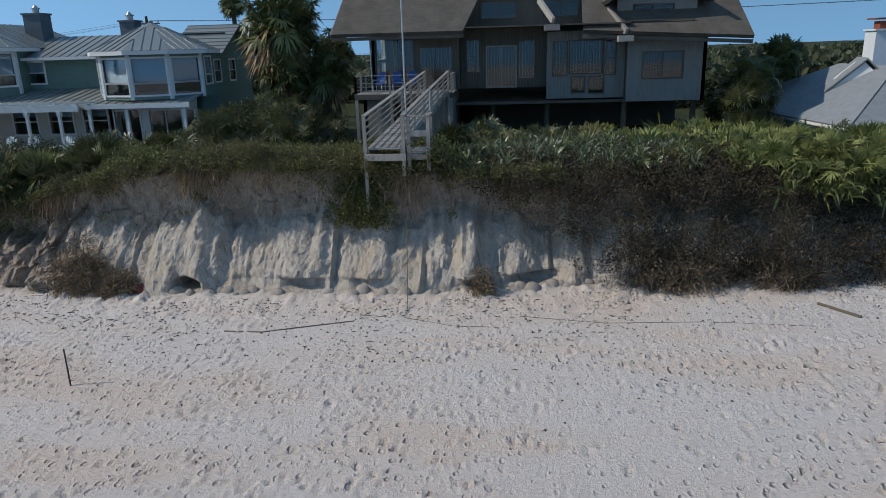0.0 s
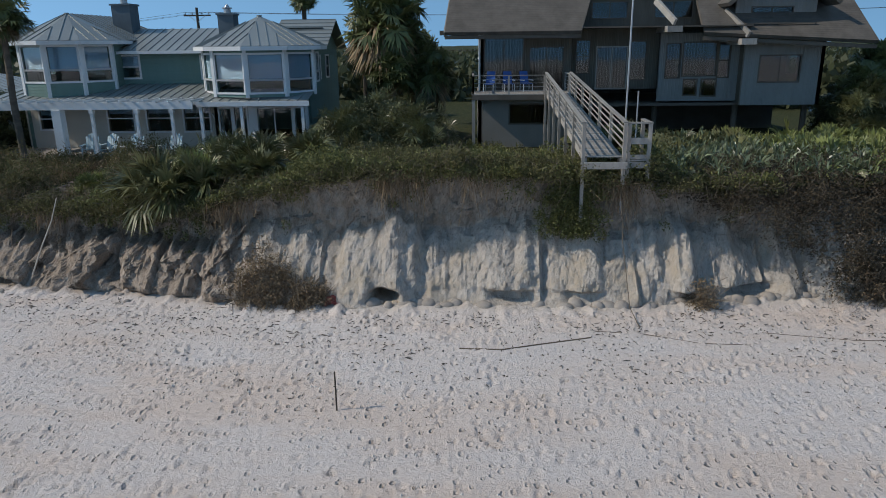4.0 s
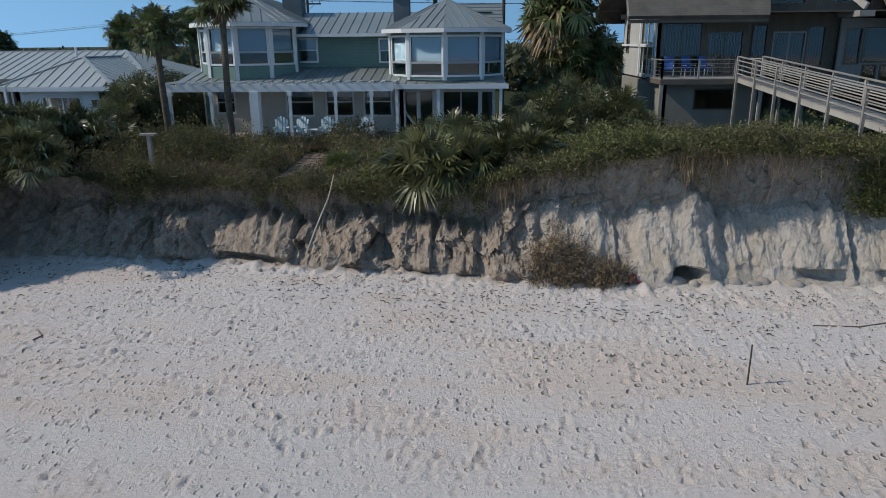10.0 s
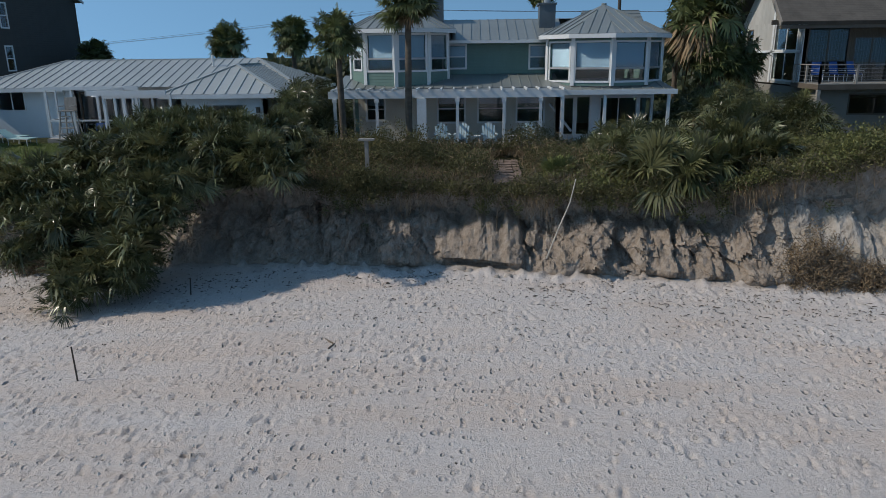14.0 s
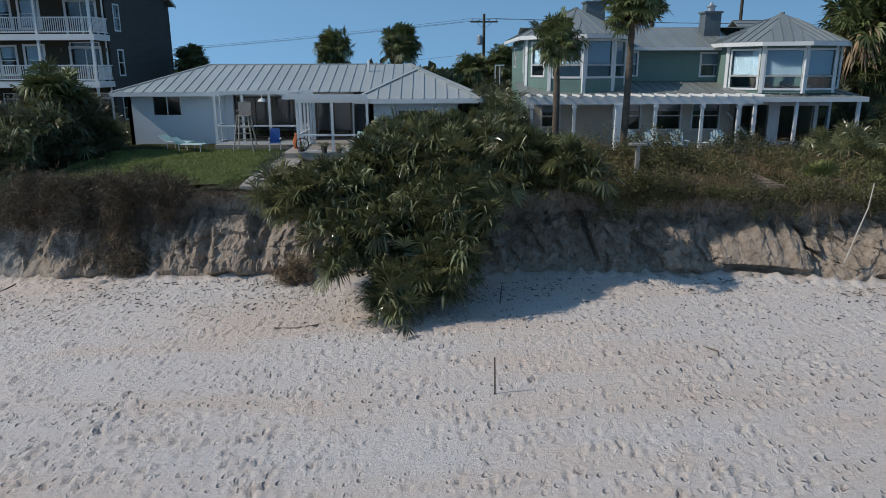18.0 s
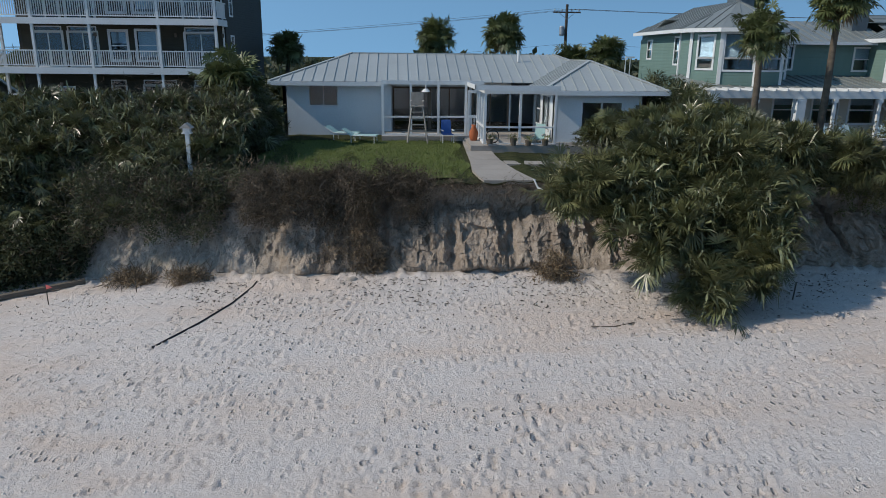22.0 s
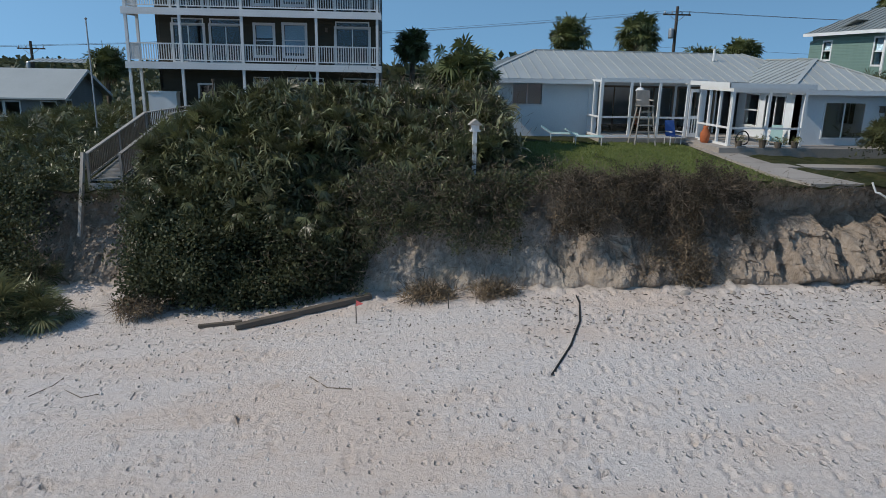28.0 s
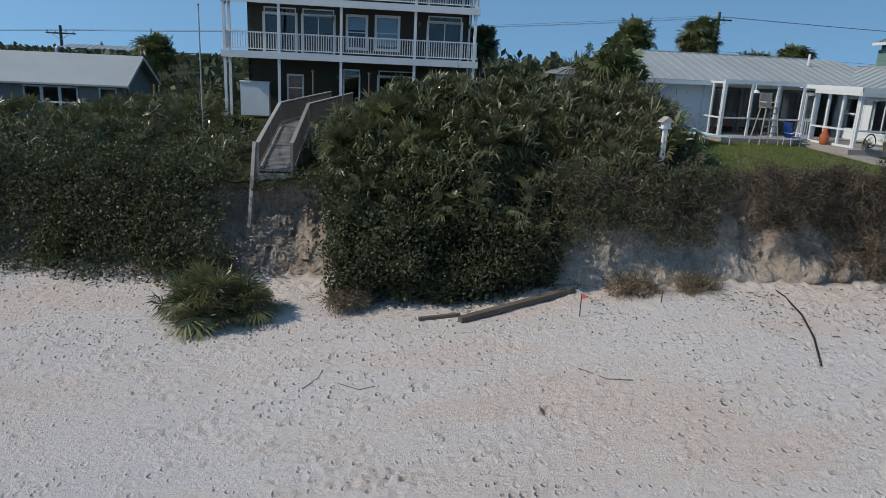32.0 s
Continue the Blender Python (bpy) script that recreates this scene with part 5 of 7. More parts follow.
def fan_quads(P, D, size, rng=RNG, blades=18, spread=140, droop=0.22, width=0.036):
    """Fan leaves: blades spread round D at P."""
    n = len(P)
    up = np.array([0, 0, 1.0])
    s = unit(np.cross(D, up) + rng.normal(size=(n, 3)) * 0.25)
    D = unit(D * 0.55 + up * rng.uniform(-0.75, 0.85, (n, 1)) + rng.normal(size=(n, 3)) * 0.12)
    s = unit(s - D * (s * D).sum(-1, keepdims=True))
    out = []
    size = np.broadcast_to(size, n)
    for k in range(blades):
        a = radians(-spread + 2 * spread * k / (blades - 1)) + rng.normal(size=n) * 0.06
        d = unit(D * np.cos(a)[:, None] + s * np.sin(a)[:, None] + rng.normal(size=(n, 3)) * 0.05)
        ln = (size * (0.78 + 0.22 * np.cos(a * 0.8)) * rng.uniform(0.85, 1.1, n))[:, None]
        side = unit(np.cross(d, np.cross(D, s)) + rng.normal(size=(n, 3)) * 0.2)
        w = (size * width)[:, None]
        mid = P + d * ln * 0.55
        tip = P + d * ln - up * ln * droop * rng.uniform(0.3, 1.4, n)[:, None]
        out.append(np.stack([P, mid + side * w, tip, mid - side * w], 1))
    return np.concatenate(out)


def stalk_quads(A, B, w, rng=RNG):
    d = unit(B - A)
    s = unit(np.cross(d, rng.normal(size=A.shape))) * w
    return np.stack([A - s, A + s, B + s * 0.6, B - s * 0.6], 1)


def palmetto_quads(spots, rng=RNG, fronds=14, size=0.66, stem=0.55, flat=0.35, lean=(0, -0.15, 0), spread=140, width=0.036):
    """Saw palmettos standing at spots (x, y, z, scale)."""
    S = np.asarray(spots, float)
    S = np.repeat(S, fronds, 0)
    n = len(S)
    az, el = rng.uniform(0, math.tau, n), rng.uniform(flat - 0.35, 1.35, n)
    D = unit(np.stack([np.cos(az) * np.cos(el), np.sin(az) * np.cos(el), np.sin(el)], -1) + np.array(lean))
    base = S[:, :3] + rng.normal(size=(n, 3)) * [0.1, 0.1, 0.04]
    P = base + D * (stem * S[:, 3:4] * rng.uniform(0.6, 1.3, (n, 1)))
    fan = fan_quads(P, D, size * S[:, 3] * rng.uniform(0.75, 1.2, n), rng, spread=spread, width=width)
    return np.concatenate([fan, stalk_quads(base, P, 0.012, rng)])


def strap_quads(C, per, L, W, rng=RNG, lean=(0, -0.3, 0.7), droop=0.3):
    """Tufts of long arching strap leaves at the points C, two quads a leaf."""
    C = np.repeat(np.asarray(C, float), per, 0)
    n = len(C)
    P = C + rng.normal(size=(n, 3)) * [0.09, 0.09, 0.05]
    D = unit(rng.normal(size=(n, 3)) * 0.55 + np.array(lean))
    ln = L * rng.uniform(0.6, 1.2, (n, 1))
    side = unit(np.cross(D, unit(rng.normal(size=(n, 3)) * 0.5 + [0, 0, 1]))) * W * rng.uniform(0.7, 1.2, (n, 1))
    mid = P + D * ln * 0.6
    tip = P + D * ln - np.array([0, 0, 1.0]) * ln * droop * rng.uniform(0.2, 1.6, (n, 1))
    lower = np.stack([P - side * 0.35, P + side * 0.35, mid + side, mid - side], 1)
    upper = np.stack([mid - side, mid + side, tip + side * 0.1, tip - side * 0.1], 1)
    return np.concatenate([lower, upper])


def cluster_quads(C, R, per, L, W, rng=RNG, outward=0.5):
    """Leaf clusters round the points C."""
    C = np.repeat(np.asarray(C, float), per, 0)
    n = len(C)
    d = unit(rng.normal(size=(n, 3)))
    P = C + d * R * rng.uniform(0.25, 1, (n, 1))
    D = unit(d * outward + rng.normal(size=(n, 3)) * 0.6 + [0, 0, 0.25])
    return leaf_quads(P, D, L * rng.uniform(0.6, 1.3, n), W * rng.uniform(0.7, 1.2, n), rng)


def on_profile(n, x0, x1, prof, rng=RNG, jitter=0.25, bow=0.0):
    """Points spread over a slope: prof lists (y, z) from its foot up."""
    P = np.array(prof, float)
    seg = np.concatenate([[0], np.cumsum(np.hypot(*np.diff(P, axis=0).T))])
    x = rng.uniform(x0, x1, n)
    k = np.abs((x - (x0 + x1) / 2) / ((x1 - x0) / 2))
    s = rng.uniform(0, 1, n) * seg[-1]
    if bow:
        s = np.maximum(s, bow * np.clip(k - 0.35, 0, 1) ** 2 * seg[-1])
    y, z = np.interp(s, seg, P[:, 0]), np.interp(s, seg, P[:, 1])
    return np.stack([x, y, z], -1) + rng.normal(size=(n, 3)) * jitter


def stuff(name, quads, mat, label, category, cut=None):
    me = quads_mesh(name, quads, mat)
    return tagged(new(name, me), label, category, kind="stuff")


def on_land(xy, lift=0.0):
    return np.array([(x, y, land(x, y) + lift) for x, y in xy])


def scatter(n, x0, x1, y0, y1, rng=RNG):
    return np.stack([rng.uniform(x0, x1, n), rng.uniform(y0, y1, n)], -1)


def dune_plants():
    r = RNG
    # right-hand slope: scrub over the cut, palmettos behind
    c = on_profile(3000, 7.0, 30, [(20.9, 0.9), (21.3, 2.0), (22.3, 4.4), (25.0, 4.9)], r, 0.2)
    c[:, 1] += np.array([foot_y(a) - 21.5 for a in c[:, 0]])
    edge = np.interp(c[:, 2], [0.8, 1.6, 2.4, 3.4, 4.2, 5.0], [13.6, 12.8, 11.2, 9.8, 7.8, 6.6])
    edge += np.array([noise.noise((z * 1.3, y, 0.5)) * 1.4 for _, y, z in c])
    c = c[c[:, 0] > edge + r.normal(size=len(c)) * 0.35]
    c[:, 1] += np.array([noise.noise((x * 0.7, z * 0.8, 2.5)) * 0.9 for x, _, z in c])
    c[:, 2] -= 0.2
    stuff("scrub", cluster_quads(c, 0.4, 42, 0.095, 0.027, r), SCRUBLEAF, "dark wiry coastal scrub hanging over the dune cut", "scrub")
    tw = leaf_quads(np.repeat(c[::2], 5, 0) + r.normal(size=(len(c[::2]) * 5, 3)) * 0.35, unit(r.normal(size=(len(c[::2]) * 5, 3)) + [0, -0.2, -0.1]), 0.45, 0.006, r)
    stuff("scrub_twigs", tw, TWIG, "bare grey twigs in the coastal scrub", "twigs")
    s = np.concatenate([on_land(scatter(420, 5.2, 30, 23.6, 38.8, r), -0.05), r.uniform(0.7, 1.25, (420, 1))], 1)
    s = s[(s[:, 1] < 37.5) | (s[:, 0] < 8)]
    s = s[(np.abs(s[:, 0] - 4.3) > 1.1)]
    s[:, 3] *= np.interp(s[:, 1], [24, 30, 37], [0.8, 1.2, 1.75])
    stuff("palmetto_field", palmetto_quads(s[s[:, 0] < 13], r, 9, 0.5, 0.35, 0.75, spread=36, width=0.05), PALMETTOGREY, "grey-green saw palmettos on the dune top", "palmettos")
    stuff("palmetto_field", palmetto_quads(s[s[:, 0] >= 13], r, 9, 0.55, 0.35, 0.75, spread=36, width=0.05), PALMETTOLIGHT, "yellow-green saw palmettos on the dune top", "palmettos")
    blades = np.random.default_rng(72)
    tuft = np.repeat(s[:, :3], 5, 0) + blades.normal(size=(len(s) * 5, 3)) * [0.4, 0.4, 0.08]
    tuft[:, 2] += np.repeat(s[:, 3], 5) * 0.36
    blue = tuft[:, 0] + blades.normal(size=len(tuft)) * 1.2 < 14
    stuff("strap_leaves", strap_quads(tuft[blue], 13, 0.62, 0.042, blades, (0, -0.25, 0.75)), BLUESTRAP, "blue-green strap-leaved plants on the dune top", "palmettos")
    edge = on_profile(220, 17.0, 27, [(22.7, 3.6), (23.0, 4.3), (24.2, 4.7)], blades, 0.15)
    stuff("strap_leaves", strap_quads(np.concatenate([tuft[~blue], edge]), 13, 0.6, 0.04, blades, (0, -0.3, 0.7)), PALMETTOLIGHT, "yellow-green strap-leaved plants on the dune top", "palmettos")
    stuff("palmetto_field", palmetto_quads(np.concatenate([on_profile(90, 17.0, 27, [(23.0, 4.2), (23.8, 4.6), (26.5, 4.7)], r, 0.15), np.full((90, 1), 0.9)], 1), r, 14, 0.6, 0.5, 0.5, spread=80), PALMETTOLIGHT, "yellow-green palmettos spilling over the dune edge", "palmettos")
    # vines along the edge
    x = r.uniform(-15, 10, 1500)
    d = np.abs(r.normal(0, 2.2, 1500)) + 1.0
    c = np.array([(a, foot_y(a) + b, land(a, foot_y(a) + b) + 0.05 + r.uniform(0, 1.3) * max(0.05, noise.noise((a * 0.45, b * 0.4, 6.0)) + 0.1)) for a, b in zip(x, d)])
    stuff("dune_vines", cluster_quads(c, 0.26, 32, 0.095, 0.033, r), VINELEAF, "low green vines matted along the dune edge", "vines")
    n2 = 900
    x = r.uniform(-9, 8, n2)
    d = np.abs(r.normal(0, 3.0, n2)) + 1.2
    c = np.array([(a, foot_y(a) + b, land(a, foot_y(a) + b) + 0.1 + r.uniform(0, 1.6) * max(0.0, noise.noise((a * 0.5, b * 0.4, 16.0)) + 0.05)) for a, b in zip(x, d)])
    stuff("low_brush", cluster_quads(c, 0.3, 40, 0.085, 0.026, r), DUNELEAF, "olive brush among the vines on the dune edge", "brush")
    x = np.concatenate([r.uniform(-24.5, 10, 420), r.normal(3.3, 0.5, 260), r.normal(-13, 1.2, 60)])
    reach = np.array([0.1 + 1.5 * max(0, noise.noise((a * 0.55, 3.3, 0.0))) for a in x[:420]])
    dz = np.concatenate([np.abs(r.normal(0, 1, 420)) * reach, r.uniform(-0.3, 2.0, 260), r.uniform(0, 0.8, 60)])
    c = np.array([(a, foot_y(a) + 1.35 - 0.12 * b, lerp(LIP_Z, a) + 0.1 - b) for a, b in zip(x, dz)])
    stuff("hanging_vines", cluster_quads(c, 0.22, 42, 0.085, 0.03, r), VINELEAF, "green vines hanging over the dune edge", "vines")
    # grass and brush in front of the bay house
    xy = scatter(1500, -25.5, -8, 25.6, 34.0, r)
    xy = xy[(np.abs(xy[:, 0] + 17.05) > 0.85) | (xy[:, 1] > 32)]
    c = on_land(xy, 0.1)
    g = np.repeat(c, 20, 0)
    g = g + r.normal(size=g.shape) * [0.25, 0.25, 0.05]
    stuff("dune_grass", leaf_quads(g, unit(r.normal(size=g.shape) * 0.45 + [0, -0.1, 1]), 0.42, 0.009, r), DRYLEAF, "dry grass on the dune top", "grass")
    hump = np.array([max(0.0, noise.noise((x * 0.35, y * 0.3, 4.0)) + 0.18) for x, y, _ in c])
    c2 = np.concatenate([c + [0, 0, 0.12] + np.outer(hump * r.uniform(0.1, 1.5, len(c)), [0, 0, 1]) for _ in range(2)]) + r.normal(size=(2 * len(c), 3)) * [0.2, 0.2, 0.06]
    stuff("low_brush", cluster_quads(c2, 0.32, 26, 0.095, 0.03, r), DUNELEAF, "low olive brush on the dune top", "brush")
    x = r.uniform(-8, 5, 700)
    d = r.uniform(1.8, 9, 700)
    g = np.repeat(np.array([(a, foot_y(a) + b, land(a, foot_y(a) + b)) for a, b in zip(x, d)]), 22, 0)
    g += r.normal(size=g.shape) * [0.25, 0.25, 0.02]
    stuff("dune_grass", leaf_quads(g, unit(r.normal(size=g.shape) * 0.4 + [0, -0.1, 1]), 0.4, 0.008, r), VINELEAF, "olive grass on the dune top", "grass")
    x = r.uniform(-9, 1.5, 900)
    c = np.array([(a, b, land(a, b) + 0.15) for a, b in zip(x, r.uniform(27, 40, 900))])
    stuff("low_brush", cluster_quads(c, 0.34, 40, 0.1, 0.03, r), VINELEAF, "green brush beside the timber house", "brush")
    # ragged fringe along the very edge
    x = np.concatenate([r.uniform(-25, 10, 1500), r.normal(-20, 1.2, 120), r.normal(-15.5, 1.0, 120)])
    up = np.array([max(0.0, noise.noise((a * 0.8, 7.7, 0.0)) + 0.25) for a in x])
    c = np.stack([x, np.array([foot_y(a) for a in x]) + r.uniform(0.85, 2.3, len(x)), np.array([lerp(LIP_Z, a) for a in x]) + up * r.uniform(-0.25, 1.0, len(x)) - 0.05], -1)
    stuff("edge_brush", cluster_quads(c, 0.26, 34, 0.085, 0.026, r), DUNELEAF, "ragged olive brush along the dune edge", "brush")
    t2 = np.repeat(c[::2], 8, 0) + r.normal(size=(len(c[::2]) * 8, 3)) * 0.22
    stuff("edge_twigs", leaf_quads(t2, unit(r.normal(size=t2.shape) + [0, -0.3, 0.1]), 0.5, 0.007, r), TWIG, "bare twigs along the dune edge", "twigs")
    t3 = np.repeat(c2[r.random(len(c2)) < 0.4], 9, 0)
    t3 = t3 + r.normal(size=t3.shape) * 0.25
    stuff("dry_brush", leaf_quads(t3, unit(r.normal(size=t3.shape) + [0, -0.2, 0.5]), 0.4, 0.008, r), DRYLEAF, "dry brown stems in the dune-top brush", "brush")
    # taller clumps before the bay house and one vine curtain by the post
    k = np.concatenate([r.normal([-21.4, 28.0, 4.3], [1.0, 0.6, 0.42], (160, 3)), r.normal([-24.2, 28.5, 4.2], [0.9, 0.6, 0.4], (120, 3)), r.normal([-18.8, 27.2, 3.9], [0.5, 0.5, 0.25], (60, 3)), r.normal([-22.6, 25.0, 3.6], [0.7, 0.15, 0.35], (110, 3))])
    stuff("shrubbery", cluster_quads(k, 0.3, 44, 0.09, 0.028, r), DUNELEAF, "rounded olive shrubs on the dune edge", "shrubs")
    # fringe below the lawn and by the bird-box post
    x = r.uniform(-50.5, -35.8, 900)
    hump = np.array([max(0.0, noise.noise((a * 0.9, 2.2, 0.0)) + 0.02) * (1 if -46.5 < a < -39 else 0.15) for a in x])
    c = np.stack([x, np.array([foot_y(a) for a in x]) + r.uniform(0.75, 1.7, 900), np.array([lerp(LIP_Z, a) for a in x]) + hump * r.uniform(0, 1.6, 900) - 0.12 * r.random(900)], -1)
    c = c[r.random(900) < np.where((x > -46.5) & (x < -39.6), 0.9, 0.12)]
    tw = np.repeat(c, 18, 0)
    tw = tw + r.normal(size=tw.shape) * 0.16
    stuff("edge_tangle", leaf_quads(tw, unit(r.normal(size=tw.shape) * 0.6 + [0, -0.3, -0.2]), 0.4, 0.007, r), TWIG, "dry tangle on the lip below the lawn", "brush")
    stuff("edge_brush", cluster_quads(c[::2], 0.24, 30, 0.085, 0.022, r), SCRUBLEAF, "brownish brush on the lip below the lawn", "brush")
    x = r.uniform(-68, -46.5, 420)
    c = np.stack([x, np.array([foot_y(a) for a in x]) + r.uniform(0.7, 2.0, 420), np.array([lerp(LIP_Z, a) for a in x]) + r.uniform(-0.35, 0.3, 420)], -1)
    stuff("edge_brush", cluster_quads(c, 0.26, 30, 0.095, 0.03, r), SHRUBLEAF, "dark brush along the lip by the second walkway", "brush")
    # dry roots hanging down the cut
    x = np.concatenate([r.uniform(-24, 11, 260), r.normal(4.8, 0.3, 200), r.normal(-2.8, 0.3, 260), r.normal(-8.7, 0.6, 180), r.normal(0, 0.4, 90), r.normal(-2.0, 0.3, 120), r.normal(-16, 0.5, 80), r.normal(-21, 0.4, 80)])
    A = np.array([(a, foot_y(a) + 1.25 + r.normal() * 0.08, lerp(LIP_Z, a) + 0.1 - abs(r.normal()) * 0.15) for a in x])
    ln = np.abs(r.normal(0, 0.55, len(x))) + 0.2
    B = A + np.stack([r.normal(size=len(x)) * 0.22, -0.1 - 0.2 * r.random(len(x)), -ln], -1)
    stuff("hanging_roots", stalk_quads(A, B, 0.01, r), DRYLEAF, "dry brown roots hanging from the dune edge", "roots")
    # big palmetto mass that has slid down to the beach
    prof = [(20.6, 0.5), (21.2, 1.9), (22.4, 3.6), (24.0, 5.0), (26.5, 5.7), (30, 4.9)]

    def in_heap(c, pad=0.0):
        x, z = c[:, 0], c[:, 2]
        low = np.interp(x, [-34.7, -33.8, -32.9, -32.0, -31.3, -29.5, -28.7, -27.6, -24.5], [2.9, 2.3, 1.8, 1.2, 0.8, 0.9, 2.9, 3.9, 4.4])
        top = np.interp(x, [-34.5, -33.6, -32.3, -30.8, -29, -26.5, -24.5], [3.7, 4.5, 5.2, 5.8, 5.9, 5.4, 4.7])
        return (x > -34.1) & (z > low + pad) & (z < top)

    c = on_profile(900, -35.2, -24.6, prof, r, 0.16)
    c[:, 1] += np.array([noise.noise((x * 0.75, z * 0.75, 1.5)) * 1.6 for x, _, z in c])
    c = c[in_heap(c)] - [0, 0, 0.35]
    stuff("palmetto_thicket", palmetto_quads(np.concatenate([c, r.uniform(0.7, 1.15, (len(c), 1))], 1), r, 17, 0.56, 0.5, 0.2, (0, -0.25, 0.2), spread=62), PALMETTO, "large palmetto thicket slumped from the dune to the sand", "palmettos")
    heap = np.random.default_rng(73)
    stuff("strap_leaves", strap_quads(c[heap.random(len(c)) < 0.8] + [0, -0.38, 0.38], 13, 0.6, 0.036, heap, (0, -0.45, 0.4), 0.4), STRAPLEAF, "glossy leaf blades over the slumped thicket", "palmettos")
    # dark leaves behind the fronds, their colour deepening the shaded gaps
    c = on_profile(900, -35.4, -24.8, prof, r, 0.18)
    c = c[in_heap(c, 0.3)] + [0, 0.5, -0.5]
    stuff("thicket_leaves", cluster_quads(c, 0.5, 40, 0.16, 0.035, r), SHRUBLEAF, "dark filler leaves deepening the shade inside the palmetto thicket", "leaves")
    c = np.concatenate([on_profile(8, -31.6, -29.9, [(20.6, 0.75), (21, 1.9)], r, 0.12), on_profile(12, -35.4, -34.0, [(22.8, 2.8), (23.4, 4.2)], r, 0.15), on_profile(10, -30, -28, [(21.6, 2.4), (23.4, 4.6)], r, 0.2)])
    c = np.concatenate([c, np.full((len(c), 1), 1.15)], 1)
    stuff("palmetto_thicket", palmetto_quads(c, r, 14, 0.6, 0.5, 0.0, (0, -0.4, -0.1), spread=75), PALMETTOGREY, "sunlit grey-green palmetto fronds at the thicket foot", "palmettos")
    # tangle hanging below the lawn
    c = on_profile(520, -46.3, -39.4, [(25.6, 0.7), (26.1, 2.2), (26.6, 3.4), (27.2, 3.7)], r, 0.14, 0.25)
    c = c[[noise.noise((x * 1.1 + 0.3 * z, z * 0.45, 13.0)) > -0.06 and (z > 2.3 or -43.4 < x < -41.0) for x, _, z in c]]
    tw = np.repeat(c, 34, 0)
    tw = tw + r.normal(size=tw.shape) * 0.18
    stuff("dry_tangle", leaf_quads(tw, unit(r.normal(size=tw.shape) * 0.5 + [0, -0.25, -0.5]), 0.45, 0.007, r), TWIG, "dry grey-brown tangle hanging below the lawn", "brush")
    stuff("dry_tangle", cluster_quads(c[::3], 0.28, 34, 0.1, 0.018, r), DRYLEAF, "dry brown leaves in the hanging tangle", "brush")
    c = on_profile(620, -46.2, -39.6, [(25.5, 1.3), (25.9, 2.4), (26.3, 3.3), (26.8, 3.6)], r, 0.14, 0.3)
    c[:, 1] += np.array([noise.noise((x * 0.9, z * 0.9, 23.0)) * 0.6 for x, _, z in c])
    c[:, 2] += np.array([max(0.0, noise.noise((x * 1.3, 4.2, 0.0))) * 0.8 if z > 3.2 else 0.0 for x, _, z in c])
    c = c[[noise.noise((x * 0.7 + 0.2 * z, z * 0.6, 33.0)) + 0.22 * (z - 2.2) > -0.05 and z > 1.9 for x, _, z in c]]
    stuff("edge_brush", cluster_quads(c, 0.26, 40, 0.09, 0.02, r), SCRUBLEAF, "dark wiry brush hanging over the lip below the lawn", "brush")
    tw = np.repeat(c[::2], 10, 0)
    tw = tw + r.normal(size=tw.shape) * 0.22
    stuff("edge_tangle", leaf_quads(tw, unit(r.normal(size=tw.shape) + [0, -0.2, 0.1]), 0.42, 0.007, r), TWIG, "brown twigs in the brush below the lawn", "twigs")
    # tall thicket by the three-storey house
    prof = [(26.8, -0.3), (27.2, 1.4), (28.2, 3.3), (30.2, 5.0), (32, 5.9), (36, 5.3)]
    c = on_profile(3300, -60.2, -47.2, prof, r, 0.25, 0.22)
    c[:, 1] += np.array([noise.noise((x * 0.5, z * 0.55, 6.5)) * 1.3 for x, _, z in c])
    c[:, 2] -= np.interp(c[:, 0], [-60.5, -58.5, -56, -50], [1.6, 0.6, 0, 0]) * np.clip((c[:, 2] - 2) / 3, 0, 1)
    bulged = on_profile(1700, -60.0, -52.5, [(27.0, -0.35), (27.6, 1.2), (28.5, 3.0)], r, 0.22)
    bulged[:, 1] += np.array([noise.noise((x * 0.55, z * 0.7, 8.5)) * 1.8 for x, _, z in bulged])
    c = np.concatenate([c, bulged])
    low = c[:, 2] < 4.2 + r.normal(size=len(c)) * 0.4
    hole = (c[:, 0] > -53 + 0.5 * c[:, 2]) & (c[:, 2] < 2.2)
    c, low = c[~hole], low[~hole]
    stuff("thicket", cluster_quads(c[low] - [0, -0.1, 0.3], 0.45, 38, 0.145, 0.042, r), SHRUBLEAF, "tall dark green shrub thicket on the dune face", "thicket")
    k = on_profile(620, -52.6, -46.9, [(25.7, -0.1), (26.3, 1.2), (26.9, 2.6), (27.8, 3.6)], r, 0.16)
    k[:, 1] += np.array([noise.noise((x * 0.8, z * 0.9, 3.5)) * 0.7 for x, _, z in k])
    full = np.clip((k[:, 2] + 0.4) / 3.2, 0, 1) * np.interp(k[:, 0], [-52.6, -50.5, -48.6, -47.6, -46.9], [0.9, 0.55, 0.9, 0.5, 0.15])
    k = k[full + np.array([noise.noise((x * 1.2, z * 1.1, 5.5)) * 0.5 for x, _, z in k]) > 0.42]
    stuff("shrubbery", cluster_quads(k, 0.28, 34, 0.1, 0.028, r), SHRUBLEAF, "dark loose shrubs hanging on the cut beside the thicket", "shrubs")
    tw = np.repeat(k, 9, 0) + r.normal(size=(len(k) * 9, 3)) * 0.3
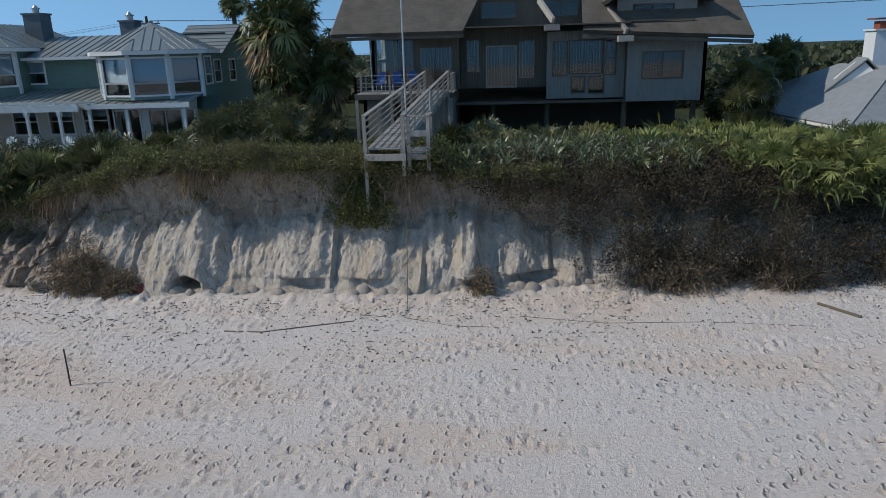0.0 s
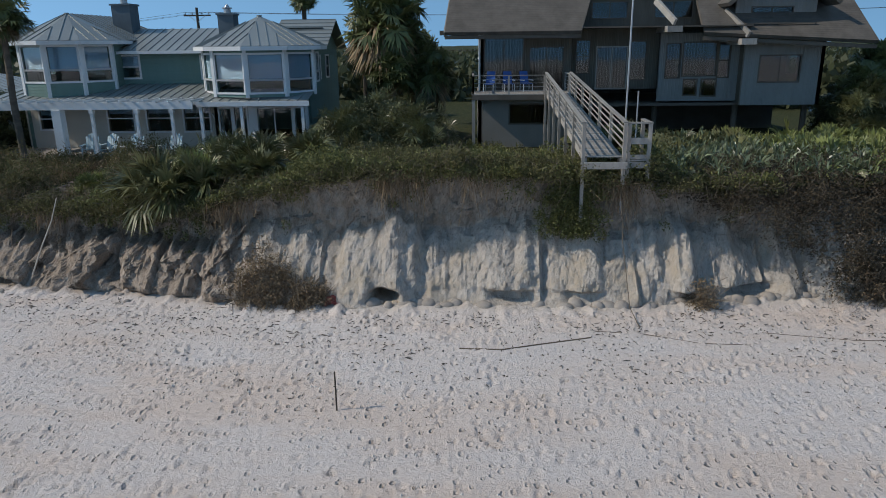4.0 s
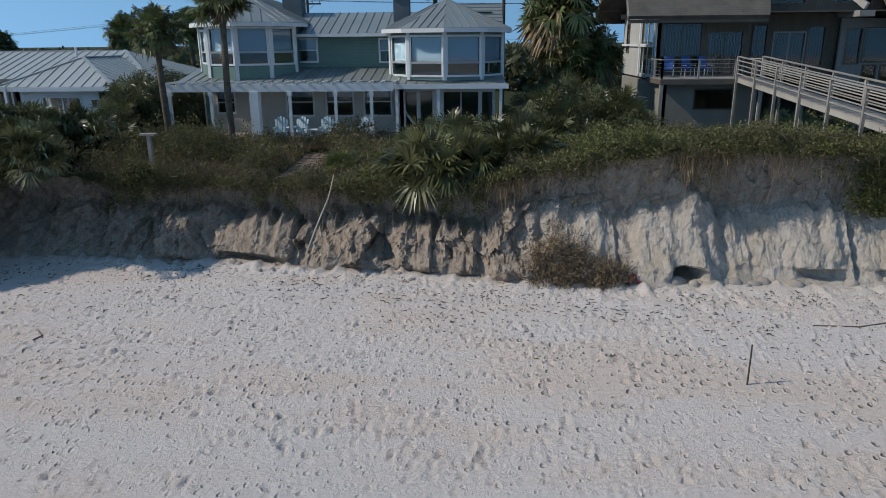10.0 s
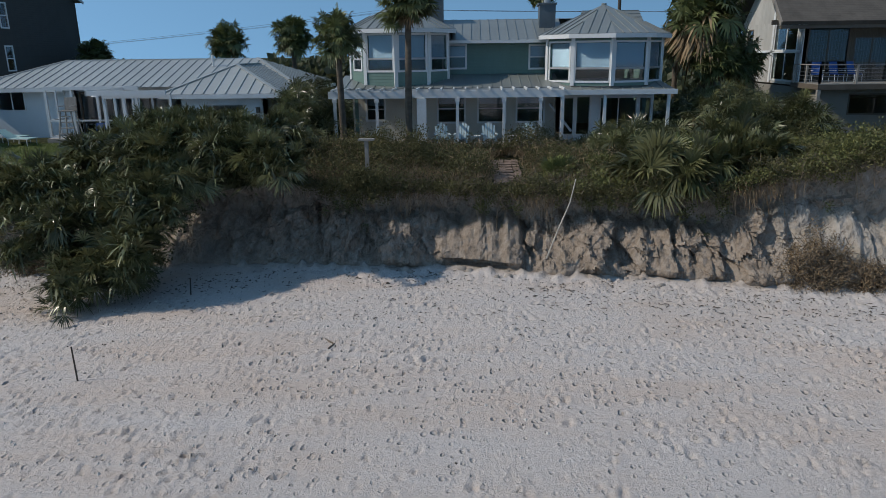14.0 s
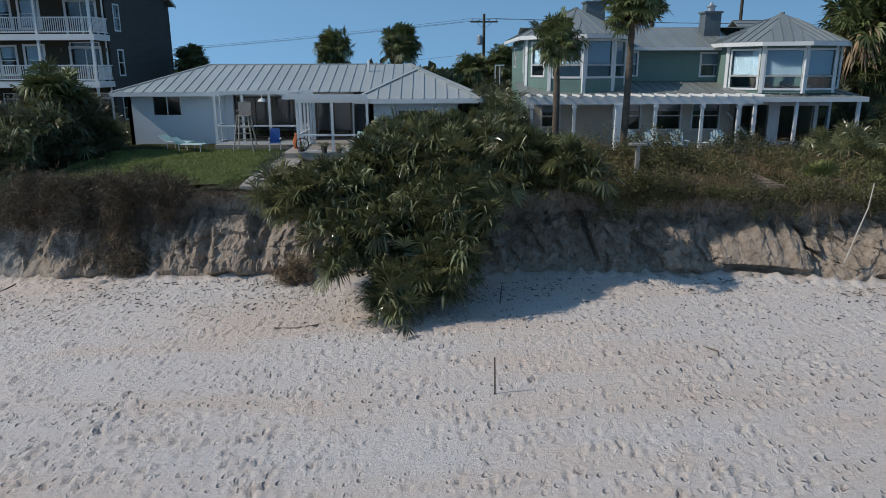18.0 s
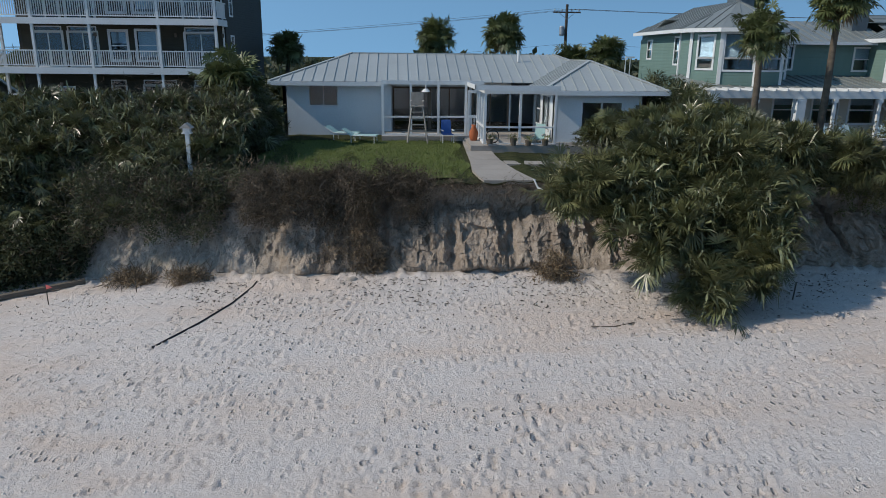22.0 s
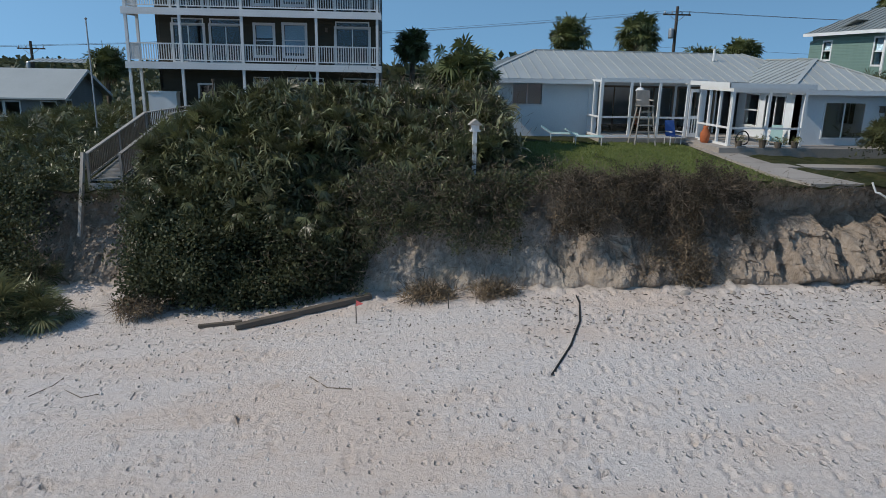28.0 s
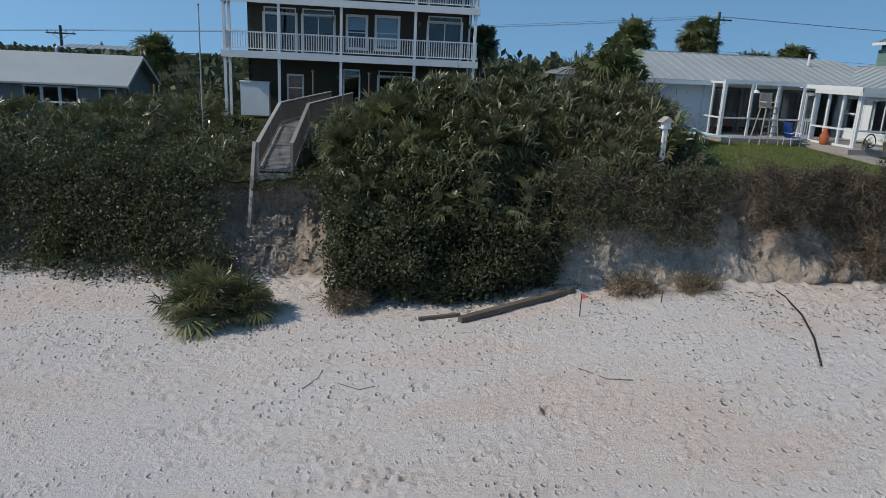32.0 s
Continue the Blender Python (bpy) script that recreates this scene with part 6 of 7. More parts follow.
    stuff("shrub_twigs", leaf_quads(tw, unit(r.normal(size=tw.shape) + [0, -0.3, 0.2]), 0.42, 0.007, r), TWIG, "grey twigs among the hanging shrubs", "twigs")
    s = np.concatenate([c[~low][:300] - [0, 0, 0.55], r.uniform(0.7, 1.1, (len(c[~low][:300]), 1))], 1)
    stuff("thicket", cluster_quads(c[~low] - [0, -0.2, 0.5], 0.45, 22, 0.15, 0.046, r), SHRUBLEAF, "dark leaves under the crowning palmettos", "thicket")
    stuff("palmetto_thicket", palmetto_quads(s, r, 18, 0.6, 0.45, 0.55, spread=58), PALMETTO, "palmettos crowning the tall thicket", "palmettos")
    straps = np.random.default_rng(71)
    top = c[(c[:, 2] > 3.5 + straps.normal(size=len(c)) * 0.5) & (straps.random(len(c)) < 0.75)]
    stuff("strap_leaves", strap_quads(top - [0, 0, 0.25], 11, 0.64, 0.038, straps), STRAPLEAF, "glossy strap leaves crowning the tall thicket", "palmettos")
    s = c[low][(r.random(low.sum()) < 0.035) & (c[low][:, 2] > 1.5)]
    stuff("palmetto_thicket", palmetto_quads(np.concatenate([s, np.full((len(s), 1), 0.8)], 1), r, 9, 0.5, spread=65), PALMETTO, "palmetto fronds among the thicket leaves", "palmettos")
    tw = c[c[:, 0] > -53.5 + straps.normal(size=len(c)) * 1.5][::2]
    tw = np.repeat(tw, 9, 0) + straps.normal(size=(len(tw) * 9, 3)) * 0.35
    f = on_profile(1500, -90, -64.3, [(28.9, -1.0), (29.6, 0.8), (30.6, 2.6), (31.6, 3.2)], r, 0.25)
    f[:, 1] += np.array([foot_y(a) - 30.8 for a in f[:, 0]])
    stuff("thicket", cluster_quads(f, 0.5, 32, 0.145, 0.042, r), SHRUBLEAF, "dark shrubs hanging down to the beach", "thicket")
    stuff("thicket_twigs", leaf_quads(tw, unit(r.normal(size=tw.shape) + [0, -0.3, 0.3]), 0.5, 0.008, r), TWIG, "grey twigs in the tall thicket", "twigs")
    # far thicket beyond the second walkway
    prof = [(30.3, -1.0), (31.3, 1.0), (33, 2.5), (36, 3.2), (42, 3.1), (48, 2.8)]
    c = on_profile(2300, -92, -64.2, prof, r, 0.25)
    c[:, 1] += np.array([foot_y(a) - 31.0 for a in c[:, 0]])
    stuff("thicket", cluster_quads(c - [0, 0, 0.3], 0.5, 30, 0.155, 0.042, r), SHRUBLEAF, "dark shrub thicket beyond the walkway", "thicket")
    s = np.concatenate([c[:300] - [0, 0, 0.3], r.uniform(0.8, 1.2, (300, 1))], 1)
    stuff("palmetto_thicket", palmetto_quads(s, r, 13, 0.62, 0.5, 0.4, spread=95), PALMETTO, "palmettos in the thicket beyond the walkway", "palmettos")
    top = c[(c[:, 2] > 1.6) & (straps.random(len(c)) < 0.5)]
    stuff("strap_leaves", strap_quads(top - [0, 0, 0.2], 10, 0.66, 0.034, straps), STRAPLEAF, "glossy strap leaves beyond the walkway", "palmettos")
    # green between the houses
    for name, lab, x0, x1, y0, y1, n, h in [("shrubbery", "shrubs between the two taller houses", -8.2, -1.5, 31.5, 43, 800, 2.6), ("shrubbery", "shrubs under the bay house windows", -13.5, -8.5, 28.5, 33.5, 330, 0.9), ("shrubbery", "shrubs beside the low house", -50.2, -46.9, 32.5, 38, 620, 3.6), ("shrubbery", "dark shrubs beside the white house", 20.5, 23.8, 39, 44, 500, 3.4), ("shrubbery", "shrubs between low house and bay house", -28.4, -25.8, 30, 44, 620, 3.3), ("shrubbery", "shrubs in front of the three-storey house", -60, -48, 35, 43.5, 600, 0.7), ("shrubbery", "shrubs at the far houses", -74, -66.5, 46, 57, 600, 0.7)]:
        xy = scatter(n, x0, x1, y0, y1, r)
        k = 1 - np.maximum(np.abs(xy[:, 0] - (x0 + x1) / 2) / (x1 - x0) * 2, np.abs(xy[:, 1] - (y0 + y1) / 2) / (y1 - y0) * 2) ** 3
        c = on_land(xy)
        c[:, 2] += h * k * r.uniform(0.2, 1, n)
        stuff(name, cluster_quads(c, 0.45, 44, 0.15, 0.036, r), SHRUBLEAF, lab, "shrubs")
        m = n // 9
        s = np.concatenate([c[:m], r.uniform(0.8, 1.3, (m, 1))], 1)
        stuff("palmetto_clumps", palmetto_quads(s, r, 11, 0.6), PALMETTO, "palmettos standing among " + lab, "palmettos")
    # wooded ridge far behind
    n = 9500
    x = np.concatenate([r.uniform(-330, 230, n // 2), r.uniform(-120, 60, n - n // 2)])
    y = 72 + 70 * r.random(n) ** 1.3
    top = np.interp(x, [-330, -110, -80, -60, -36, 5, 230], [3, 2.0, 2.5, 5.0, 7.3, 6.2, 6]) + np.array([noise.noise((a * 0.09, b * 0.05, 1.0)) * 1.6 + noise.noise((a * 0.3, b * 0.2, 5.0)) * 0.7 for a, b in zip(x, y)])
    z = top - 0.7 - np.abs(r.normal(0, 1.6, n))
    stuff("far_woods", cluster_quads(np.stack([x, y, z], -1), 1.2, 12, 1.05, 0.42, r), SHRUBLEAF, "distant dark green coastal woods", "woods")
    x = r.uniform(-900, 700, 9000)
    y = r.uniform(150, 420, 9000)
    z = 4.6 + np.array([noise.noise((a * 0.03, b * 0.02, 3.0)) * 1.6 for a, b in zip(x, y)]) - np.abs(r.normal(0, 1.5, 9000))
    stuff("far_woods", cluster_quads(np.stack([x, y, z], -1), 2.0, 8, 2.0, 0.85, r), SHRUBLEAF, "low woods on the horizon", "woods")


dune_plants()


def palm_tree(x, y, top, crown=1.5, label="", trunk_r=0.17, skirt=0.35, group="cabbage palms", lean=0.3, seed=0):
    r = np.random.default_rng(900 + seed)
    z0 = land(x, y) - 0.15
    T = thing("palm_tree", pose(x, y, z0), label or "cabbage palm with a round crown of fan leaves", "palm", group)
    h = top - z0
    pts = [Vector((lean * (k / 8) ** 2, 0.04 * math.sin(k + seed), h * k / 8)) for k in range(9)]
    s = Shape().tube(pts, [trunk_r * (1.25 - 0.3 * k / 8 + 0.06 * (k % 2)) for k in range(9)], 9)
    part("trunk", s, BARK, T, smooth=True)
    c = np.array(pts[-1])
    n = 190 if crown > 1.55 else 130
    az, el = r.uniform(0, math.tau, n), np.arcsin(r.uniform(-0.75, 1.0, n))
    D = unit(np.stack([np.cos(az) * np.cos(el), np.sin(az) * np.cos(el), np.sin(el)], -1))
    A = np.repeat(c[None], n, 0) + r.normal(size=(n, 3)) * 0.08
    P = A + D * crown * r.uniform(0.3, 0.8, (n, 1)) + [0, 0, 0.1]
    D2 = unit(D + [0, 0, -0.1])
    q = np.concatenate([fan_quads(P, D2, crown * r.uniform(0.30, 0.46, n), r, 14, 115, 0.3, 0.075), stalk_quads(A, P, 0.018, r)])
    part("crown", quads_mesh("crown", q, PALMLEAF), PALMLEAF, T)
    m = int(16 * (1 + 4 * max(0, skirt - 0.35)))
    az = r.uniform(0, math.tau, m)
    D = unit(np.stack([np.cos(az), np.sin(az), -0.9 - r.random(m)], -1))
    P = np.repeat(c[None], m, 0) + D * crown * 0.35
    q = np.concatenate([fan_quads(P, D, crown * skirt * r.uniform(0.7, 1.2, m), r, 11, 75, 0.5, 0.05), stalk_quads(np.repeat(c[None], m, 0), P, 0.015, r)])
    part("dead_fronds", quads_mesh("dead_fronds", q, DRYLEAF), DRYLEAF, T, "dry brown hanging fronds")
    return T


for i, a in enumerate([
    (-24.5, 32.2, 8.8, 1.35, "cabbage palm before the bay house porch", 0.135), (-21.4, 32.0, 10.2, 1.5, "tall cabbage palm before the bay house porch", 0.135),
    (-5.0, 42.0, 10.2, 2.7, "thick-crowned cabbage palm between two houses"), (-3.0, 43.0, 7.4, 1.9, "cabbage palm with brown skirts between two houses"), (-4.6, 41.0, 7.4, 1.7, "short cabbage palm between two houses"),
    (-37.9, 56, 9.1, 1.75), (-32.5, 56, 9.4, 1.85), (-24.6, 56, 8.0, 1.7), (-27.0, 57, 7.4, 1.7), (-49.2, 57, 8.2, 1.6), (-4.0, 51, 8.6, 1.7), (-73.9, 66, 6.5, 1.9, "cabbage palm near the far grey house"),
    (26.0, 47, 7.3, 1.7, "round cabbage palm behind the white house"), (22.3, 41.5, 6.0, 1.7, "short bushy palm beside the timber house"), (-48.3, 34.6, 6.5, 1.7, "short palm beside the low white house"), (-13.2, 56, 12.3, 1.2, "tall thin palm behind the bay house")]):
    palm_tree(*a, seed=i, lean=0.1 if i % 2 else -0.08, skirt=0.75 if i in (2, 3) else 0.35)


def yucca(x, y, scale, label, mat, size=0.75, fronds=40, z=None, lean=(0, -0.2, 0), spread=70):
    r = np.random.default_rng(int(abs(x * 100)))
    z = land(x, y) if z is None else z
    T = thing("palmetto", pose(x, y, z), label, "palmetto", "single palmettos")
    part("stem", Shape().tube([(0, 0, -0.1), (0.05, 0, 0.25 * scale), (0.1, -0.05, 0.5 * scale)], [0.1, 0.09, 0.05], 7), BARK, T)
    q = palmetto_quads([(0, 0, 0.25, scale)], r, int(fronds * 1.5), size * 0.85, 0.5, 0.2, lean, spread=spread)
    part("crown", quads_mesh("crown", q, mat), mat, T)


for a in [(-11.7, 25.1, 1.75, "large green palmetto leaning over the dune edge", PALMETTOGREY), (-10.4, 25.7, 1.5, "bright green palmetto on the dune edge", PALMETTOLIGHT), (-8.4, 26.6, 1.5, "green palmetto on the dune edge", PALMETTO), (-11.6, 28.3, 1.0, "green palmetto before the bay house", PALMETTO), (-6.9, 29.0, 1.2, "green palmetto near the timber house", PALMETTO), (-15.2, 26.6, 0.85, "pale spiky plant on the dune edge", PALMETTOLIGHT), (7.2, 33.5, 1.7, "tall palmetto beside the wooden walkway", PALMETTO), (6.0, 27.5, 1.2, "palmetto beside the wooden walkway", PALMETTO), (-7.5, 31.5, 1.3, "palmetto before the shrubs", PALMETTO)]:
    yucca(*a)
# bank of strap-leaved palmettos on the edge
for x, y, k in ((-10.9, 24.5, 1.35), (-9.8, 25.0, 1.3), (-9.0, 25.6, 1.2), (-12.5, 25.5, 1.1), (-7.8, 25.4, 1.05)):
    yucca(x, y, k, "strap-leaved green palmetto on the dune edge", PALMETTO, 0.8, 34, lean=(0, -0.3, 0.15), spread=38)
yucca(-64.1, 26.5, 1.6, "uprooted palmetto lying on the sand", PALMETTOGREY, 0.62, 50, sand(-64.1, 26.5) + 0.1, spread=105)
yucca(-62.8, 26.7, 1.3, "uprooted palmetto lying on the sand", PALMETTOGREY, 0.6, 36, sand(-62.8, 26.7) + 0.05, spread=105)


def brush_heap(x, y, z, rx, ry, rz, label, n=900, mat=None, leafy=0.3):
    r = np.random.default_rng(int(abs(x * 77)))
    T = thing("brush_heap", pose(x, y, z), label, "brush", "fallen brush")
    d = unit(r.normal(size=(n, 3)))
    d[:, 2] = np.abs(d[:, 2])
    d[:, 1] += 0.5 * d[:, 2]
    bulge = np.array([1 + 0.5 * noise.noise(Vector(v) * 2.2 + Vector((x, 0, 0))) for v in d])[:, None]
    P = d * np.array([rx, ry, rz]) * r.uniform(0.3, 1, (n, 1)) * bulge
    part("tangle", quads_mesh("tangle", leaf_quads(P, unit(r.normal(size=P.shape) + [0, 0, -0.1]), 0.6, 0.011, r), TWIG), TWIG, T)
    k = int(n * leafy)
    part("leaf_litter", quads_mesh("leaf_litter", cluster_quads(P[:k], 0.2, 14, 0.1, 0.02, r), mat or DRYLEAF), mat or DRYLEAF, T)


brush_heap(-7.0, 21.9, 0.5, 1.35, 0.75, 1.75, "brown tangled brush slumped at the dune foot", 1500, leafy=0.45)
brush_heap(-5.6, 21.5, 0.5, 0.8, 0.5, 1.0, "brown tangled brush slumped at the dune foot", 800, leafy=0.45)
brush_heap(13.6, 21.5, 0.6, 2.0, 0.9, 1.8, "dry brown brush heap at the dune foot", 1600, leafy=0.4)
brush_heap(17.0, 21.7, 0.6, 1.8, 0.9, 1.4, "dry brown brush heap at the dune foot", 1200, leafy=0.3)
brush_heap(7.3, 21.0, 0.7, 0.45, 0.4, 1.0, "small dry clump at the dune foot", 300)
brush_heap(-42.0, 25.5, 0.2, 1.1, 0.6, 1.7, "dry brush hanging at the dune foot", 700)
brush_heap(-50.4, 25.8, -0.15, 1.0, 0.5, 0.4, "dry brush at the thicket foot", 450)
brush_heap(-48.3, 25.6, -0.1, 0.9, 0.45, 0.45, "dry twigs slumped at the dune foot", 400)
brush_heap(-59.8, 26.4, -0.7, 0.8, 0.6, 0.5, "brown palm litter at the thicket foot", 400)
brush_heap(-35.2, 24.0, 0.4, 0.8, 0.6, 0.9, "dry leaves at the thicket edge", 500)


def round_shrub(x, y, rad, label):
    r = np.random.default_rng(77)
    T = thing("round_shrub", pose(x, y, land(x, y)), label, "shrub")
    d = unit(r.normal(size=(130, 3)))
    d[:, 2] = np.abs(d[:, 2])
    part("crown", quads_mesh("crown", cluster_quads(d * rad * r.uniform(0.6, 1, (130, 1)) * [1.2, 1, 0.95], 0.2, 60, 0.07, 0.02, r), VINELEAF), VINELEAF, T)
    part("stem", Shape().tube([(0, 0, -0.2), (0.03, 0, rad * 0.5)], [0.05, 0.03], 6), BARK, T)


round_shrub(-13.3, 26.9, 0.95, "round bright green shrub on the dune edge")

# ---- walkways, poles and small things ----


def walkway():
    """Wooden ramp from the timber house's deck to the broken edge of the dune."""
    T = thing("wooden_walkway", pose(3.5, 30, 4.5), "silvered plank walkway with rails ending at the dune cut", "walkway")
    A, B = Vector((4.12, 22.15, 5.5)), Vector((4.5, 38.15, 6.42))
    d = (B - A).normalized()
    side = Vector((d.y, -d.x, 0)).normalized()
    up = Vector((0, 0, 1))

    def put(name, s, mat=PLANK, parent=None, label=""):
        return place(part(name, s, mat, parent or T, label), Matrix())

    n = 112
    ln = (B - A).length
    for k in range(n):
        c = A + d * (ln * (k + 0.5) / n)
        put("plank", Shape().beam(c - side * 0.6, c + side * 0.6, 0.13, 0.035))
    for s in (-0.55, 0.55):
        put("joist", Shape().beam(A + side * s - up * 0.14, B + side * s - up * 0.14, 0.06, 0.22))
    for s in (-0.64, 0.64):
        a, b = A + side * s, B + side * s
        put("handrail", Shape().beam(a + up * 1.08, b + up * 1.08, 0.15, 0.045))
        for z in (0.22, 0.44, 0.66, 0.88):
            put("rail_bar", Shape().beam(a + up * z, b + up * z, 0.025, 0.05))
        for k in range(7):
            c = a + (b - a) * (k / 6)
            foot = land(c.x, c.y) - 0.2 if k else (3.4 if s < 0 else 4.6)
            put("post", Shape().box(c.x - 0.055, c.x + 0.055, c.y - 0.055, c.y + 0.055, foot, c.z + 1.05))
    # broken landing beside the end
    put("landing", Shape().box(4.85, 5.62, 22.25, 23.35, 5.34, 5.39).box(4.85, 5.62, 22.23, 22.29, 5.12, 5.32))
    for x, y in ((4.92, 22.30), (5.57, 22.30), (5.57, 23.30)):
        put("post", Shape().box(x - 0.055, x + 0.055, y - 0.055, y + 0.055, 4.75, 6.52))
    put("rail_bar", Shape().box(4.85, 5.64, 22.23, 22.37, 6.52, 6.57))
    put("rail_bar", Shape().box(4.87, 5.62, 22.27, 22.33, 5.88, 6.08))
    put("rail_bar", Shape().box(4.87, 5.62, 22.27, 22.33, 5.42, 5.54))
    put("rail_bar", Shape().box(5.5, 5.64, 22.37, 23.37, 6.52, 6.57))
    put("post", Shape().tube([(5.5, 23.95, 4.82), (5.5, 23.95, 7.42)], 0.025, 6), METAL)
    put("step_board", Shape().box(3.5, 4.85, 21.95, 22.01, 5.14, 5.36))
    return T


walkway()


def second_walkway():
    T = thing("dune_stair", pose(-62, 35, 3), "weathered plank walkway with balustrades broken off at the dune", "walkway")
    A, B, C = Vector((-62.25, 31.8, 2.62)), Vector((-61.75, 37.4, 3.75)), Vector((-59.5, 45.5, 3.95))
    up = Vector((0, 0, 1))

    def put(name, s, mat=PLANK, parent=None, label=""):
        return place(part(name, s, mat, parent or T, label), Matrix())

    for p, q in ((A, B), (B, C)):
        d = (q - p).normalized()
        side = Vector((d.y, -d.x, 0)).normalized()
        n = int((q - p).length / 0.143)
        for k in range(n):
            c = p + (q - p) * ((k + 0.5) / n)
            put("plank", Shape().beam(c - side * 0.6, c + side * 0.6, 0.13, 0.035))
        for s in (-0.62, 0.62):
            a, b = p + side * s, q + side * s
            put("joist", Shape().beam(a - up * 0.14, b - up * 0.14, 0.06, 0.24))
            r = put("railing", Shape().beam(a + up * 1.04, b + up * 1.04, 0.14, 0.045).beam(a + up * 0.15, b + up * 0.15, 0.04, 0.08), PLANK)
            me = Shape().box(-0.02, 0.02, -0.02, 0.02, 0.15, 1.02).mesh("baluster", DARKTRIM)
            m = int((b - a).length / 0.15)
            for k in range(m):
                place(part("baluster", me, DARKTRIM, r), Matrix.Translation(a + (b - a) * ((k + 0.5) / m)))
            for k in range(3):
                c = a + (b - a) * (k / 2)
                put("post", Shape().box(c.x - 0.05, c.x + 0.05, c.y - 0.05, c.y + 0.05, c.z - 0.9, c.z + 1.02))
    put("hanging_post", Shape().beam((-62.95, 31.75, 3.7), (-63.15, 31.1, 0.6), 0.13, 0.13), PLANK, label="long pale post hanging down the cut")
    put("rim_board", Shape().box(-62.85, -61.6, 31.7, 31.76, 2.2, 2.55))


second_walkway()


def utility_pole(x, y, top, label, arm=True):
    z0 = land(x, y) - 0.3
    T = thing("utility_pole", pose(x, y, z0), label, "utility pole", "utility poles")
    h = top - z0
    part("pole", Shape().tube([(0, 0, 0), (0, 0, h)], [0.17, 0.12], 9), POLEWOOD, T)
    part("crossarm", Shape().box(-1.25, 1.25, -0.06, 0.06, h - 0.75, h - 0.62), POLEWOOD, T)
    for k in (-1.1, -0.45, 0.45, 1.1):
        part("insulator", Shape().tube([(k, 0, h - 0.62), (k, 0, h - 0.5), (k, 0, h - 0.42)], [0.03, 0.06, 0.03], 7), METAL, T)
    part("brace", Shape().beam((-0.8, -0.08, h - 0.68), (0, -0.1, h - 1.3), 0.03, 0.04).beam((0.8, -0.08, h - 0.68), (0, -0.1, h - 1.3), 0.03, 0.04), METAL, T)
    part("transformer", Shape().tube([(-0.38, 0, h - 2.7), (-0.38, 0, h - 2.6), (-0.38, 0, h - 1.95), (-0.38, 0, h - 1.85)], [0.2, 0.24, 0.24, 0.16], 12), METAL, T)


utility_pole(-25.4, 66, 12.5, "dark wooden utility pole with crossarm and transformer")
utility_pole(-84.0, 76, 8.6, "dark wooden utility pole with crossarm")
tagged(part("service_pole", Shape().tube([(-8.0, 52, 3), (-8.0, 52, 13)], [0.15, 0.11], 9), POLEWOOD), "plain dark pole behind the palms", "pole")


def wire(p, q, sag, r=0.011):
    p, q = Vector(p), Vector(q)
    pts = [p.lerp(q, k / 16) - Vector((0, 0, sag * 4 * (k / 16) * (1 - k / 16))) for k in range(17)]
    tagged(part("power_line", Shape().tube(pts, r, 5), POLEWOOD), "thin black overhead power line", "cable", "power lines")


for dx, dz in ((-1.1, -0.4), (0.45, -0.4), (1.1, -0.4), (0, -3.4)):
    wire((-84 + dx, 76, 8.6 + dz), (-25.4 + dx, 66, 12.5 + dz), 0.5)
    wire((-25.4 + dx, 66, 12.5 + dz), (60 + dx, 58, 12.5 + dz), 0.8)
    wire((-84 + dx, 76, 8.6 + dz), (-150 + dx, 90, 8.6 + dz), 0.8)


def flagpole(x, y, z0, z1, label, r=0.045):
    T = thing("flagpole", pose(x, y, z0), label, "flagpole")
    part("pole", Shape().tube([(0, 0, 0), (0, 0, z1 - z0)], [r, r * 0.8], 9), METAL, T)
    part("finial", Shape().tube([(0, 0, z1 - z0), (0, 0, z1 - z0 + 0.06), (0, 0, z1 - z0 + 0.12)], [r * 0.8, r * 1.6, 0.01], 9), METAL, T)


flagpole(4.83, 22.55, 3.6, 14.5, "slim pale pole beside the wooden walkway", 0.032)
flagpole(-66.6, 43.2, 3.0, 9.0, "slim flagpole without a flag beside the thicket")
tagged(part("rope", Shape().tube([(4.75, 22.4, 5.0), (4.8, 21.7, 2.8), (4.9, 20.6, 1.0), (5.0, 19.6, sand(5, 19.6) + 0.02)], 0.014, 5), TWIG), "thin rope hanging down the dune cut", "rope")


def stake(x, y, h, label, lean=0.0, r=0.022, mat=None):
    z = sand(x, y)
    tagged(part("stake", Shape().tube([(x, y, z - 0.1), (x + lean, y, z + h)], [r, r * 0.9], 6), mat or POLEWOOD), label, "stake", "marker stakes")


stake(-3.35, 15.15, 1.05, "thin dark stake standing in the sand", 0.0)
stake(-28.67, 15.66, 0.95, "thin dark stake standing in the sand", -0.02)
stake(-28.0, 21.5, 0.6, "short pale stake near the thicket", 0.05)
stake(-52.75, 24.5, 0.75, "thin marker stake in the sand", 0.0, 0.018)
stake(-49.9, 24.9, 0.45, "short stake at the dune foot", 0.0, 0.02)
PINK = worn("pink_ribbon", (0.75, 0.16, 0.15), 0.6)
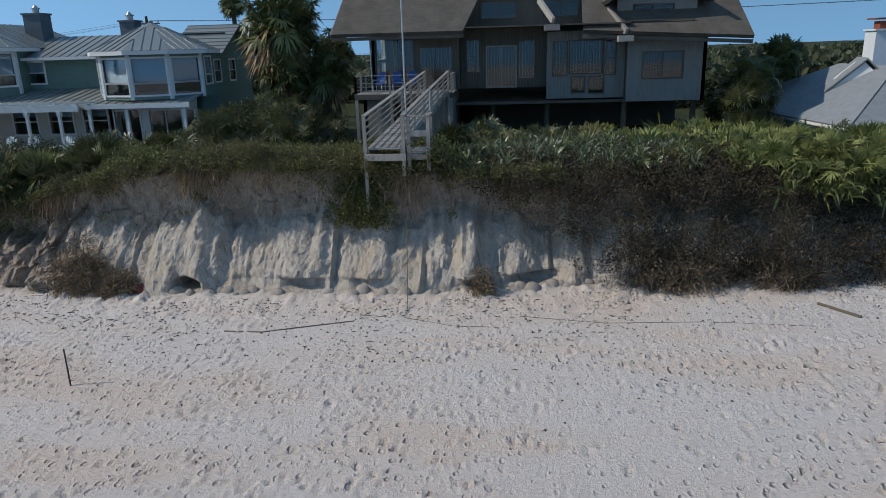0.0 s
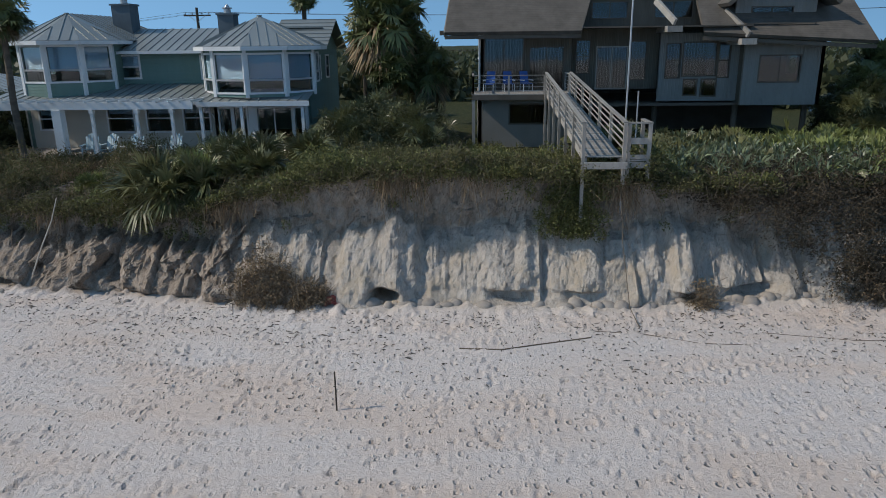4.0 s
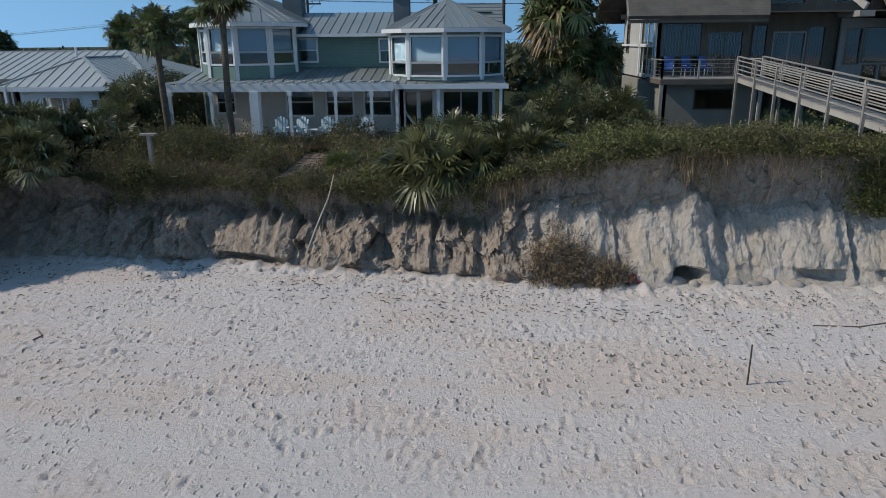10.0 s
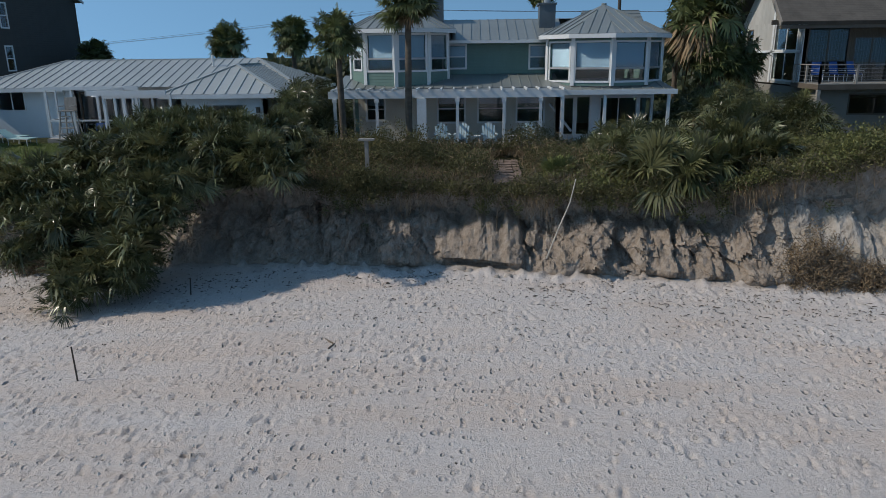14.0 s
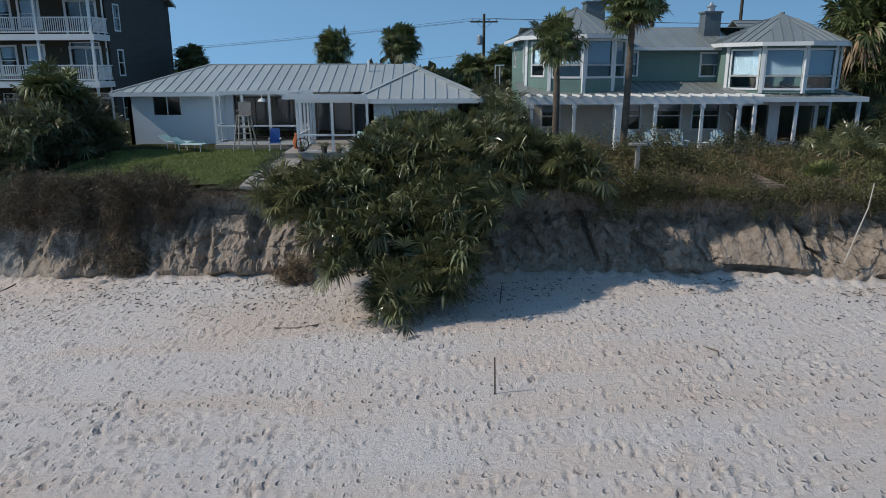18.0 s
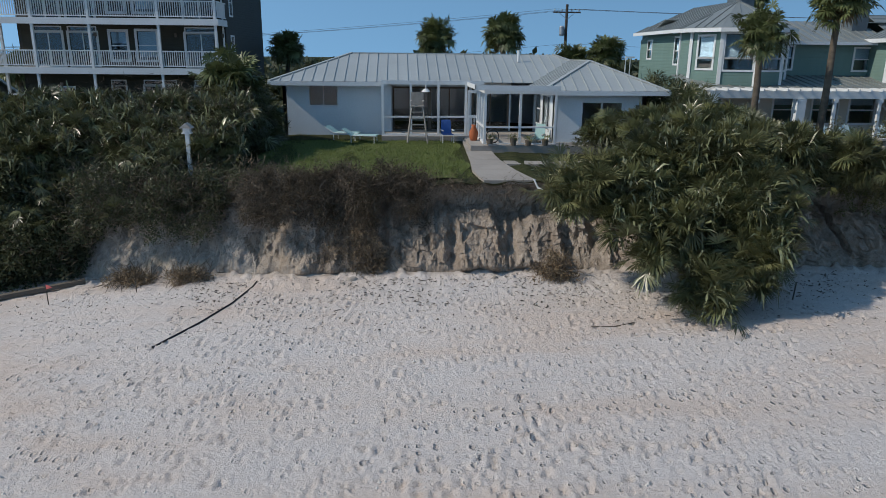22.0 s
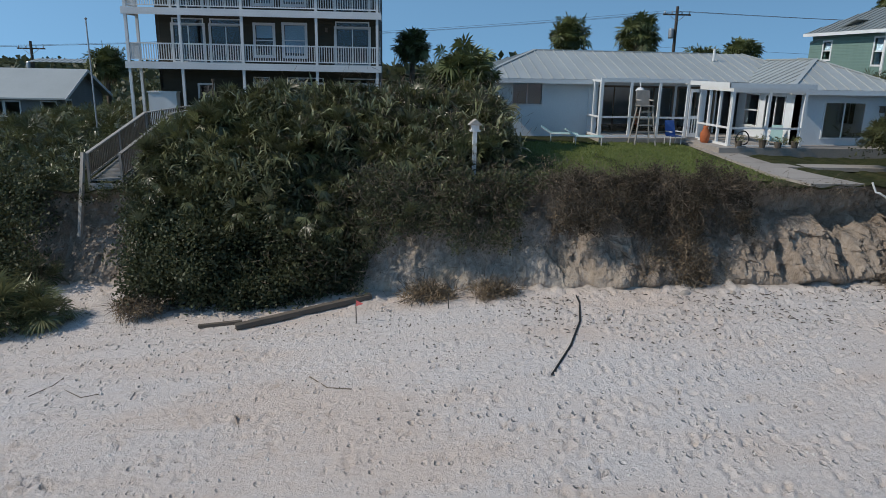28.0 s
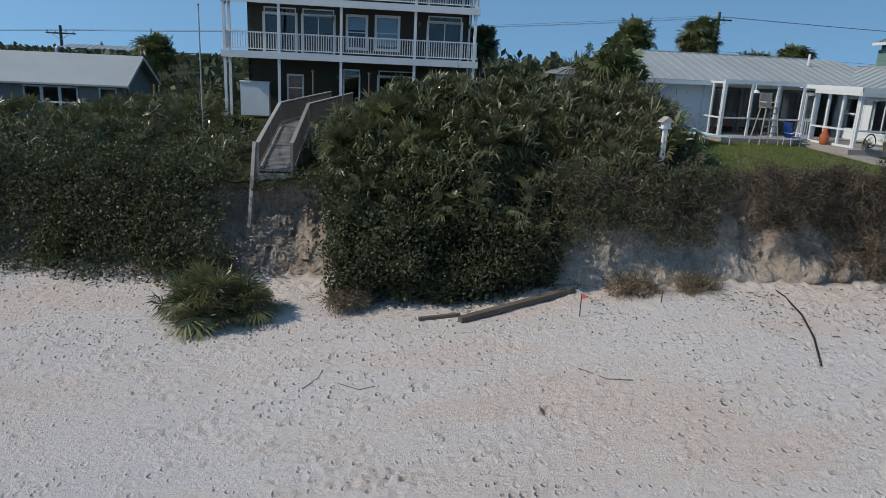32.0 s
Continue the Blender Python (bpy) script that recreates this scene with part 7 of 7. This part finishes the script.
tagged(part("marker_flag", Shape().add([(-52.74, 24.49, sand(-52.7, 24.5) + 0.58), (-52.52, 24.45, sand(-52.7, 24.5) + 0.66), (-52.74, 24.49, sand(-52.7, 24.5) + 0.76)], [(0, 1, 2)]).prism([(-52.74, 24.48, sand(-52.7, 24.5) + 0.58), (-52.52, 24.44, sand(-52.7, 24.5) + 0.66), (-52.74, 24.48, sand(-52.7, 24.5) + 0.76)], (0, 0.004, 0)), PINK), "small pink ribbon on a marker stake", "ribbon")


def lying(name, pts, r, mat, label, category, group="", lift=0.6):
    P = [(x, y, sand(x, y) + r * lift) for x, y in pts]
    return tagged(part(name, Shape().tube(P, r, 7), mat), label, category, group)


WHITEWOOD = worn("bleached_driftwood", (0.5, 0.45, 0.38), 0.9, 0.7, 4, 0.4)
BLACK = worn("black_pipe", (0.025, 0.025, 0.025), 0.6)
lying("pipe", [(-45.7, 25.6), (-45.8, 24.6), (-46.2, 23.2), (-46.9, 21.7), (-47.8, 20.2)], 0.03, BLACK, "black flexible pipe lying across the sand", "pipe")
lying("branch", [(-0.4, 18.3), (0.8, 18.2), (2.0, 18.55), (3.45, 18.95)], 0.02, TWIG, "long thin branch lying on the sand", "branch", "driftwood")
lying("branch", [(-35.0, 20.0), (-34.3, 19.95), (-33.6, 20.2)], 0.018, TWIG, "short branch lying on the sand", "branch", "driftwood")
lying("branch", [(-53.9, 21.4), (-53.4, 20.7), (-52.8, 20.5)], 0.016, TWIG, "forked twig lying on the sand", "branch", "driftwood")
lying("branch", [(-60.2, 21.9), (-59.6, 21.4), (-59.2, 21.5)], 0.012, TWIG, "small twig lying on the sand", "branch", "driftwood")
lying("branch", [(-61.0, 21.7), (-60.6, 22.2), (-60.5, 22.6)], 0.012, TWIG, "small twig lying on the sand", "branch", "driftwood")
lying("branch", [(17.6, 20.2), (18.4, 19.2)], 0.05, TWIG, "broken dark branch at the dune foot", "branch", "driftwood")
lying("branch", [(8.5, 19.3), (11, 18.8), (14, 18.9), (17, 18.6)], 0.01, TWIG, "long dry vine lying on the sand", "branch", "driftwood")
lying("branch", [(3.5, 19.4), (5.0, 19.2), (6.5, 18.6), (8.0, 18.5)], 0.01, TWIG, "long dry vine lying on the sand", "branch", "driftwood")
lying("branch", [(-22.7, 18.0), (-22.4, 17.7), (-22.5, 17.4)], 0.025, TWIG, "small clump of driftwood on the sand", "branch", "driftwood")
tagged(part("timber_post", Shape().beam((-56.4, 24.9, sand(-56.4, 24.9) + 0.1), (-52.3, 26.4, sand(-52.3, 26.4) + 0.12), 0.22, 0.16), DARKTRIM), "grey timber beam lying at the thicket foot", "beam")
tagged(part("timber_post", Shape().beam((-57.6, 25.3, sand(-57.6, 25.3) + 0.05), (-56.3, 25.4, sand(-56.3, 25.4) + 0.05), 0.14, 0.1), DARKTRIM), "short dark plank lying at the thicket foot", "beam")
tagged(part("leaning_pole", Shape().tube([(-15.9, 23.1, 1.2), (-15.5, 23.3, 2.2), (-15.1, 23.5, 3.1), (-14.9, 23.7, 3.9)], [0.03, 0.028, 0.024, 0.018], 7), WHITEWOOD), "pale bent pole leaning against the dune cut", "pole")


def garden_post(x, y, h, label, box=False):
    z = land(x, y) - 0.15
    T = thing("garden_post", pose(x, y, z), label, "post")
    part("shaft", Shape().box(-0.07, 0.07, -0.07, 0.07, 0, h), WHITE if box else PLANK, T)
    if box:
        part("birdhouse", Shape().box(-0.17, 0.17, -0.15, 0.15, h, h + 0.05), WHITE, T)
        part("roof", Shape().prism([(-0.24, -0.2, h + 0.22), (0.24, -0.2, h + 0.22), (0, -0.2, h + 0.42)], (0, 0.4, 0)), PLANK, T)
        part("box", Shape().box(-0.13, 0.13, -0.12, 0.12, h + 0.05, h + 0.22), WHITE, T)
    else:
        part("cap", Shape().box(-0.3, 0.3, -0.16, 0.16, h, h + 0.07), PLANK, T)


garden_post(-48.7, 28.4, 1.75, "white post carrying a small bird box", True)
garden_post(-22.5, 26.0, 1.75, "weathered short post on the dune edge")

# garden of the low house
LAWN = worn("mown_grass", (0.11, 0.135, 0.035), 0.95, 0.7, 6, 0.8)


def lawn():
    s = Shape()
    xs = np.linspace(-46.6, -37.9, 26)
    ys = np.linspace(0, 1, 18)
    vs, fs = [], []
    for x in xs:
        for t in ys:
            y = foot_y(x) + 2.0 + t * (36.4 - foot_y(x) - 2.0)
            vs.append((x + 0.3 * math.sin(y * 1.3), y, max(land(x, y), 3.3) + 0.04 + 0.02 * math.sin(x * 3 + y * 2)))
    n = len(ys)
    for i in range(len(xs) - 1):
        for k in range(n - 1):
            fs.append((i * n + k, (i + 1) * n + k, (i + 1) * n + k + 1, i * n + k + 1))
    tagged(part("lawn", s.add(vs, fs), LAWN, smooth=True), "small mown lawn ending at the dune cut", "lawn", kind="structure")
    r = np.random.default_rng(5)
    xy = scatter(26000, -46.5, -37.8, 26.8, 36.4, r)
    xy = xy[[y > foot_y(x) + 2.0 for x, y in xy]]
    P = np.array([(x, y, max(land(x, y), 3.3) + 0.04) for x, y in xy])
    stuff("lawn_grass", leaf_quads(P, unit(r.normal(size=P.shape) * 0.5 + [0, 0, 1]), 0.1, 0.008, r), GRASS, "short green lawn blades", "grass")


lawn()
PATH_L, PATH_R = [(26.3, -37.5), (28.5, -37.7), (31, -37.55), (36.8, -37.4)], [(26.3, -35.5), (29, -36.0), (31.5, -36.3), (36.8, -36.35)]
for k in range(9):
    y0, y1 = 26.35 + k * 1.16, 26.35 + (k + 1) * 1.16 - 0.025
    z0, z1 = max(land(-37, y0), 3.3) + 0.11, max(land(-37, y1), 3.3) + 0.11
    ob = part("paving_slab", Shape().prism([(lerp(PATH_L, y0), y0, z0), (lerp(PATH_R, y0), y0, z0), (lerp(PATH_R, y1), y1, z1), (lerp(PATH_L, y1), y1, z1)], (0, 0, -0.15)), CONCRETE)
    tagged(ob, "pale concrete garden path slab", "paving", "path slabs")
for k in range(3):
    x0, x1 = -36.1 + k * 1.45, -36.1 + (k + 1) * 1.45 - 0.025
    z = max(land(-35, 30), 3.3) + 0.11
    ob = part("paving_slab", Shape().prism([(x0, 30.0 - 0.12 * k, z), (x1, 29.88 - 0.12 * k, z), (x1, 30.88 - 0.12 * k, z), (x0, 31.0 - 0.12 * k, z)], (0, 0, -0.15)), CONCRETE)
    tagged(ob, "pale concrete garden path slab", "paving", "path slabs")


def beach_chair(x, y, rz, fabric, label):
    z = max(land(x, y), 3.3) + 0.04
    T = thing("garden_chair", pose(x, y, z, 0, 0, rz), label, "chair", "garden chairs")
    for sx in (-0.28, 0.28):
        for sy in (-0.25, 0.25):
            part("leg", Shape().tube([(sx, sy, 0), (sx, sy * 0.9, 0.42)], 0.018, 6), WHITE, T)
        part("armrest", Shape().box(sx - 0.03, sx + 0.03, -0.3, 0.25, 0.6, 0.64), WHITE, T)
    part("seat", Shape().box(-0.26, 0.26, -0.25, 0.25, 0.4, 0.44), fabric, T)
    part("backrest", Shape().prism([(-0.26, 0.24, 0.44), (0.26, 0.24, 0.44), (0.24, 0.45, 1.1), (-0.24, 0.45, 1.1)], (0, 0.03, 0)), fabric, T)
    return T


BLUE = worn("blue_canvas", (0.05, 0.12, 0.35), 0.8, 0.8, 3, 0.2)
MINT = worn("mint_canvas", (0.35, 0.52, 0.50), 0.8, 0.85, 3, 0.2)
beach_chair(-38.2, 35.9, 8, BLUE, "blue canvas garden chair on the lawn's edge")
beach_chair(-33.9, 34.6, -30, MINT, "pale garden chair inside the screened porch")
for x, rz in ((2.0, 10), (0.9, -15), (3.0, 20)):
    c = beach_chair(0, 0, 0, BLUE, "bright blue deck chair on the timber deck")
    c.matrix_world = pose(x, 40.6, 6.37, 0, 0, rz)


def lounger(x, y, rz):
    z = max(land(x, y), 3.3) + 0.04
    T = thing("sun_lounger", pose(x, y, z, 0, 0, rz) @ Matrix.Scale(1.05, 4), "white-framed sun lounger with mint green canvas", "lounger", "sun loungers")
    for sx in (-0.32, 0.32):
        part("side_rail", Shape().tube([(sx, -0.9, 0.35), (sx, 0.3, 0.35), (sx, 0.75, 0.62)], 0.022, 6), WHITE, T)
        for sy in (-0.8, 0.3):
            part("leg", Shape().tube([(sx, sy, 0), (sx, sy, 0.35)], 0.02, 6), WHITE, T)
    part("bed", Shape().box(-0.3, 0.3, -0.88, 0.3, 0.34, 0.38), MINT, T)
    part("backrest", Shape().prism([(-0.3, 0.3, 0.36), (0.3, 0.3, 0.36), (0.3, 0.75, 0.63), (-0.3, 0.75, 0.63)], (0, -0.02, 0.03)), MINT, T)


lounger(-43.5, 36.7, 75)
lounger(-42.6, 35.8, 80)


def lifeguard_chair(x, y):
    z = max(land(x, y), 3.3) + 0.04
    T = thing("lookout_chair", pose(x, y, z), "tall grey wooden lookout chair on four splayed legs", "chair")
    for sx in (-1, 1):
        for sy in (-1, 1):
            part("leg", Shape().beam((sx * 0.5, sy * 0.42, 0), (sx * 0.27, sy * 0.22, 1.75), 0.06, 0.06), PLANK, T)
        part("armrest", Shape().box(sx * 0.3 - 0.04, sx * 0.3 + 0.04, -0.25, 0.25, 2.0, 2.05), PLANK, T)
    for k in range(5):
        w = 0.5 - 0.046 * (k + 1)
        part("rung", Shape().box(-w, w, -0.42 + k * 0.035, -0.36 + k * 0.035, 0.28 + k * 0.3, 0.34 + k * 0.3), PLANK, T)
    part("seat", Shape().box(-0.34, 0.34, -0.3, 0.3, 1.75, 1.8), PLANK, T)
    part("backrest", Shape().prism([(-0.32, 0.28, 1.8), (0.32, 0.28, 1.8), (0.32, 0.36, 2.45), (-0.32, 0.36, 2.45)], (0, 0.04, 0)), PLANK, T)


lifeguard_chair(-39.7, 35.9)


def adirondack(x, y, rz, mat, label):
    T = thing("porch_chair", pose(x, y, 3.62, 0, 0, rz), label, "chair", "porch chairs")
    for sx in (-0.3, 0.3):
        part("front_leg", Shape().box(sx - 0.04, sx + 0.04, -0.4, -0.3, 0, 0.55), mat, T)
        part("armrest", Shape().box(sx * 1.15 - 0.07, sx * 1.15 + 0.07, -0.45, 0.3, 0.55, 0.58), mat, T)
        part("back_leg", Shape().beam((sx, -0.35, 0.32), (sx, 0.5, 0.03), 0.04, 0.1), mat, T)
    part("seat", Shape().prism([(-0.28, -0.38, 0.36), (0.28, -0.38, 0.36), (0.28, 0.15, 0.24), (-0.28, 0.15, 0.24)], (0, 0, 0.03)), mat, T)
    for k in range(5):
        h = (0.95, 1.05, 1.1, 1.05, 0.95)[k]
        a = -0.24 + k * 0.12
        part("slat", Shape().prism([(a - 0.05, 0.15, 0.25), (a + 0.05, 0.15, 0.25), (a * 1.15 + 0.055, 0.45, h), (a * 1.15 - 0.055, 0.45, h)], (0, 0.02, 0)), mat, T)


PALEBLUE = worn("pale_blue_paint", (0.50, 0.62, 0.66), 0.6, 0.85)
for x, rz in ((-20.0, 10), (-19.0, -8), (-17.6, 4), (-15.6, -6)):
    adirondack(x, 35.4, rz, PALEBLUE, "pale blue slatted chair on the porch")
for x in (-18.3, -16.4):
    T = thing("side_table", pose(x, 35.3, 3.62), "small white porch table", "table", "porch tables")
    part("top", Shape().box(-0.25, 0.25, -0.25, 0.25, 0.45, 0.49), WHITE, T)
    for sx in (-0.2, 0.2):
        for sy in (-0.2, 0.2):
            part("leg", Shape().box(sx - 0.025, sx + 0.025, sy - 0.025, sy + 0.025, 0, 0.45), WHITE, T)

# small things at the screened porch
ORANGE = worn("terracotta_orange", (0.45, 0.13, 0.05), 0.7)
T = thing("planter", pose(-36.95, 35.3, 3.86), "orange terracotta urn beside the porch", "urn")
part("body", Shape().tube([(0, 0, 0), (0, 0, 0.15), (0, 0, 0.45), (0, 0, 0.7), (0, 0, 0.8)], [0.14, 0.2, 0.22, 0.1, 0.13], 12), ORANGE, T, smooth=True)
for i, (x, y, h) in enumerate([(-36.4, 33.3, 0.3), (-35.3, 33.3, 0.35), (-34.6, 33.25, 0.25), (-33.8, 33.3, 0.28)]):
    T = thing("flower_pot", pose(x, y, 3.9), "dark flower pot with a small plant", "pot", "flower pots")
    part("pot", Shape().tube([(0, 0, 0), (0, 0, h)], [0.12, 0.17], 10), DARKTRIM, T)
    q = palmetto_quads([(0, 0, h, 0.35)], np.random.default_rng(i), 10, 0.5, 0.5)
    part("plant", quads_mesh("plant", q, VINELEAF), VINELEAF, T)
T = thing("hose_reel", pose(-36.3, 33.2, 3.9), "coiled dark garden hose on a reel", "hose")
part("coil", Shape().tube([(0.3 * math.cos(k * 0.5), 0.04 * math.sin(k), 0.42 + 0.3 * math.sin(k * 0.5)) for k in range(26)], 0.025, 6), BLACK, T)
part("stand", Shape().box(-0.2, 0.2, -0.03, 0.03, 0, 0.08), METAL, T)

# broken brick steps below the bay house
BRICK = worn("old_paver", (0.29, 0.21, 0.165), 0.9, 0.7, 4, 0.5, vary=0.3)
path = thing("garden_steps", pose(-17.0, 27, 3.3), "broken brick garden steps at the dune edge", "steps", kind="structure")
rs = random.Random(4)
for k in range(9):
    for i in range(4):
        x, y = -17.5 + i * 0.3 + rs.uniform(-0.03, 0.03), 26.2 + k * 0.6
        ob = place(part("brick", Shape().box(-0.14, 0.14, -0.26, 0.26, -0.06, 0.04), BRICK, path), pose(x, y, land(x, y) + 0.05, rs.uniform(-4, 4), rs.uniform(-4, 4), rs.uniform(-5, 5)))


# washed-up bits at the foot and on the lip
RED = worn("faded_red_cloth", (0.28, 0.07, 0.06), 0.9, 0.6, 5, 0.5)
s = Shape()
rs = random.Random(9)
n = 7
vs = [(-4.95 + i * 0.09, foot_y(-4.7) - 0.25 + k * 0.06, sand(-4.7, foot_y(-4.7)) + 0.06 + 0.16 * rs.random() * math.sin(math.pi * (i + 0.5) / n) + 0.03 * k) for i in range(n) for k in range(n)]
fs = [(i * n + k, (i + 1) * n + k, (i + 1) * n + k + 1, i * n + k + 1) for i in range(n - 1) for k in range(n - 1)]
tagged(part("rag", s.add(vs, fs), RED), "crumpled faded red cloth half buried at the dune foot", "cloth")
tagged(part("drain_pipe", Shape().tube([(-35.75, 25.75, 3.62), (-35.6, 25.7, 3.3), (-35.5, 25.65, 3.28), (-34.6, 25.5, 2.75)], 0.035, 8), WHITE), "broken white plastic pipe sticking out of the dune lip", "pipe")
